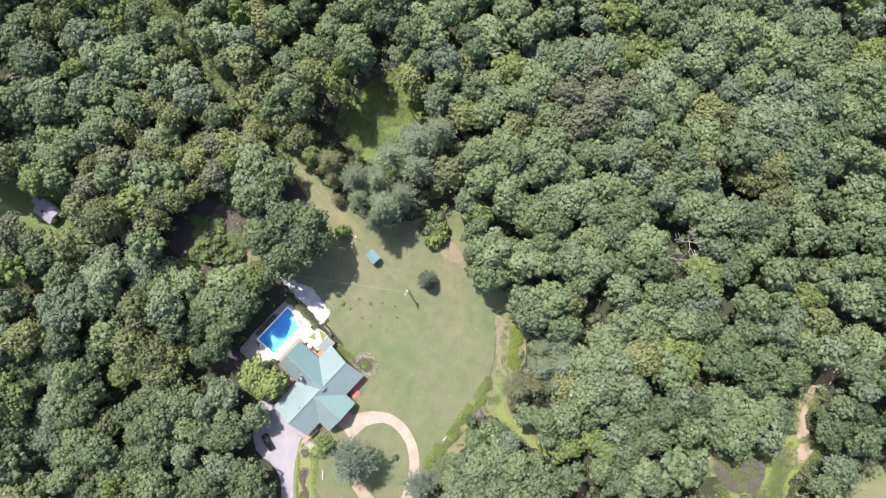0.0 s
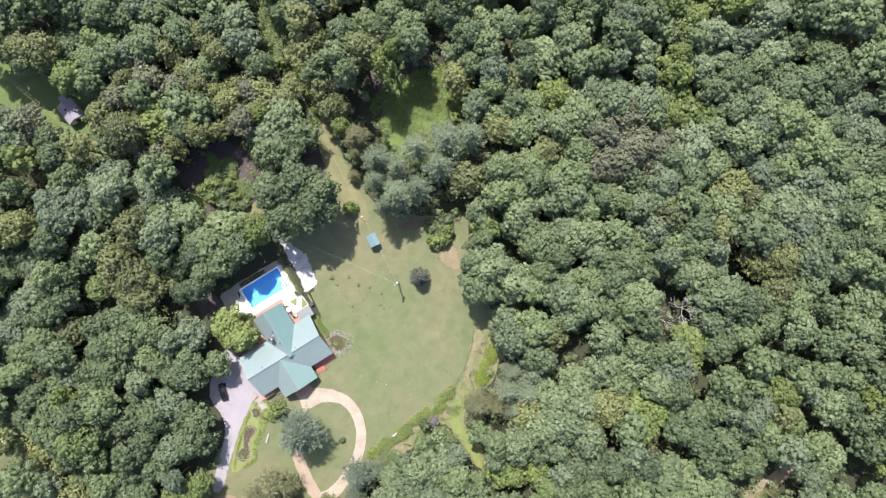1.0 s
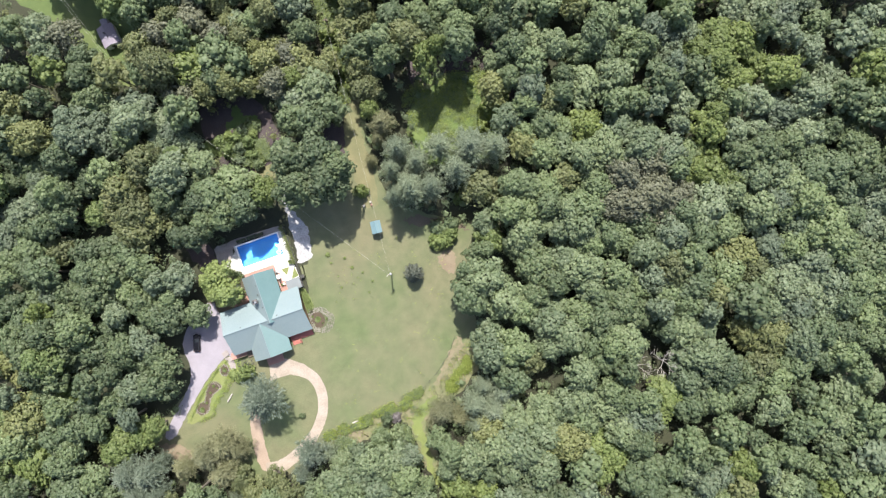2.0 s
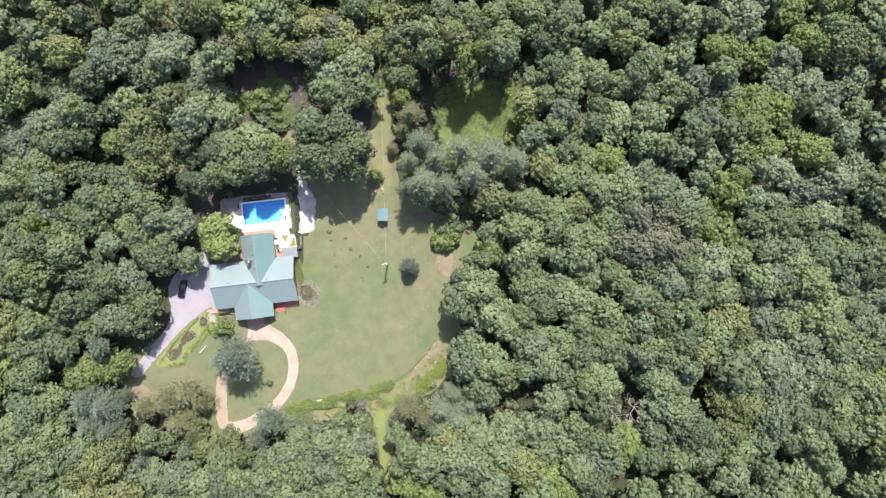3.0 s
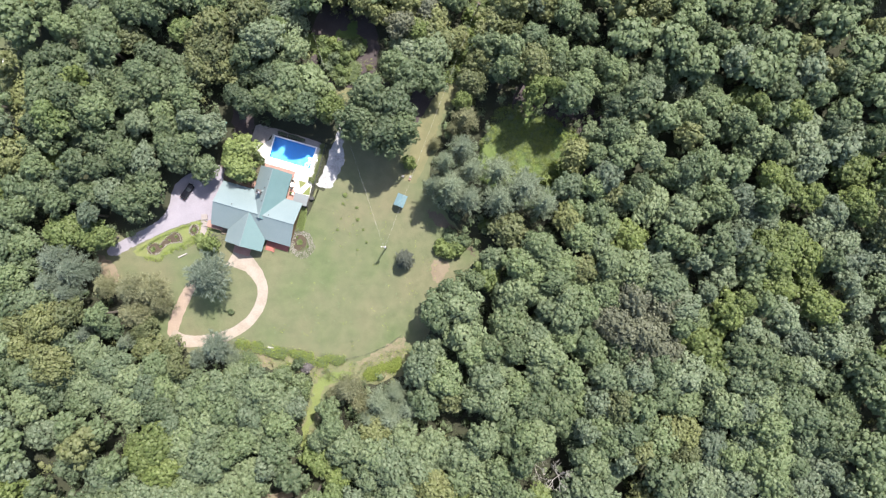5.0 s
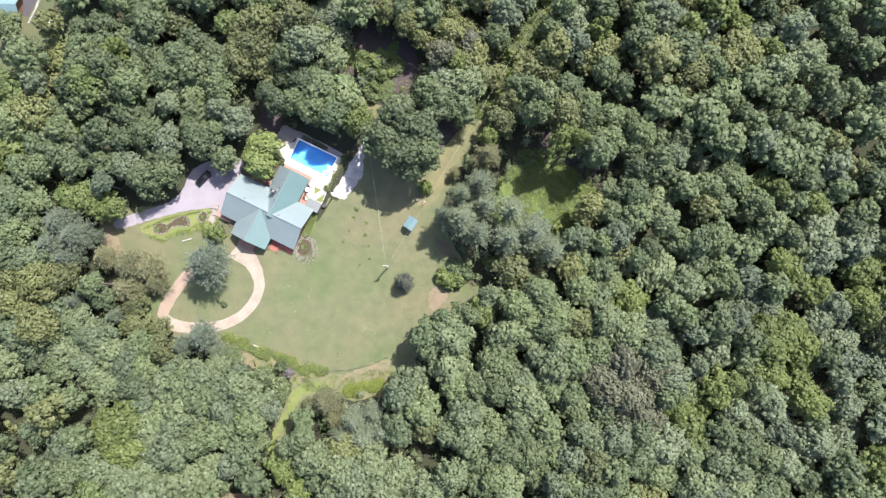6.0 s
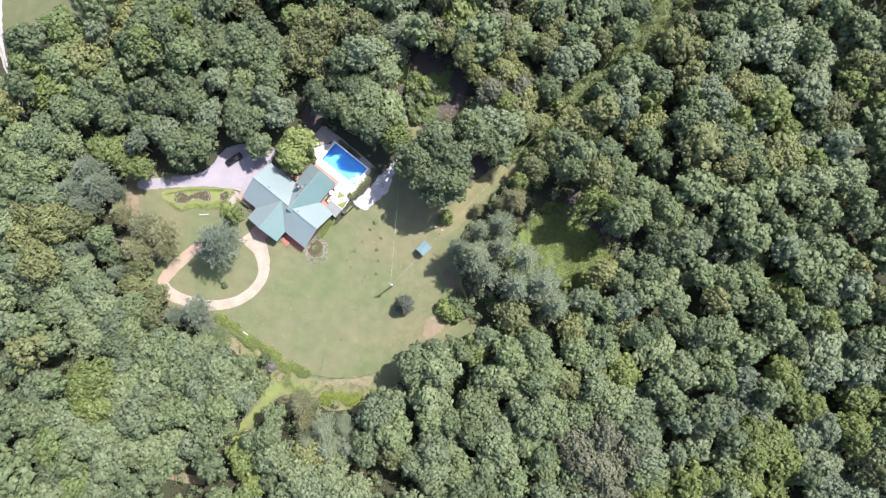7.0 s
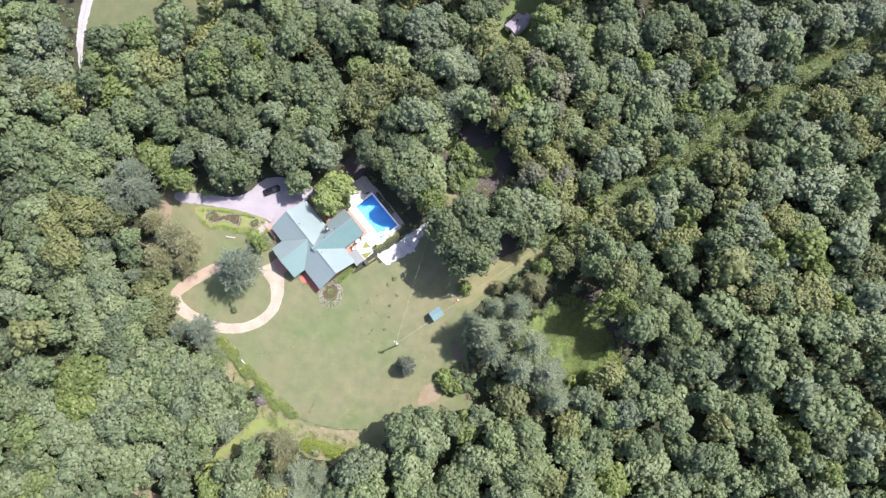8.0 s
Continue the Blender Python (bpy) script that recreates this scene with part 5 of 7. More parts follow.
plant(MAPLE, [(-1.9, 52.1, 4.1, 16.0), (-0.6, 48.2, 3.7, 11.6), (-26.5, 30.8, 4.8, 20.1), (-21.7, 29.5, 5.0, 20.1), (-27.8, 24.7, 4.6, 20.1), (-20.9, 23.2, 4.6, 21.4), (-17.5, 25.9, 3.8, 21.5)])
plant(ELM, [(-3.3, 58.1, 3.8, 13.8), (-4.7, 48.6, 3.4, 12.9), (-5.0, 43.3, 3.4, 11.7)])
plant(OAK, [(-41.5, 24.7, 3.8, 16.5)])
plant(BEECH, [(-29.1, 33.5, 2.9, 17.1)])
plant(TULIP, [(-9.8, 60.7, 2.3, 5.9), (-9.1, 55.9, 2.0, 5.3), (-9.1, 50.2, 2.0, 5.3), (-8.9, 46.0, 1.8, 4.7), (-14.9, 20.2, 1.9, 5.0)])
plant(HICKORY, [(-6.1, 37.8, 2.4, 11.3), (-36.1, 26.1, 3.5, 16.1)])
plant(CEDAR, [(-4.1, 33.7, 3.8, 13.1), (-6.2, 30.5, 2.7, 10.4), (-9.9, 26.7, 2.0, 5.3)])
plant(ELM, [(0.1, 58.4, 2.9, 12.4), (7.5, 49.0, 4.1, 20.9)])
plant(OAK, [(6.3, 56.4, 3.7, 15.2), (19.0, 44.6, 4.1, 20.0)])
plant(MAPLE, [(2.1, 45.7, 3.2, 23.0)])
plant(BEECH, [(2.1, 51.0, 3.2, 21.0)])
plant(HICKORY, [(10.2, 43.0, 3.4, 21.4), (13.5, 45.1, 2.6, 21.4), (19.4, 25.2, 2.0, 5.3)])
plant(PINE, [(7.1, 23.0, 4.3, 18.8), (14.1, 21.0, 5.3, 17.4), (19.6, 18.9, 4.0, 18.2), (9.2, 16.8, 4.6, 18.4), (0.8, 21.7, 4.0, 17.4), (-2.6, 16.1, 5.0, 18.7), (-5.4, 21.6, 3.2, 18.5), (2.2, 14.7, 3.8, 18.3), (-6.8, 15.4, 2.9, 18.3), (-2.6, 25.8, 3.8, 18.8)])
plant(TULIP, [(-58.0, -14.1, 2.2, 5.6)])
plant(LOCUST, [(-56.2, 11.6, 3.5, 9.9), (-54.8, 6.8, 3.7, 10.2), (-57.6, 8.6, 2.7, 8.2)])
plant(BEECH, [(6.9, -10.1, 4.8, 17.2)])
plant(MAPLE, [(8.4, -4.0, 2.9, 13.6)])
plant(OAK, [(2.9, -13.5, 4.6, 16.1)])
plant(OAK, [(4.3, -7.4, 2.9, 14.8)])
plant(TULIP, [(8.0, 10.2, 1.8, 4.7), (-0.7, 2.1, 2.3, 4.2), (1.2, 1.2, 2.3, 4.6), (3.0, 2.4, 2.2, 4.4)])
plant(OAK, [(0.6, 5.0, 2.3, 3.6), (4.0, 4.6, 2.2, 4.4)])
plant(BLUEPINE, [(-91.4, -27.8, 4.6, 13.5), (-86.5, -29.2, 4.8, 13.8), (-90.8, -34.1, 4.6, 13.5), (-86.0, -34.9, 3.8, 12.9), (-84.2, -28.2, 2.7, 9.3), (-79.7, -43.7, 3.5, 10.3), (-71.5, -44.3, 2.3, 5.9), (-53.3, -20.5, 6.1, 18.4)])
plant(CEDAR, [(-78.0, -30.8, 3.5, 11.6), (-71.2, -29.9, 4.4, 13.6), (-67.3, -28.7, 4.7, 11.4), (-64.6, -31.6, 3.2, 9.6), (-69.5, -35.0, 4.3, 11.6)])
plant(ELM, [(-64.2, -43.0, 3.5, 7.9), (-58.4, -41.5, 2.7, 8.3), (-67.1, -38.8, 2.9, 7.7)])
plant(BLUEPINE, [(-47.4, -37.4, 4.3, 13.3), (-51.3, -42.1, 2.9, 11.2)])
plant(PINE, [(-44.1, -39.8, 2.7, 7.1), (-25.3, -44.1, 2.0, 5.3), (-4.8, -39.1, 3.8, 13.0), (-1.3, -42.1, 4.4, 11.7), (-6.2, -44.4, 3.5, 10.1), (-1.7, -35.7, 2.9, 11.8)])
plant(OAK, [(-30.4, -41.1, 2.7, 6.5)])
plant(BEECH, [(-41.8, -43.2, 2.9, 6.7), (-36.1, -42.4, 2.7, 7.0), (-26.2, -41.2, 2.3, 5.9)])
plant(MAPLE, [(-27.8, -37.2, 1.6, 4.4)])
plant(CEDAR, [(-13.2, -38.0, 4.0, 13.0), (-9.7, -41.5, 3.2, 10.5), (-16.6, -42.1, 2.3, 5.9)])
plant(PINE, [(2.3, -38.6, 4.1, 11.5), (3.7, -42.4, 2.9, 9.3)])
plant(ASH, [(-75.1, 81.3, 3.9, 15.2), (-67.5, 96.2, 3.3, 19.5)])
plant(ELM, [(-59.0, 90.0, 5.1, 19.5)])
plant(OAK, [(67.9, -70.0, 4.1, 15.5), (64.6, -76.6, 3.8, 12.8), (68.8, -81.1, 3.5, 13.2), (64.6, -84.7, 3.2, 13.9)])
plant(ASH, [(110.6, -37.3, 4.1, 15.0), (45.9, -74.9, 4.1, 13.6)])
plant(BEECH, [(88.2, -65.3, 3.2, 13.4), (81.4, -66.1, 5.0, 13.3), (77.0, -71.6, 4.4, 14.4), (63.2, -63.1, 4.1, 15.6), (74.5, -77.0, 3.5, 12.6), (60.0, -83.7, 4.1, 14.9)])
plant(HICKORY, [(51.9, -74.1, 3.8, 15.2)])
plant(OAK, [(41.4, 71.8, 4.3, 16.1)])
plant(ELM, [(43.0, 100.5, 5.2, 14.4), (32.0, 73.4, 4.9, 16.0), (40.7, 81.8, 5.9, 16.6)])
plant(ASH, [(43.7, 90.3, 3.3, 13.6)])
plant(HICKORY, [(38.3, 90.6, 3.6, 12.3)])
plant(BEECH, [(33.9, 80.7, 4.9, 13.0), (50.3, 98.7, 3.6, 11.6), (55.3, 89.0, 4.9, 15.5), (49.9, 82.2, 4.6, 16.6)])
plant(OAK, [(-127.2, 9.8, 3.3, 12.0)])
plant(OAK, [(12.9, 55.8, 3.1, 13.7), (18.8, 54.5, 3.7, 15.1), (20.5, 48.8, 3.7, 16.0), (27.4, 54.3, 3.4, 15.7), (27.8, 50.5, 3.1, 12.8), (41.6, 58.5, 3.1, 10.7), (48.0, 50.3, 3.7, 13.6), (53.5, 53.9, 3.7, 13.7), (53.1, 48.0, 3.7, 11.6), (60.5, 51.8, 3.5, 14.8), (60.7, 49.9, 3.5, 11.2), (65.4, 45.3, 3.5, 11.1), (105.1, 21.8, 3.5, 12.0), (74.0, 15.3, 3.5, 13.1), (54.7, 38.7, 4.0, 16.0), (51.1, 36.0, 3.7, 16.0), (48.2, 34.8, 4.0, 12.5), (53.8, 32.0, 3.7, 12.4), (59.1, 33.7, 3.4, 13.3), (39.5, 26.1, 3.1, 14.8), (32.0, 40.6, 3.8, 15.7), (29.5, 33.6, 3.2, 13.9), (30.2, 26.0, 3.1, 15.5), (27.9, 20.0, 3.1, 11.9)])
plant(OAK, [(33.4, 20.9, 3.7, 12.2), (37.4, 18.2, 3.5, 10.7), (35.5, 13.5, 4.4, 11.0), (30.5, 13.4, 3.5, 13.4), (23.9, 6.9, 4.4, 14.2), (21.1, 8.7, 3.5, 15.2), (29.6, 5.1, 3.7, 13.0), (18.2, 3.2, 4.0, 15.9), (22.2, 1.4, 3.5, 13.2), (27.5, 1.4, 3.5, 15.2), (34.5, 1.4, 4.0, 11.2), (40.4, 1.4, 3.5, 14.6), (64.5, 2.3, 3.5, 10.9), (36.4, -2.7, 4.0, 16.3), (34.1, -11.1, 3.5, 13.7), (41.1, -12.2, 4.6, 10.8), (38.8, -10.2, 3.5, 13.5), (48.4, -10.2, 3.5, 11.7), (58.8, -11.9, 4.4, 14.5), (66.7, -17.6, 4.6, 12.8), (60.6, -17.5, 4.4, 14.5), (90.7, -11.9, 4.9, 15.0), (87.3, -18.2, 4.4, 16.5), (94.6, -13.6, 4.9, 16.6)])
plant(OAK, [(81.4, -19.4, 3.1, 13.2), (8.2, -29.1, 4.4, 16.3), (5.5, -35.8, 4.0, 14.6), (13.8, -21.1, 3.7, 14.6), (26.7, -26.7, 3.5, 14.2), (25.9, -34.2, 4.0, 13.0), (32.3, -24.0, 3.1, 13.7), (37.6, -20.2, 4.0, 15.1), (42.2, -25.3, 3.5, 10.4), (49.3, -28.8, 4.4, 12.0), (55.1, -29.4, 4.4, 14.8), (52.5, -33.2, 3.5, 14.0), (60.0, -26.2, 3.5, 10.5), (63.7, -28.6, 4.4, 13.5), (62.6, -31.8, 3.7, 11.1), (81.3, -27.7, 4.0, 13.2), (86.6, -26.7, 3.5, 13.9), (90.9, -25.7, 5.1, 14.6), (96.7, -25.1, 4.4, 12.1), (91.2, -31.0, 4.4, 16.1), (91.6, -35.7, 3.5, 15.2), (87.5, -44.6, 4.0, 16.2), (92.3, -41.1, 4.4, 15.6), (97.1, -44.4, 4.4, 13.2)])
plant(OAK, [(100.6, -47.5, 4.4, 15.5), (98.8, -51.3, 4.4, 11.5), (91.2, -49.7, 4.0, 14.0), (80.2, -49.2, 4.0, 16.2), (71.8, -55.2, 4.0, 14.1), (78.8, -55.6, 4.4, 12.8), (83.1, -55.7, 4.0, 15.8), (90.9, -56.2, 4.0, 10.4), (96.2, -57.0, 4.0, 11.1), (100.5, -55.3, 4.0, 13.8), (105.0, -57.1, 3.5, 13.9), (46.3, -37.5, 3.4, 12.7), (31.9, -35.5, 4.0, 16.2), (30.5, -39.2, 2.9, 13.5), (27.9, -39.1, 3.5, 11.8), (27.6, -47.0, 3.5, 13.9), (30.5, -50.9, 4.0, 13.1), (18.6, -52.0, 4.0, 12.2), (34.7, -51.6, 3.5, 15.8), (44.6, -57.6, 4.0, 12.0), (51.6, -57.1, 4.0, 14.1), (66.2, -57.0, 4.4, 14.3), (-106.0, -2.8, 3.1, 10.9), (-101.2, -7.3, 3.6, 15.0)])
plant(OAK, [(-105.4, -13.0, 4.0, 12.2), (-99.2, -12.9, 3.5, 13.4), (-94.8, -13.9, 3.5, 13.0), (-102.5, -17.6, 3.5, 12.4), (-105.0, -20.2, 3.5, 14.7), (-105.4, -27.0, 4.9, 12.1), (-99.8, -26.0, 4.0, 12.2), (-103.6, -31.1, 4.4, 15.6), (-100.3, -32.7, 4.4, 11.1), (-102.7, -36.5, 4.4, 15.7), (-99.7, -34.9, 3.5, 14.4), (-102.9, -41.5, 4.9, 13.5), (-97.9, -39.9, 4.4, 12.4), (-76.5, -37.6, 2.9, 14.9), (-74.5, -40.4, 2.9, 10.1), (-76.6, -60.2, 4.0, 9.6), (-60.2, -46.7, 3.7, 10.9), (-56.6, -50.6, 4.0, 10.6), (-40.9, -50.7, 4.4, 14.0), (-45.5, -49.7, 4.0, 14.2), (-27.0, -50.5, 3.7, 14.7), (-26.1, -57.0, 4.0, 14.4), (-23.4, -54.4, 2.5, 10.3)])
plant(OAK, [(-33.5, -57.0, 4.0, 14.4), (-48.1, -58.9, 4.0, 11.0), (-16.2, -44.8, 2.8, 11.4), (-14.1, -48.5, 3.2, 15.5), (-6.9, -56.2, 4.0, 10.6), (-100.5, 55.9, 4.4, 14.0), (-105.2, 52.8, 4.0, 12.2), (-81.0, 54.5, 3.1, 10.8), (-63.5, 49.8, 3.1, 15.6), (-84.1, 42.8, 3.6, 18.2), (-71.5, 43.4, 4.0, 15.5), (-90.0, 35.9, 3.1, 14.2), (-48.0, 29.8, 5.3, 15.1), (-42.8, 30.8, 5.0, 14.0), (-102.7, 32.1, 4.0, 8.6), (-96.6, 32.2, 4.0, 11.1)])
plant(OAK, [(-104.2, 27.3, 3.6, 16.1), (-93.1, 25.5, 4.0, 16.0), (-99.7, 21.8, 4.0, 8.9), (-101.9, 16.3, 4.0, 13.3), (-73.7, 23.3, 3.6, 12.8), (-71.4, 18.9, 3.4, 13.9), (-76.5, 14.6, 3.6, 11.2), (-89.7, 9.6, 4.0, 18.5), (-92.6, 8.7, 3.1, 13.4), (-68.1, 8.9, 2.9, 11.8), (-63.3, 4.2, 3.3, 9.8), (-24.2, 41.2, 3.7, 14.9), (-20.5, 38.8, 4.2, 15.7), (-15.2, 41.3, 3.8, 12.4), (30.2, -68.2, 4.5, 14.3), (35.3, -68.6, 3.6, 14.8)])
plant(OAK, [(25.5, -69.1, 3.6, 13.9), (28.8, -73.7, 3.9, 13.2), (33.1, -77.9, 3.9, 15.1), (43.5, -80.3, 3.6, 14.6), (41.6, -83.1, 3.2, 14.5), (32.9, -84.0, 2.9, 12.9), (53.1, -91.0, 4.0, 11.3), (15.4, -79.4, 6.9, 12.4), (23.0, -84.8, 6.3, 11.3), (16.0, -85.1, 5.0, 14.8), (25.3, -89.3, 4.3, 11.1), (21.0, -109.2, 3.6, 14.5), (-13.6, -66.0, 2.6, 15.6), (-9.0, 83.8, 3.4, 15.4), (0.6, 80.2, 4.2, 12.4), (13.0, 64.6, 3.5, 15.2), (-53.1, 88.8, 4.1, 9.8), (-47.9, 81.5, 4.0, 14.6), (-52.1, 93.1, 3.1, 8.6), (-26.6, 67.1, 3.1, 13.0)])
plant(OAK, [(-55.5, 65.5, 3.7, 12.8), (-49.5, 84.9, 4.4, 10.9), (-44.3, 81.8, 3.9, 14.1), (-43.7, 97.0, 4.4, 15.5), (9.9, 105.5, 4.2, 13.4), (28.7, 96.0, 4.6, 11.5), (-141.4, -22.7, 4.5, 15.0), (-144.9, -26.6, 4.4, 14.6), (-109.8, 16.9, 4.4, 11.9), (-113.6, -11.2, 4.3, 15.7), (-116.3, -43.0, 5.2, 13.5), (-111.0, -40.1, 4.7, 14.5), (-113.0, -47.6, 5.1, 14.9), (-109.1, -32.0, 5.2, 12.5)])
plant(MAPLE, [(13.8, 51.5, 3.1, 14.4), (23.9, 56.0, 3.1, 14.4), (30.1, 46.1, 3.1, 15.7), (36.9, 57.6, 3.1, 13.9), (50.3, 55.4, 3.5, 11.7), (51.6, 59.6, 3.1, 10.1), (82.4, 56.3, 3.1, 15.2), (92.1, 55.6, 3.5, 16.0), (65.7, 30.5, 3.0, 10.0), (41.4, 29.9, 2.7, 14.3), (75.6, -2.7, 3.5, 16.1), (81.1, -3.6, 4.0, 16.2), (87.4, -3.7, 4.0, 14.2), (99.3, -3.7, 4.0, 12.5), (105.6, -5.6, 4.0, 11.0), (89.3, -7.4, 3.5, 11.9), (93.7, -8.4, 3.5, 12.4), (103.4, -12.8, 4.4, 15.4), (100.0, -17.4, 3.5, 14.9), (104.8, -18.4, 3.5, 14.4), (103.0, -9.2, 3.5, 14.2), (17.7, -5.6, 3.7, 12.0), (20.3, -12.0, 4.9, 13.8), (22.9, -17.4, 3.5, 14.8)])
plant(MAPLE, [(17.5, -18.4, 3.5, 14.4), (36.8, -27.6, 4.4, 14.5), (31.2, -29.3, 4.4, 15.0), (40.1, -31.7, 4.0, 11.4), (97.9, -36.9, 5.1, 13.5), (103.8, -39.3, 3.5, 10.9), (85.7, -51.6, 4.0, 13.8), (54.5, -50.9, 4.6, 16.7), (61.3, -53.8, 4.4, 12.4), (57.3, -58.2, 4.0, 13.3), (-90.7, -3.7, 3.6, 17.9), (-87.4, -2.8, 3.6, 13.7), (-77.9, -9.2, 4.2, 13.5), (-74.0, -5.6, 3.4, 12.4), (-75.9, -1.9, 3.3, 11.4), (-81.0, -2.8, 3.1, 9.2), (-88.0, -10.1, 3.5, 13.7), (-102.0, -47.1, 4.0, 13.3), (-104.5, -51.6, 4.4, 14.0), (-82.6, -59.8, 4.0, 11.1), (-96.7, -57.4, 4.4, 12.9), (-103.1, -57.9, 4.4, 11.1), (-56.2, -55.8, 4.4, 11.8), (-96.6, 58.4, 3.5, 12.8)])
plant(MAPLE, [(-96.3, 50.2, 3.1, 9.9), (-104.1, 44.9, 4.0, 12.8), (-92.6, 54.9, 3.1, 11.6), (-62.2, 38.8, 3.6, 9.0), (-59.7, 33.8, 3.6, 14.6), (-53.3, 33.3, 3.5, 11.4), (-55.9, 22.3, 3.2, 14.6), (-60.6, 23.6, 2.8, 11.1), (-58.6, 29.5, 2.8, 10.1), (-91.3, 19.7, 3.1, 12.3), (-103.2, 7.8, 4.0, 16.9), (-103.4, 3.2, 3.1, 16.1), (-83.8, 27.6, 3.6, 10.5), (-78.9, 26.6, 4.0, 7.9), (-84.9, 15.9, 4.4, 14.3), (-80.6, 14.3, 4.0, 9.9), (-92.0, 14.5, 3.6, 12.5), (-84.4, 6.9, 4.0, 9.8), (-87.7, 3.2, 4.0, 14.0), (-81.9, 1.4, 3.6, 14.8), (-69.6, 5.1, 4.0, 13.3), (-72.4, 7.0, 3.3, 12.2)])
plant(MAPLE, [(-38.9, 56.4, 3.7, 14.8), (29.8, -60.7, 3.2, 15.5), (36.7, -84.7, 3.2, 15.1), (39.0, -77.9, 3.3, 11.7), (13.6, -73.1, 4.6, 13.8), (2.5, -65.8, 5.6, 11.7), (1.3, -71.2, 4.6, 12.8), (-5.2, -67.3, 4.5, 15.3), (7.5, -68.0, 3.9, 15.7), (34.6, -103.1, 5.1, 11.1), (40.2, -103.3, 3.6, 13.9), (36.1, -108.6, 4.2, 14.6), (-18.7, 94.3, 4.1, 11.3), (-10.1, 90.9, 3.4, 13.9), (-14.9, 86.7, 3.6, 13.4), (-69.7, 62.1, 4.4, 12.6), (-69.5, 67.8, 3.6, 14.6), (-47.5, 95.6, 3.9, 13.6), (-41.5, 90.9, 3.9, 15.9), (-34.8, 101.1, 4.4, 15.4), (-27.4, 118.8, 3.9, 15.5), (-13.5, 106.2, 3.8, 13.8), (-20.8, 109.8, 3.8, 15.4)])
plant(MAPLE, [(-20.1, 130.1, 4.4, 12.4), (-5.0, 118.8, 3.3, 15.8), (-13.7, 138.3, 4.5, 11.9), (-5.8, 138.0, 3.4, 11.2), (5.2, 132.0, 3.8, 12.0), (14.0, 119.4, 4.2, 15.2), (19.5, 116.5, 4.2, 15.3), (15.3, 92.4, 3.7, 15.2), (27.8, 114.7, 4.2, 13.4), (29.5, 103.1, 3.7, 11.8), (-60.4, -80.2, 4.3, 15.9), (-49.0, -88.2, 4.3, 12.8)])
plant(BEECH, [(32.3, 56.2, 3.7, 10.5), (66.0, 48.1, 3.4, 14.9), (74.9, 47.3, 4.2, 10.6), (53.6, 25.6, 4.2, 15.2), (46.6, 26.5, 5.1, 11.7), (38.3, 42.5, 4.6, 11.0), (41.5, 37.4, 3.5, 15.9), (27.1, 38.8, 3.1, 10.7), (24.9, 24.4, 3.8, 13.8), (50.7, 13.5, 4.9, 11.8), (45.9, 8.7, 4.4, 14.8), (53.6, 7.7, 4.6, 16.7), (56.5, 10.7, 3.4, 11.1), (39.2, 9.6, 3.5, 16.1), (39.3, 5.1, 3.5, 10.6), (12.2, 2.3, 3.2, 10.4), (19.2, -3.7, 3.5, 15.3), (24.2, -2.8, 3.5, 12.0), (28.7, -5.6, 3.7, 13.0), (32.7, -6.4, 4.2, 16.6), (32.0, -1.8, 3.5, 15.3), (77.8, -8.2, 4.2, 15.3), (82.3, -10.1, 3.5, 15.4), (10.1, -16.5, 4.9, 15.1)])
plant(BEECH, [(27.8, -13.0, 4.4, 12.4), (30.9, -16.4, 4.6, 16.4), (30.4, -21.2, 3.5, 14.1), (46.4, -17.5, 3.9, 14.4), (50.9, -18.5, 3.5, 13.0), (70.8, -11.0, 3.1, 14.4), (75.8, -16.4, 4.4, 15.6), (74.3, -18.6, 3.5, 12.3), (85.0, -13.7, 4.0, 15.7), (96.8, -18.4, 4.4, 13.8), (3.7, -24.2, 4.0, 11.7), (2.7, -28.3, 4.2, 15.8), (18.3, -25.7, 4.4, 15.0), (21.5, -23.3, 3.5, 11.2), (22.0, -30.2, 4.4, 15.3), (17.5, -31.4, 3.5, 13.7), (71.6, -34.4, 3.5, 12.1), (70.9, -38.3, 3.5, 11.3), (83.5, -24.1, 3.5, 12.5), (74.6, -50.0, 4.4, 16.5), (69.5, -40.2, 3.5, 15.6), (50.0, -38.9, 4.6, 13.0), (54.0, -40.0, 4.1, 11.8), (49.2, -44.5, 4.4, 12.4)])
plant(BEECH, [(51.9, -46.4, 4.4, 16.5), (46.3, -50.5, 4.0, 12.7), (35.1, -36.5, 4.1, 16.0), (21.9, -40.1, 4.0, 16.3), (3.7, -47.2, 4.4, 13.2), (10.2, -46.4, 4.4, 12.6), (1.8, -51.8, 4.9, 16.8), (8.3, -52.5, 5.1, 14.0), (15.8, -46.5, 4.0, 12.2), (20.3, -46.2, 4.0, 13.3), (24.2, -50.4, 4.4, 11.4), (26.8, -57.2, 4.0, 13.6), (48.5, -56.0, 4.0, 11.4), (5.5, -58.6, 4.4, 15.1), (-92.0, -38.5, 4.0, 15.1), (-98.2, -51.7, 4.4, 13.6), (-82.8, -46.8, 4.0, 10.6), (-75.7, -48.4, 4.4, 11.9), (-87.5, -55.9, 4.4, 14.9), (-81.7, -54.2, 4.4, 11.0), (-76.4, -55.4, 4.4, 10.0), (-71.1, -49.3, 4.4, 11.9), (-65.8, -51.4, 4.4, 11.0), (-70.8, -56.4, 4.4, 9.9)])
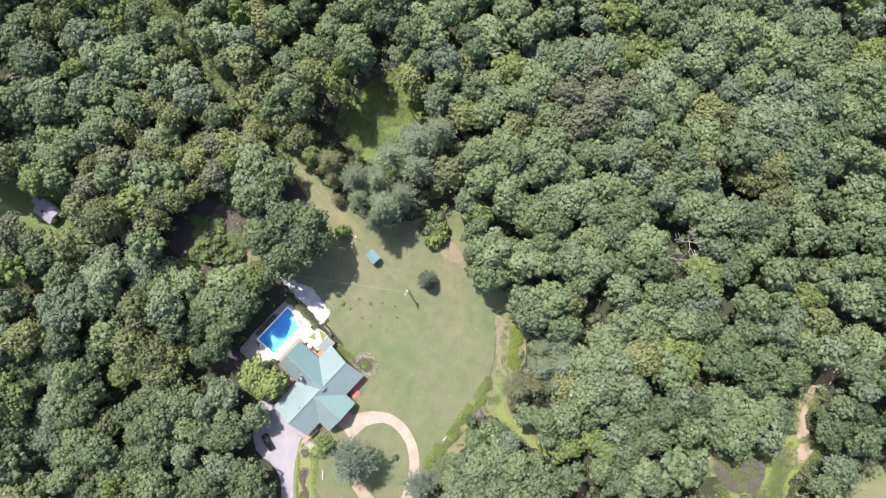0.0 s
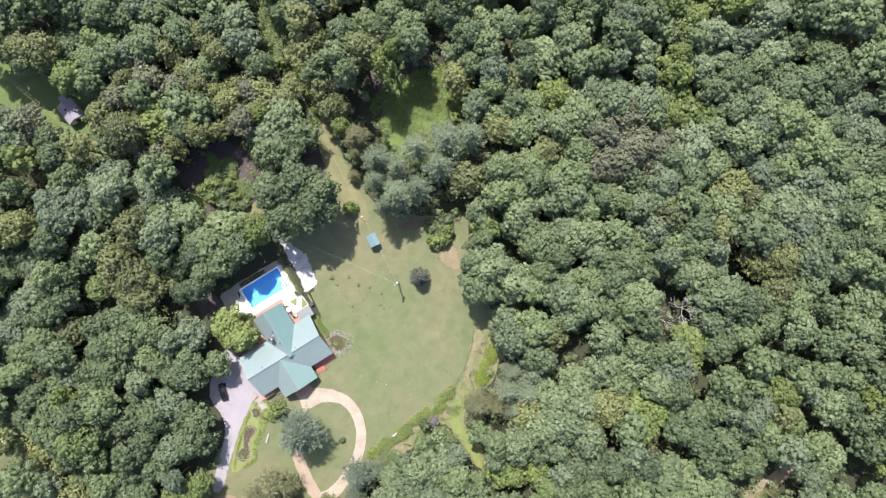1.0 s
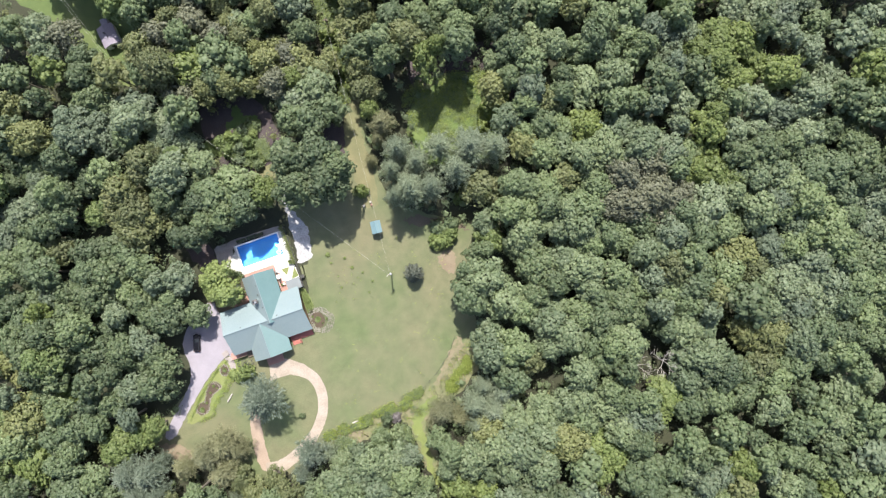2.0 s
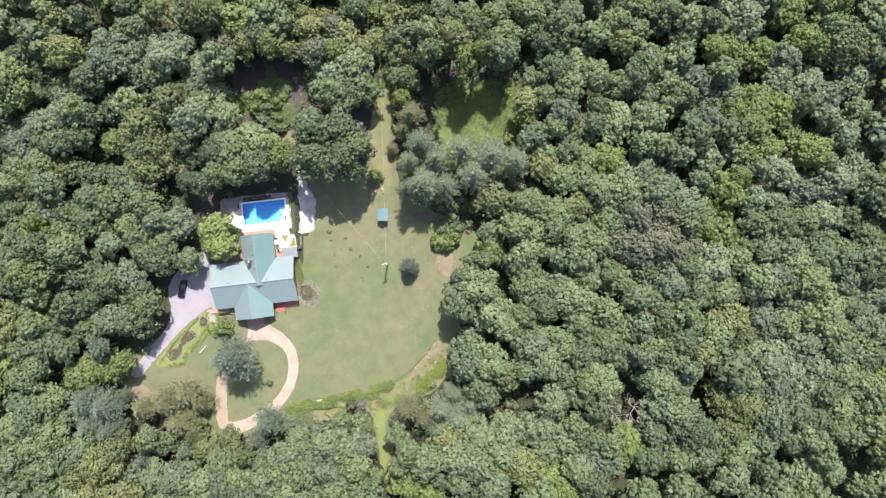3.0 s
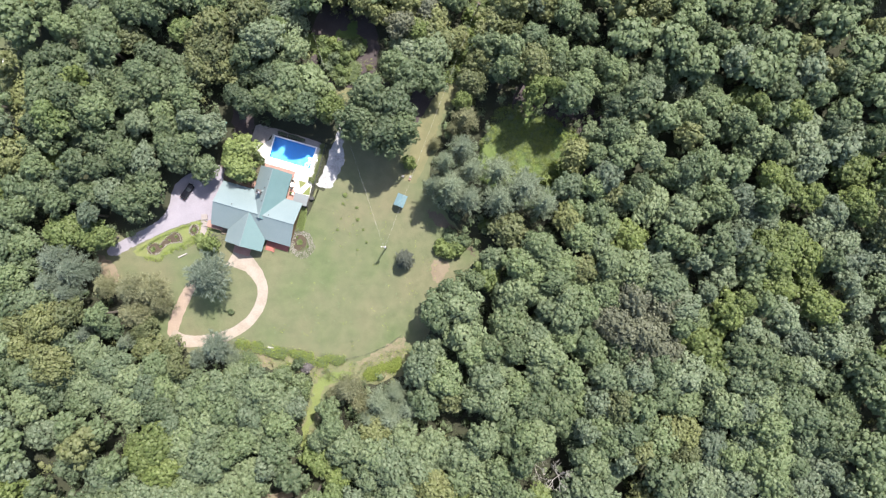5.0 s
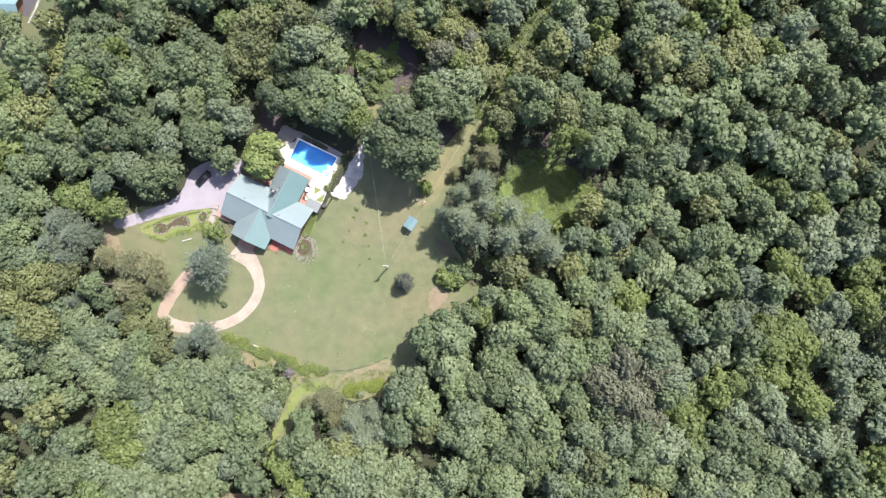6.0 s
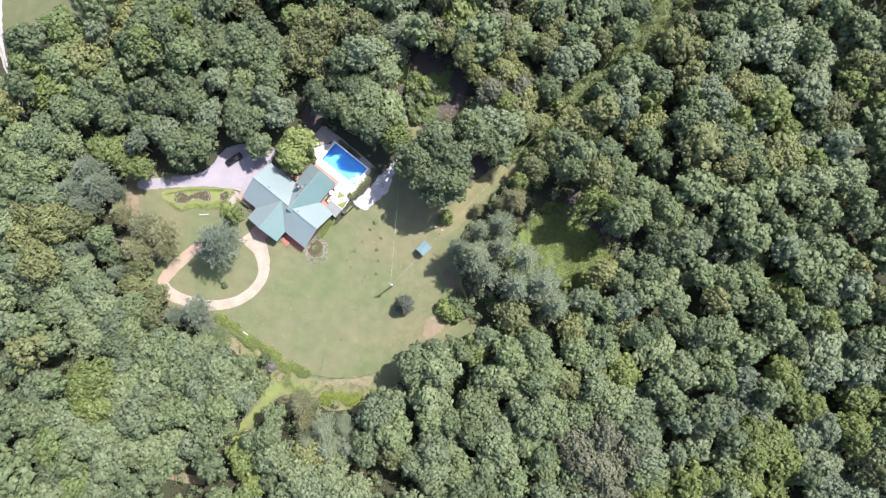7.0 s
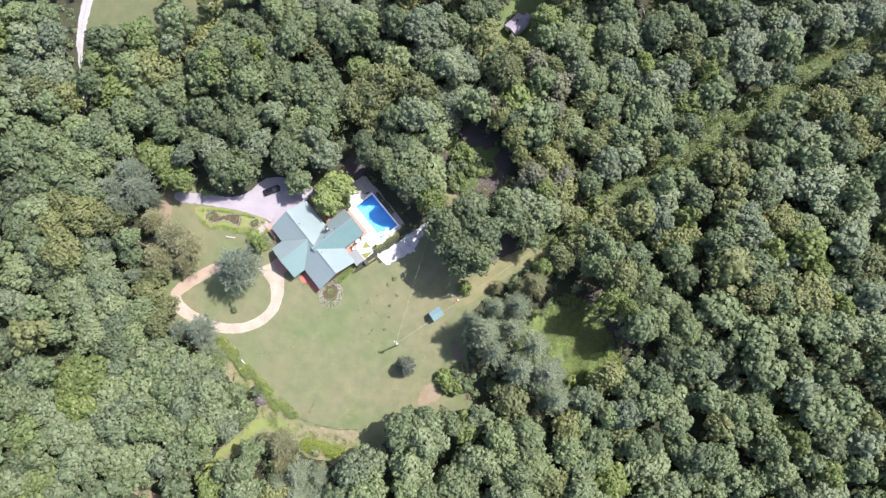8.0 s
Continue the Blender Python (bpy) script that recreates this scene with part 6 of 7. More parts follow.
plant(BEECH, [(-60.9, -52.2, 4.4, 11.7), (-62.1, -57.9, 4.4, 11.0), (-67.2, -58.3, 4.0, 9.6), (-50.4, -47.2, 3.2, 10.9), (-42.9, -46.2, 4.0, 13.5), (-49.7, -52.1, 4.0, 12.0), (-44.7, -54.4, 4.0, 13.7), (-37.6, -46.5, 4.0, 12.0), (-33.4, -44.0, 3.7, 14.9), (-34.5, -49.8, 4.4, 13.8), (-39.6, -55.9, 4.4, 11.5), (-32.0, -53.9, 4.4, 12.1), (-29.1, -46.3, 4.0, 12.7), (-52.7, -59.7, 4.0, 11.2), (-42.8, -58.9, 4.0, 14.0), (-16.6, -51.9, 2.6, 12.7), (-10.5, -51.4, 4.0, 14.8), (-7.0, -50.6, 3.5, 10.5), (-2.2, -51.0, 4.0, 16.2), (-2.2, -57.0, 3.5, 14.3), (-49.0, 38.1, 3.8, 14.7)])
plant(BEECH, [(53.8, -95.6, 3.6, 11.8), (47.9, -97.1, 3.6, 12.3), (-12.5, -71.1, 3.9, 13.2), (-6.8, -74.2, 3.5, 15.7), (-6.5, -78.7, 3.2, 15.0), (-3.3, -82.5, 3.0, 11.6), (-12.7, -76.1, 2.9, 12.6), (-87.4, -64.2, 4.6, 12.4), (-73.2, -74.7, 4.5, 11.5), (-64.7, -75.8, 4.8, 13.4), (-55.0, -76.5, 4.3, 13.7), (-48.6, -76.9, 5.2, 12.9), (-39.6, -76.4, 5.1, 15.1), (-44.4, -72.0, 5.3, 11.0), (-41.2, -64.9, 5.2, 14.8), (-49.0, -63.5, 5.3, 11.1), (-34.2, -70.1, 5.1, 13.6), (-30.7, -66.0, 4.8, 11.3), (-45.1, -91.4, 4.3, 13.4), (-38.0, -84.5, 4.3, 11.4)])
plant(ASH, [(37.0, 52.6, 3.1, 15.4), (78.1, 52.5, 5.8, 12.1), (79.4, 46.1, 4.2, 15.8), (89.2, 56.2, 4.0, 12.2), (99.6, 57.6, 4.0, 13.7), (103.9, 57.5, 3.5, 14.3), (105.7, 30.1, 4.6, 12.5), (89.0, 36.6, 4.0, 12.6), (86.8, 32.2, 3.5, 11.2), (94.1, 30.3, 4.4, 11.5), (98.1, 26.6, 4.4, 11.1), (100.5, 16.1, 3.5, 13.8), (104.0, 8.9, 4.0, 10.5), (97.3, 5.0, 4.4, 14.7), (82.9, 8.6, 4.0, 16.3), (89.8, 4.2, 4.4, 10.8), (76.1, 3.2, 3.5, 14.9), (81.7, 2.3, 3.5, 12.4), (66.3, 33.6, 4.0, 13.9), (69.4, 28.5, 3.9, 10.7), (73.7, 30.3, 3.5, 11.3), (67.1, 22.8, 3.5, 15.9), (67.3, 14.4, 3.9, 11.6), (63.9, 9.2, 2.5, 14.2)])
plant(ASH, [(32.8, 29.6, 4.0, 16.2), (59.5, 4.1, 4.1, 15.2), (93.3, -2.8, 4.0, 13.4), (54.0, -15.6, 4.0, 15.3), (63.9, -11.9, 4.9, 15.7), (80.5, -15.6, 3.5, 15.3), (46.3, -24.1, 4.0, 13.1), (76.4, -26.1, 4.2, 11.7), (77.8, -30.0, 3.1, 10.2), (101.9, -28.0, 4.9, 10.9), (104.6, -24.1, 4.0, 12.9), (104.1, -31.6, 4.0, 12.1), (85.1, -33.3, 4.9, 13.1), (79.4, -34.6, 4.9, 11.1), (75.5, -36.8, 4.0, 14.1), (82.0, -40.1, 4.9, 11.4), (87.4, -39.6, 4.9, 14.2), (77.8, -43.5, 4.9, 12.9), (83.8, -44.2, 4.0, 13.9), (31.5, -55.6, 5.1, 12.7), (-83.2, -8.4, 4.0, 12.0), (-86.0, -14.7, 2.8, 14.1), (-24.7, -46.7, 2.9, 11.1), (-102.6, 41.4, 4.0, 8.7)])
plant(ASH, [(-89.1, 48.1, 3.6, 9.6), (-75.3, 57.8, 4.0, 14.9), (-70.7, 55.7, 4.4, 11.4), (-75.2, 53.1, 4.0, 17.3), (-70.4, 51.6, 4.0, 10.1), (-64.9, 56.7, 4.0, 10.0), (-60.8, 52.7, 4.4, 18.5), (-59.7, 57.9, 4.0, 10.9), (-56.5, 50.9, 4.0, 9.3), (-53.7, 48.2, 3.7, 10.6), (-58.2, 45.2, 3.1, 11.4), (-51.0, 44.5, 2.9, 10.3), (-91.8, 42.9, 4.0, 9.7), (-96.4, 40.7, 4.4, 11.1), (-103.2, 37.9, 4.4, 9.3), (-56.0, 37.8, 4.4, 18.5), (-94.9, 19.7, 3.6, 10.7), (-80.9, 10.3, 3.1, 13.4), (-93.8, 3.3, 4.0, 7.9), (-77.4, 1.4, 3.6, 12.5), (-69.1, 14.6, 2.8, 13.4), (-64.0, 13.6, 4.2, 12.0), (38.7, -71.2, 3.2, 14.3)])
plant(ASH, [(41.6, -75.1, 3.5, 15.8), (44.9, -100.4, 3.3, 14.4), (26.8, -109.8, 3.6, 13.7), (-39.3, 95.2, 4.5, 13.7), (-22.2, 98.4, 4.4, 14.0), (-25.6, 86.7, 4.1, 11.2), (1.0, 72.5, 4.2, 13.8), (2.8, 67.6, 4.0, 14.8), (-31.6, 88.3, 4.0, 14.1), (-39.8, 79.7, 3.1, 13.5), (-13.3, 72.7, 3.8, 14.4), (-15.9, 67.4, 3.8, 15.3), (-30.1, 68.5, 3.2, 11.1), (-24.7, 92.2, 3.8, 14.2), (-17.5, 118.8, 5.8, 13.1)])
plant(ASH, [(-12.8, 129.3, 5.4, 13.6), (-23.1, 124.5, 4.4, 12.5), (-8.8, 115.3, 3.7, 14.0), (-6.5, 145.7, 5.1, 11.6), (-2.7, 150.4, 4.2, 13.8), (-8.9, 140.8, 3.9, 14.0), (6.1, 138.3, 4.2, 11.9), (8.8, 110.0, 3.3, 14.6), (12.1, 114.1, 5.7, 11.3), (22.2, 105.3, 6.6, 15.6), (14.3, 97.7, 4.6, 14.5), (34.8, 112.9, 4.7, 11.5), (35.2, 105.3, 4.6, 12.0), (15.9, 85.5, 4.1, 14.7), (21.2, 82.7, 4.1, 15.1), (-137.2, -28.4, 4.8, 15.8), (-135.5, -23.4, 4.4, 14.1), (-133.6, -33.1, 5.3, 11.5), (-127.4, -28.9, 4.8, 11.5), (-127.0, -37.7, 4.3, 12.9), (-82.6, -70.0, 4.1, 11.4)])
plant(PINE, [(44.4, 55.0, 3.7, 11), (-69.5, -42.9, 2.6, 11.0)])
plant(HICKORY, [(59.6, 57.2, 3.4, 11.8), (63.1, 56.3, 2.8, 15.4), (72.7, 58.0, 4.0, 14.1), (76.2, 39.9, 5.1, 12.3), (82.8, 39.1, 4.2, 11.9), (70.3, 40.6, 3.1, 15.9), (91.0, 48.8, 5.1, 12.2), (100.0, 49.1, 5.3, 16.7), (92.9, 40.9, 3.5, 14.4), (94.9, 37.9, 3.1, 15.8), (80.5, 26.4, 5.1, 13.0), (75.3, 24.6, 3.7, 12.2), (77.7, 20.6, 4.4, 15.6), (85.9, 23.6, 4.0, 13.3), (80.6, 15.3, 4.9, 12.8), (91.7, 13.3, 4.4, 14.9), (88.1, 18.3, 3.1, 10.3), (70.6, 5.9, 4.0, 14.9), (73.3, 8.7, 3.1, 15.1), (69.4, 1.4, 3.5, 10.3), (42.9, 17.2, 4.1, 11.5), (64.0, -1.9, 3.5, 12.6), (68.9, -4.7, 4.9, 11.8), (73.4, -8.4, 3.1, 12.3)])
plant(HICKORY, [(104.8, -45.1, 4.0, 14.3), (106.7, -50.1, 3.5, 12.4), (-13.3, 95.9, 4.5, 13.1), (-30.0, 92.9, 3.1, 15.2), (-51.8, -69.8, 4.8, 12.3), (-55.0, -63.9, 5.3, 13.3), (-56.5, -68.5, 4.4, 12.9)])
plant(ELM, [(101.0, 37.8, 5.3, 16.5), (25.0, 32.9, 3.7, 12.5), (36.2, 25.5, 3.7, 12.3), (26.9, 17.1, 3.5, 12.7), (13.9, 10.2, 4.2, 12.0), (34.3, 6.0, 3.5, 12.7), (11.1, -33.3, 3.5, 13.1), (51.4, -23.0, 4.4, 14.6), (67.8, -25.1, 4.6, 12.1), (71.0, -29.9, 4.4, 11.0), (65.7, -44.7, 4.6, 11.6), (68.9, -46.4, 4.6, 14.5), (13.7, -54.9, 4.4, 15.3), (64.4, -52.5, 3.5, 14.1), (-88.8, -42.8, 4.4, 16.1), (-96.4, -44.7, 4.4, 11.5), (-93.2, -50.1, 4.0, 12.4), (-89.1, -50.4, 3.5, 11.1), (-84.3, -39.6, 3.7, 13.8), (-83.1, -51.8, 4.4, 16.6), (-54.2, -44.2, 2.7, 14.1), (-3.2, -46.6, 4.0, 11.3), (-85.6, 57.4, 4.4, 16.4), (-60.6, 42.4, 4.0, 18.3)])
plant(ELM, [(-69.1, 38.5, 4.0, 15.6), (-72.7, 33.8, 4.4, 10.6), (-68.3, 33.0, 4.4, 13.6), (-64.6, 35.8, 3.1, 8.6), (-70.1, 27.4, 4.0, 13.9), (-65.1, 29.1, 3.6, 11.3), (-90.2, 30.1, 3.6, 9.2), (-20.0, 52.7, 4.0, 11.1), (-18.2, 55.6, 4.0, 10.9), (-27.7, 105.2, 3.1, 14.8), (-12.5, 79.1, 3.4, 13.0), (10.7, 69.3, 4.5, 12.8), (6.7, 65.7, 3.6, 12.2), (-53.2, 69.7, 3.7, 15.6), (-50.4, 62.7, 4.4, 18.5), (-22.3, 103.3, 3.4, 14.6)])
plant(ELM, [(13.1, 133.8, 4.3, 14.0), (10.0, 129.8, 4.3, 14.2), (8.5, 122.8, 4.8, 14.5), (16.4, 122.1, 3.8, 15.8), (22.2, 122.5, 4.7, 12.6), (2.6, 94.6, 4.0, 14.2), (23.6, 92.8, 4.6, 11.8), (-124.6, -33.2, 3.8, 13.3), (-117.8, -28.9, 3.7, 14.4), (-110.6, 9.8, 5.9, 11.0), (-110.6, -6.6, 5.8, 14.4)])
plant(RUSSET, [(47.4, 2.3, 4.0, 16.1), (54.2, 3.2, 4.4, 14.4), (42.5, -3.7, 4.4, 13.4), (47.9, -4.6, 5.1, 13.9), (53.1, -3.7, 5.1, 15.4), (58.2, -6.5, 4.4, 13.5), (55.7, -10.2, 4.0, 12.2)])
plant(TULIP, [(12.3, -1.9, 3.7, 8.9), (20.8, -58.6, 4.4, 8.5), (41.5, -53.7, 5.1, 9.1), (-100.2, -4.7, 3.1, 7.9), (-92.5, -21.2, 4.2, 9.7), (-86.1, -20.2, 3.4, 9.5), (-81.8, -19.2, 2.5, 10.6), (-15.4, -57.1, 4.1, 10.5), (-9.8, -60.4, 3.5, 8.8), (23.8, -63.0, 4.3, 10.3), (18.8, -65.4, 3.6, 11.3), (-113.5, -16.8, 5.6, 11.3)])
plant(YOUNG, [(-99.8, 50.6, 5.1, 18.5), (-79.3, 35.7, 2.8, 8.8), (-75.5, 36.6, 3.1, 9.0), (-55.4, 42.0, 3.7, 11.4), (-99.6, 5.0, 4.0, 18.5), (49.7, -83.2, 3.3, 12.3), (-9.0, -65.0, 3.6, 13.1), (-44.5, 87.7, 4.9, 11.8), (-56.1, 82.0, 3.7, 15.5), (-121.5, -16.9, 4.0, 14.7), (-120.4, -4.8, 4.9, 14.6), (-52.9, -82.0, 3.9, 15.7), (-43.0, -86.5, 5.0, 11.5)])
plant(ELM, [(-22.4, 67.7, 3.1, 15.0), (-22.1, 71.5, 2.9, 13.1), (-32.1, 69.1, 2.7, 11.2), (-30.0, 64.0, 3.1, 12.9), (-28.8, 67.6, 2.6, 11.4), (-42.8, 54.8, 2.8, 13.9), (-43.0, 56.5, 3.0, 11.8), (-45.0, 74.6, 2.6, 13.5), (-23.1, 74.3, 3.5, 12.6), (-14.4, 50.9, 2.9, 11.1), (-11.4, 52.8, 2.5, 9.4), (-36.0, 53.4, 2.8, 15.9), (-37.1, 57.0, 3.0, 13.9), (-32.0, 52.9, 2.8, 12.3), (-35.3, 54.9, 2.6, 10.1), (-26.3, 56.8, 3.4, 13.4), (-27.7, 60.7, 2.5, 11.6), (-22.7, 60.6, 2.7, 9.8), (-31.5, 74.9, 3.1, 13.6), (-34.1, 77.7, 2.6, 11.8)])
plant(RUSSET, [(-35.3, 67.1, 3.1, 11.9), (-43.4, 58.5, 3.0, 11.7), (-46.7, 55.1, 3.0, 12.8), (-50.2, 56.7, 3.1, 11.6), (-40.0, 71.8, 3.8, 13.9), (-38.6, 76.2, 2.6, 11.7), (-48.2, 71.0, 4.0, 15.1), (-25.1, 78.1, 2.6, 11.0), (-25.1, 50.8, 3.1, 15.4), (-20.9, 57.2, 3.1, 11.8), (-70.2, 78.8, 3.8, 13.5)])
plant(HICKORY, [(-43.4, 62.0, 5.5, 14.5), (-21.3, 50.9, 2.9, 12.7)])
plant(ASH, [(-21.9, 46.2, 4.6, 11.3)])
plant(BEECH, [(-17.0, 46.7, 5.2, 13.1), (-75.6, 76.0, 3.7, 14.0), (-38.4, 44.8, 1.6, 3.8), (-40.6, 40.4, 1.9, 4.6), (-41.6, 37.8, 2.0, 4.6)])
plant(OAK, [(-68.4, 73.0, 3.2, 12.0), (-64.0, 94.0, 3.3, 18.5), (-61.8, 88.0, 2.6, 18.5), (-37.6, 35.4, 1.6, 3.2), (-36.4, 46.6, 1.1, 2.2), (-35.2, 45.2, 1.2, 2.4)])
plant(MAPLE, [(-69.6, 100.5, 3.7, 17.5), (-75.0, 105.5, 3.8, 16.0)])
plant(YOUNG, [(-45.2, 43.8, 1.7, 3.6), (-40.6, 43.6, 1.8, 4.2), (-43.6, 41.0, 2.0, 5), (-38.0, 41.4, 1.9, 4.4), (-38.6, 37.8, 1.8, 4.2)])
plant(LOCUST, [(-42.6, 44.6, 1.5, 3.2), (-36.4, 43.2, 1.4, 2.8), (-36.0, 38.6, 1.3, 2.4)])
plant(MAPLE, [(-52.8, 24.2, 3.2, 14.9), (-94.2, -8.4, 4.0, 12.2), (-91.3, 52.4, 4.0, 8.9), (-87.6, 51.5, 3.5, 9.0), (-80.4, 50.1, 4.0, 16.4), (-94.7, 37.4, 3.6, 11.3), (-77.2, 43.9, 3.6, 11.0), (-81.8, 41.6, 3.1, 13.8), (-52.6, 29.4, 3.5, 14.6), (-97.7, 27.7, 4.0, 11.9), (-104.7, 20.8, 4.0, 13.5), (-105.4, 12.5, 4.0, 15.5), (-96.9, 11.4, 4.0, 18.5), (-78.9, 20.1, 4.0, 14.0), (-74.7, 10.8, 3.4, 12.0), (-29.8, 110.6, 4.0, 13.2), (-36.6, 87.5, 3.6, 11.7), (-15.0, 61.6, 3.1, 12.9), (-48.7, 91.6, 4.4, 8.6), (-35.7, 105.9, 4.4, 12.1)])
plant(OAK, [(-47.9, 24.8, 3.5, 15.1), (-78.4, 51.8, 3.1, 14.8), (-87.1, 41.5, 3.6, 11.4), (-84.4, 36.9, 3.1, 14.3), (-95.8, 5.1, 3.1, 12.8), (-83.7, 21.7, 3.6, 14.8), (-34.3, 110.1, 4.0, 13.3), (-25.8, 99.0, 3.6, 11.5), (-19.2, 85.2, 5.7, 15.9), (-3.0, 69.3, 3.1, 12.2), (-30.6, 84.8, 3.6, 13.0), (-35.6, 79.0, 4.4, 15.2), (-27.3, 76.8, 4.0, 15.0), (-19.1, 75.0, 3.6, 14.1)])
plant(SPRUCE, [(-9.0, -3.9, 2.4, 7.4)])
plant(MAPLE, [(-48.4, -29.5, 0.85, 1.6)])
plant(("shrub", "purple-grey shrub beside the old fence", {"small": [array_mesh("crown", *SHAPES["small"][0], [M_MOOR])]}, False), [(-25.7, -37.8, 1.6, 2.6)])
plant(LOCUST, [(-60.3, -14.5, 1.9, 2.2), (-57.4, -13.9, 1.8, 2.0), (-61.6, -13.3, 1.2, 1.4)])
plant(LOCUST, [(-28.6, 7.7, 0.6, 0.8), (-28.5, 5.4, 0.35, 0.5), (-24.8, 5.4, 0.4, 0.5), (-23.7, 2.5, 0.45, 0.6), (-21.6, 0.4, 0.35, 0.4), (-27.9, 1.5, 0.25, 0.3), (-28.0, -1.5, 0.35, 0.4), (-26.1, -5.3, 0.2, 0.3), (-21.6, -5.0, 0.3, 0.4), (-19.9, -2.5, 0.35, 0.5), (-24.7, -1.6, 0.2, 0.3)])


# how far the woods reach
WOODS_EDGE = [(134, 20), (122, 59), (103, 93), (78, 119), (50, 139), (20, 161), (-20, 168), (-49, 125), (-73, 113), (-91, 91), (-113, 74), (-127, 49), (-141, 20), (-166, -19), (-147, -53), (-114, -74), (-88, -97), (-56, -111), (-20, -98), (20, -135), (62, -121), (95, -95), (121, -60), (133, -21)]


def inside_of(outline, x, y):
    hit, pts = np.zeros(len(x), bool), np.array(outline)
    for (ax, ay), (bx, by) in zip(pts, np.roll(pts, 1, 0)):
        with np.errstate(divide="ignore", invalid="ignore"):
            hit ^= ((ay > y) != (by > y)) & (x < (bx - ax) * (y - ay) / (by - ay) + ax)
    return hit


# the woods beyond, too many to tell apart
def make_far_woods():
    rng = np.random.default_rng(12)
    shapes = [broadleaf(60 + i, 1300, 0.12, 6, 0.28, relief=0.11, fine=0.56) for i in range(5)]
    mats = [M_OAK, M_DARKLEAF, M_BLUELEAF, M_YELLOW, M_OLIVE]
    gaps = [(-66, 77, 8), (-72, 90, 9), (-78, 100, 8), (-64, 84, 6), (-138, -8, 12), (-128, 4, 8), (-126, 12, 8), (-134, 18, 9), (-124, 22, 5), (-142, 4, 12), (-146, -11, 4), (-137, -18, 3), (-131, -22, 2.4), (-125, -25, 1.8), (-8, 68, 3), (-5, 80, 3), (-4, 90, 3.4), (-4, 101, 3.6), (-3.5, 112, 3.6), (-2, 124, 3.6), (-1, 134, 3.6), (1, 144, 3.6), (3, 154, 3),
            (-22, -70, 4), (4, -86, 3), (9, -93, 5), (13, -100, 4.5), (20, -103, 4), (26, -103, 3.5), (29, -97, 3), (34, -94, 3), (40, -93, 3), (31, -120, 6), (9, -84, 2), (-40.6, 104, 4),
            (58, -41, 2.5), (40, -44, 4), (57, 24, 1.5), (-12, 55, 4), (-40, 50, 3)]
    placed = [p for p in PLANTED if p[2] > 1.5]
    known = len(placed)
    for _ in range(14000):
        x, y = rng.uniform(-190, 150), rng.uniform(-150, 190)
        if not inside_of(WOODS_EDGE, np.array([x]), np.array([y]))[0]:
            continue
        r = rng.uniform(2.8, 5.4)
        if -91 < x < 29 and -48 < y < 48:
            continue
        if any(math.hypot(x - a, y - b) < c + r * 0.85 for a, b, c in gaps):
            continue
        if any((x - a) ** 2 + (y - b) ** 2 < (0.61 * (r + q)) ** 2 for a, b, q in placed):
            continue
        placed.append((x, y, r))
    placed = placed[known:]
    PLANTED.extend(placed)
    vs, fs, ix, k = [], [], [], 0
    for x, y, r in placed:
        v, f = shapes[rng.integers(5)]
        a, h = rng.uniform(0, math.tau), (12 + 1.3 * r) * rng.uniform(0.9, 1.1)
        c, s = math.cos(a), math.sin(a)
        up = h * 0.27
        w = np.stack([(v[:, 0] * c - v[:, 1] * s) * r * 1.12 + x, (v[:, 0] * s + v[:, 1] * c) * r * 1.12 + y, v[:, 2] * up + h - up * 0.95], 1)
        vs.append(w)
        fs.append(f + k)
        ix.append(np.full(len(f), rng.choice(5, p=(0.48, 0.2, 0.14, 0.08, 0.10))))
        k += len(v)
    me = array_mesh("far_woods", np.concatenate(vs), np.concatenate(fs), mats, np.concatenate(ix))
    tagged(new("far_woods", me), "dense mixed green forest stretching away", "forest", kind="stuff")
    tb = bmesh.new()
    for x, y, r in placed[::2]:
        rod(tb, (x, y, 0), (x, y, 11), 0.28, 0.14, sides=5)
    tagged(part("far_trunks", tb, M_BARK), "dark trunks under the forest canopy", "trunks", kind="stuff")


make_far_woods()


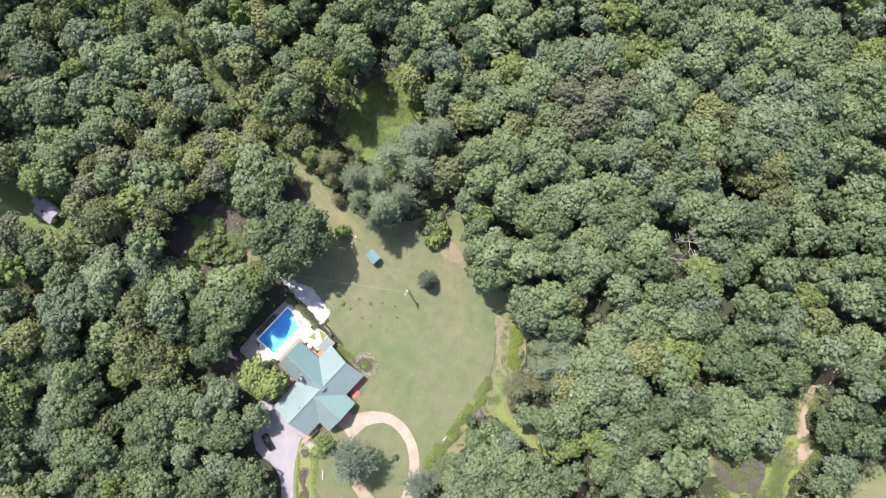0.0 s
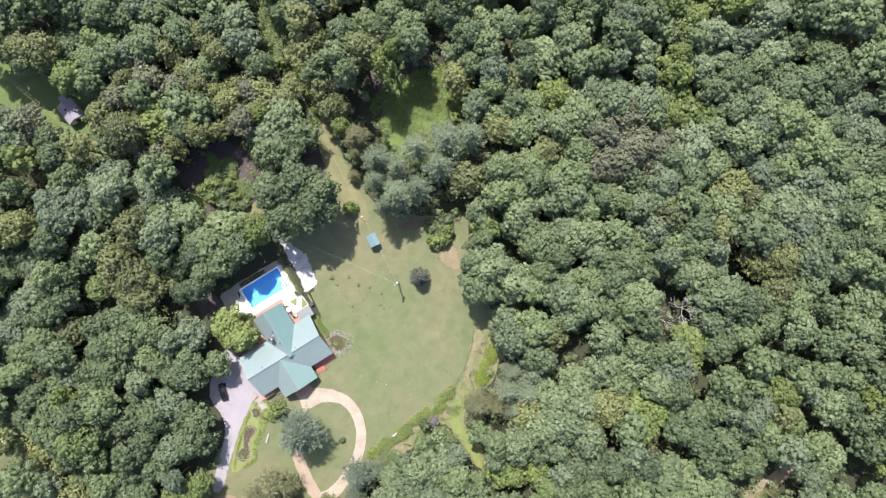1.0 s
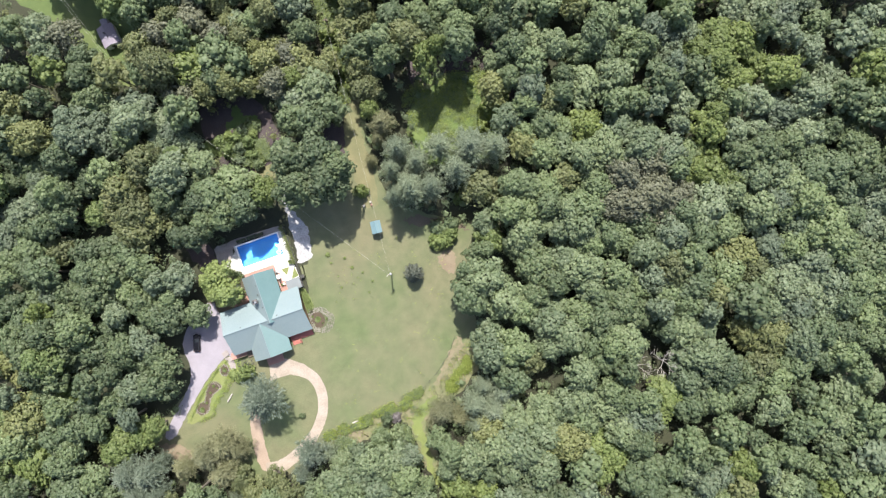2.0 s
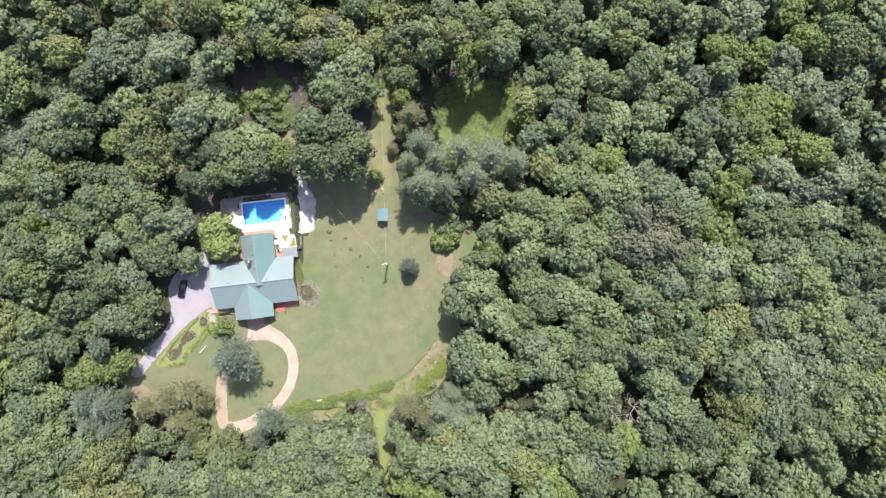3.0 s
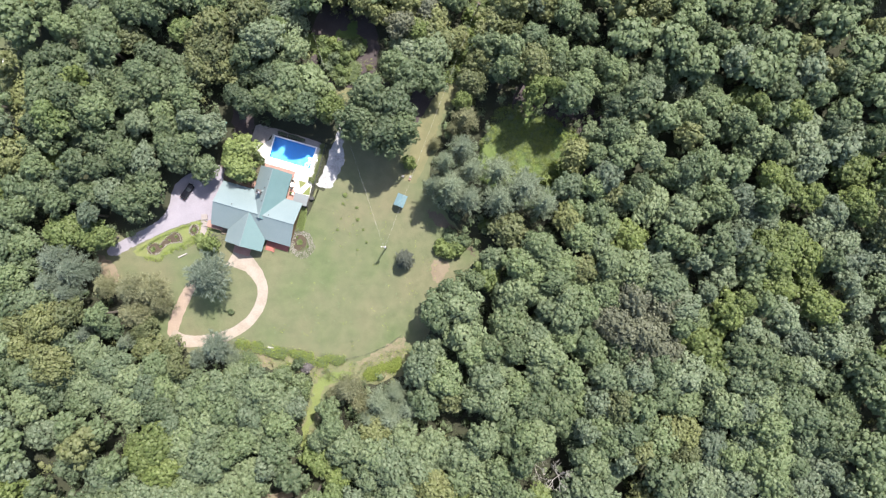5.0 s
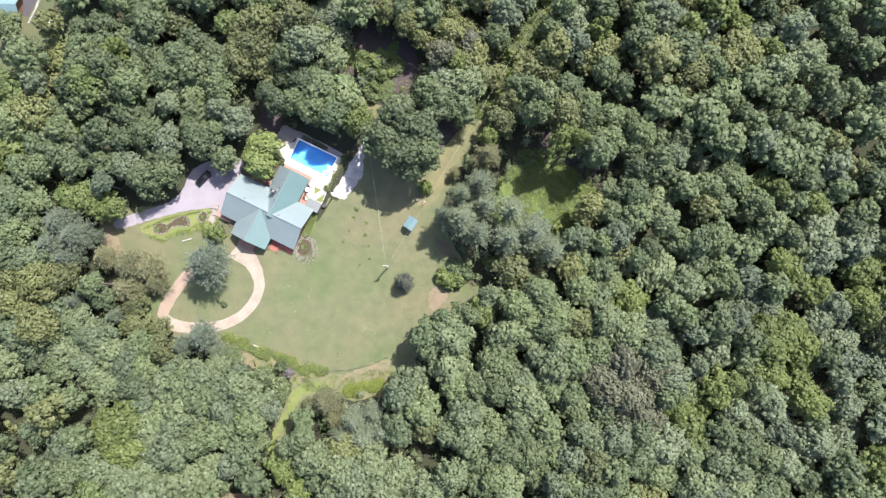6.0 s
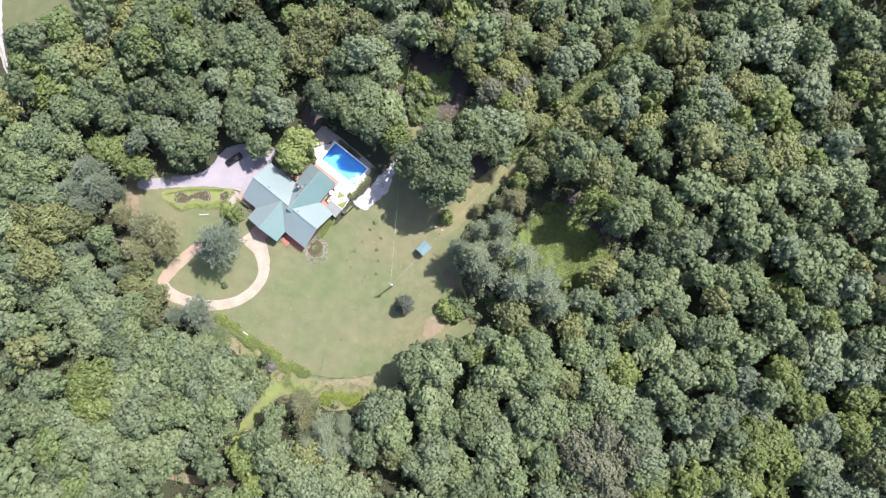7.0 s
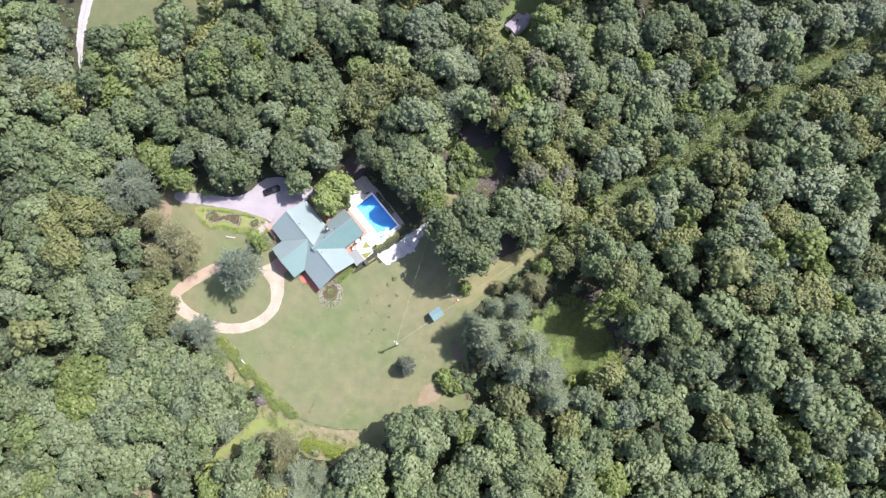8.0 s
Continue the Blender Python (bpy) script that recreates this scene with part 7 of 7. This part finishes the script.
# open ground where no bush grows
OPEN = [[(-8.2, 45.4), (-13.7, 42.5), (-16.4, 30.1), (-19.6, 19.9), (-31.2, 26.1), (-35.6, 27.2), (-52.4, 19.1), (-56.1, 22.0), (-63.4, 22.3), (-64.1, 16.2), (-70.7, 16.2), (-72.9, 0.1), (-72.1, -11.5), (-86.7, -24.7), (-86.7, -29.1), (-72.1, -38.5), (-62.6, -44.4), (-48.8, -41.5), (-44.4, -37.8), (-23.9, -41.0), (-23.1, -52.4), (-19.3, -52.4), (-17.8, -40.7), (1.6, -29.1), (3.1, -10.1), (10.5, 1.6), (2.3, 8.2), (-6.4, 14.0), (-9.6, 22.0), (-9.1, 35.2), (-6.7, 43.9)],
        [(1.6, 36.6), (11.1, 39.6), (21.3, 38.1), (29.3, 35.9), (24.2, 22.8), (17.7, 17.7), (4.5, 20.6)],
        [(-52.0, 45.0), (-50.0, 50.0), (-43.0, 52.0), (-36.0, 53.0), (-31.0, 49.0), (-32.0, 38.0), (-37.0, 31.0), (-45.0, 38.0)],
        [(-73.0, 79.5), (-71.0, 72.5), (-65.4, 66.2), (-60.5, 64.1), (-57.0, 68.3), (-55.5, 82.0), (-60.0, 92.0), (-67.0, 102.0), (-80.0, 110.0), (-86.0, 98.0), (-77.0, 88.0)],
        [(-152.0, -7.5), (-143.0, -14.5), (-136.0, -20.0), (-119.0, -29.5), (-118.5, -27.0), (-130.0, -19.0), (-128.5, -11.0), (-127.0, -1.0), (-121.0, 17.0), (-124.0, 28.0), (-152.0, 10.0)],
        [(0.7, -83.0), (2.3, -80.5), (8.9, -87.4), (15.4, -95.4), (22.4, -96.0), (28.0, -99.0), (33.0, -95.5), (45.0, -95.5), (45.0, -98.8), (34.0, -99.2), (28.5, -107.5), (11.3, -108.4), (2.3, -100.8), (1.1, -88.7)]]


# dark gaps between the crowns, with low growth only
GAPS = [[(50.5, 22.8), (55.6, 24.2), (59.3, 22.8), (61.5, 27.2), (64.4, 27.2), (64.0, 20.6), (60.8, 13.3), (58.6, 13.3), (55.6, 18.4), (51.3, 19.9)],
        [(60.5, -37.8), (67.3, -38.6), (69.8, -40.0), (66.6, -42.2), (63.0, -42.9), (62.5, -50.2), (60.0, -48.1)],
        [(37.7, -13.0), (41.0, -15.2), (45.4, -16.7), (44.7, -18.8), (39.6, -18.8), (37.4, -15.9)],
        [(14.0, -36.4), (17.7, -36.4), (19.1, -40.8), (15.5, -41.5), (12.6, -38.6)],
        [(-86.0, 30.8), (-83.1, 29.4), (-80.9, 26.1), (-84.6, 22.8), (-92.6, 20.6), (-94.1, 23.5), (-88.9, 26.4)],
        [(97.3, -4.2), (104.6, -2.8), (107.5, -11.5), (104.6, -13.0)],
        [(69.5, 55.6), (72.4, 56.4), (71.0, 51.3), (68.1, 52.0)],
        [(39.6, 38.1), (41.8, 37.4), (41.0, 33.0), (38.9, 33.7)]]


def make_understorey():
    """Saplings and bushes wherever the canopy leaves the forest floor open."""
    rng = np.random.default_rng(21)
    x, y = rng.uniform(-175, 125, 32000), rng.uniform(-122, 150, 32000)
    ok = inside_of(WOODS_EDGE, x, y)
    for outline in OPEN:
        ok &= ~inside_of(outline, x, y)
    for a, b, r in PLANTED:
        ok &= (x - a) ** 2 + (y - b) ** 2 > (0.55 * r) ** 2
    x, y = x[ok], y[ok]
    cells, keep = {}, []
    for i in range(len(x)):
        a, b = int(x[i] // 1.9), int(y[i] // 1.9)
        if not any((a + p, b + q) in cells for p in (-1, 0, 1) for q in (-1, 0, 1) if p * q == 0):
            cells[a, b] = True
            keep.append(i)
    low = np.zeros(len(x), bool)
    for outline in GAPS:
        low |= inside_of(outline, x, y)
    pieces, ix = [], []
    for i in keep:
        r, h, n = rng.uniform(1.1, 2.2), rng.uniform(2.0, 7.0), 46
        if low[i]:
            r, h = r * 0.8, r
        d = rng.normal(0, 1, (n, 3)) + np.array((0, 0, 0.9))
        d /= np.linalg.norm(d, axis=1, keepdims=True)
        c = np.array((x[i], y[i], h - r)) + d * np.array((r, r, r * 1.3)) * rng.uniform(0.6, 1.1, (n, 1))
        pieces += [sprays(rng, c, d, 0.42), octa(np.array((x[i], y[i], h - r)), r * 0.5)]
        # low growth takes only dark leaves: gap shade deepened by colour
        ix.append(np.full(n + 4, 0 if low[i] else rng.choice(4, p=(0.35, 0.35, 0.15, 0.15))))
    v, f = joined(pieces)
    me = array_mesh("understorey", v, f, [M_DARKLEAF, M_OAK, M_BEECH, M_OLIVE], np.concatenate(ix))
    tagged(new("understorey", me), "saplings and bushes filling the gaps in the woods", "undergrowth", kind="stuff")


make_understorey()


def make_dead_tree(x, y, h, seed, label):
    """A bare bleached tree: a leaning trunk and forked limbs."""
    rng = random.Random(seed)
    t = thing("dead_tree", label, "dead tree", "dead trees", at=(x, y, 0))
    bm = bmesh.new()
    rod(bm, (0, 0, 0), (0.3, 0.2, h * 0.55), 0.22, 0.13, sides=8)
    part("trunk", bm, M_DEADWOOD, t)

    def grow(bm, p, d, length, r, level):
        q = p + d * length
        rod(bm, p, q, r, r * 0.65, sides=5)
        if level:
            for _ in range(3):
                nd = (d + Vector((rng.uniform(-0.8, 0.8), rng.uniform(-0.8, 0.8), rng.uniform(-0.25, 0.5)))).normalized()
                grow(bm, p.lerp(q, rng.uniform(0.6, 1.0)), nd, length * rng.uniform(0.55, 0.8), r * 0.62, level - 1)

    for i in range(5):
        a = i * 1.25 + rng.uniform(-0.4, 0.4)
        bm = bmesh.new()
        grow(bm, Vector((0.28, 0.2, h * rng.uniform(0.42, 0.54))), Vector((math.cos(a), math.sin(a), 0.8)).normalized(), h * 0.15, 0.075, 3)
        part("limb", bm, M_DEADWOOD, t)


make_dead_tree(35.9, -43.7, 14, 3, "bare bleached dead tree in a dark gap")
make_dead_tree(42.1, -44.6, 15, 4, "bare bleached dead tree in a dark gap")
make_dead_tree(-40.6, 104.3, 13, 5, "bare bleached dead tree among the woods")
make_dead_tree(10.5, -88.0, 6, 6, "bare fallen-topped dead tree in the forest gap")


def make_weeds(name, outline, count, height, size, mats, label, seed, drift=0.0):
    """Loose weeds and saplings over an area, standing in drifts."""
    rng = np.random.default_rng(seed)
    pts = np.array(outline)
    lo, hi = pts.min(0), pts.max(0)
    out = []
    for _ in range(count * 12):
        x, y = rng.uniform(lo, hi)
        inside, j = False, len(pts) - 1
        for i in range(len(pts)):
            if (pts[i][1] > y) != (pts[j][1] > y) and x < (pts[j][0] - pts[i][0]) * (y - pts[i][1]) / (pts[j][1] - pts[i][1]) + pts[i][0]:
                inside = not inside
            j = i
        density = noise.noise((x * 0.28, y * 0.28, seed * 3.1))
        if inside and density > drift + rng.normal(0, 0.12):
            out.append((x, y, 1 + density))
        if len(out) >= count:
            break
    pieces, ix = [], []
    for x, y, tall in out:
        hh, n, s = height * rng.uniform(0.4, 1.1) * tall, 14, size * rng.uniform(0.6, 1.3)
        c = np.stack([x + rng.normal(0, s, n), y + rng.normal(0, s, n), rng.uniform(0.1, 1, n) * hh], 1)
        pieces.append(sprays(rng, c, np.tile((0, 0, 1.0), (n, 1)), s * 0.56))
        ix.append(np.full(n, rng.integers(len(mats))))
    v, f = joined(pieces)
    tagged(new(name, array_mesh(name, v, f, mats, np.concatenate(ix))), label, "weeds", kind="stuff")


make_weeds("fence_weeds", [(-44.7, -36.1), (-40.0, -35.2), (-34.9, -35.3), (-26.9, -34.3), (-21.0, -33.4), (-16.9, -32.6), (-16.9, -33.7), (-21.0, -36.1), (-28.3, -36.9), (-34.9, -37.2), (-44.4, -37.4)], 1150, 1.1, 0.36, [M_WILD, M_WILD, M_FRESH, M_OAK], "lush weeds grown over the old fence", 1, -0.02)
make_weeds("verge_weeds", [(-11.5, -36.4), (-10.1, -33.7), (-3.2, -28.5), (-2.8, -31.2), (-5.7, -34.2), (-10.5, -36.9)], 560, 0.9, 0.34, [M_WILD], "bright weeds on the verge", 2, -0.12)
make_weeds("scrub", [(-44.4, -41.0), (-41.5, -38.3), (-35.6, -39.6), (-26.9, -39.0), (-23.7, -41.0), (-23.2, -51.0), (-26.9, -48.8), (-35.6, -45.8), (-42.9, -43.7)], 1500, 2.2, 0.5, [M_OAK, M_LIME, M_DARKLEAF, M_BEECH], "scrub at the woods' edge", 3, -0.15)
make_weeds("track_vines", [(-11.1, 64.4), (-7.6, 64.4), (-7.6, 45.4), (-12.0, 42.5), (-11.2, 52.7)], 900, 1.5, 0.45, [M_LIME, M_WILD, M_OAK], "pale vines and brambles along the track", 4, -0.2)
make_weeds("power_cut", [(-11.5, 60.0), (-6.0, 60.0), (-0.5, 88.0), (-0.5, 110.0), (2.0, 130.0), (6.0, 160.0), (0.0, 160.0), (-5.0, 130.0), (-7.5, 108.0), (-7.5, 90.0)], 5200, 2.2, 0.5, [M_LIME, M_PALELIME, M_LIME, M_OAK], "pale vines in the cut below the power line", 14, -0.2)
make_weeds("clearing_weeds", [(2.3, 39.6), (6.7, 42.5), (23.5, 41.0), (27.9, 34.5), (22.8, 26.1), (16.2, 22.8), (6.7, 26.1), (2.3, 32.3)], 2600, 0.9, 0.32, [M_LIME, M_OAK, M_WILD], "rank weeds in the forest gap", 5, -0.25)
make_weeds("hollow_weeds", [(-46.5, 44.0), (-44.0, 45.6), (-41.0, 45.4), (-38.5, 46.0), (-35.0, 46.0), (-34.5, 43.0), (-34.0, 37.0), (-38.0, 35.0), (-43.5, 37.5)], 1700, 2.0, 0.4, [M_LIME, M_OAK, M_BEECH, M_LIME], "young green thicket in the small gap", 6, -0.15)
make_weeds("hedge", [(-38.1, 18.7), (-37.1, 18.7), (-37.1, 8.3), (-37.8, 8.3)], 320, 1.1, 0.22, [M_YELLOW, M_OLIVE], "clipped yellowish hedge beside the pool", 7, -1)
make_weeds("bed_plants", [(-38.7, 0.4), (-37.1, 1.0), (-36.5, -4.2), (-38.3, -4.8)], 160, 0.6, 0.25, [M_LIME], "lime-green plants along the house wall", 8, -1)
make_weeds("west_shrubs", [(-55.8, 14.0), (-54.3, 13.0), (-51.7, 10.4), (-52.0, 9.2), (-55.3, 11.8), (-56.4, 13.3)], 200, 0.9, 0.25, [M_YELLOW, M_OAK], "low shrubs edging the terrace", 9, -1)
make_weeds("curved_hedge", [(-55.6, 13.0), (-53.6, 11.3), (-52.0, 10.1), (-51.2, 9.6), (-51.2, 10.2), (-52.2, 10.8), (-53.6, 12.0), (-55.2, 13.6)], 150, 0.8, 0.22, [M_LIME, M_YELLOW], "curved low hedge along the terrace", 19, -1)
make_weeds("gap_brush", [(8.5, -89.2), (16.9, -98.1), (12.6, -103.1), (7.9, -103.5), (4.9, -98.2), (5.6, -92.5)], 800, 1.2, 0.34, [M_MOOR, M_CEDAR, M_MOOR], "brown brush in the forest gap", 10, -0.05)
make_weeds("south_weeds", [(-1.0, -84.0), (3.0, -80.0), (10.0, -87.0), (16.0, -94.5), (22.0, -96.0), (28.0, -98.0), (33.0, -94.5), (42.0, -95.0), (42.0, -99.0), (34.0, -100.0), (30.0, -108.0), (20.0, -113.0), (8.0, -113.0), (-1.0, -101.0), (3.0, -96.0)], 1500, 1.2, 0.4, [M_LIME, M_OAK, M_BEECH, M_WILD], "rank green weeds in the south gap", 17, 0.0)
make_weeds("border_plants", [(-76.2, -21.5), (-70.7, -15.9), (-65.6, -11.8), (-61.6, -9.1), (-61.0, -9.8), (-64.8, -10.7), (-68.0, -13.0), (-70.2, -14.9), (-73.1, -17.5), (-74.8, -19.6)], 420, 0.35, 0.17, [M_WILD, M_LIME], "low green plants between drive and beds", 11, -0.3)
make_weeds("bed_edging_plants", [(-74.2, -21.8), (-70.4, -21.5), (-68.6, -18.3), (-65.4, -16.2), (-65.1, -14.5), (-61.6, -12.4), (-60.7, -13.6), (-64.5, -17.4), (-68.0, -19.4), (-69.8, -22.3), (-73.3, -22.9)], 260, 0.35, 0.17, [M_WILD, M_LIME], "low green plants along the flower beds", 18, -0.2)
make_weeds("verge_tufts", [(-44.4, -37.8), (-32.7, -37.5), (-21.0, -36.4), (-11.5, -32.0), (-4.7, -26.1), (0.1, -24.7), (-2.0, -30.5), (-9.3, -36.4), (-18.1, -39.6), (-32.7, -40.0), (-42.2, -39.6)], 260, 0.5, 0.28, [M_WILD, M_OAK, M_OLIVE], "scattered tufts on the dry verge", 15, -0.05)
make_weeds("garden_plants", [(-56.4, 13.3), (-52.0, 9.2), (-52.0, 3.1), (-55.3, 3.1), (-56.1, 8.2)], 160, 0.7, 0.28, [M_YELLOW, M_OAK, M_DARKLEAF], "garden plants beside the house", 16, -0.2)
make_weeds("lawn_tufts", [(-29.8, 6.7), (-18.1, 7.4), (-0.6, 6.0), (2.3, -8.6), (-2.0, -21.8), (-13.7, -30.5), (-38.5, -32.0), (-35.6, -14.5)], 260, 0.16, 0.16, [M_WILD, M_OAK], "coarse tufts in the lawn", 12, 0.1)
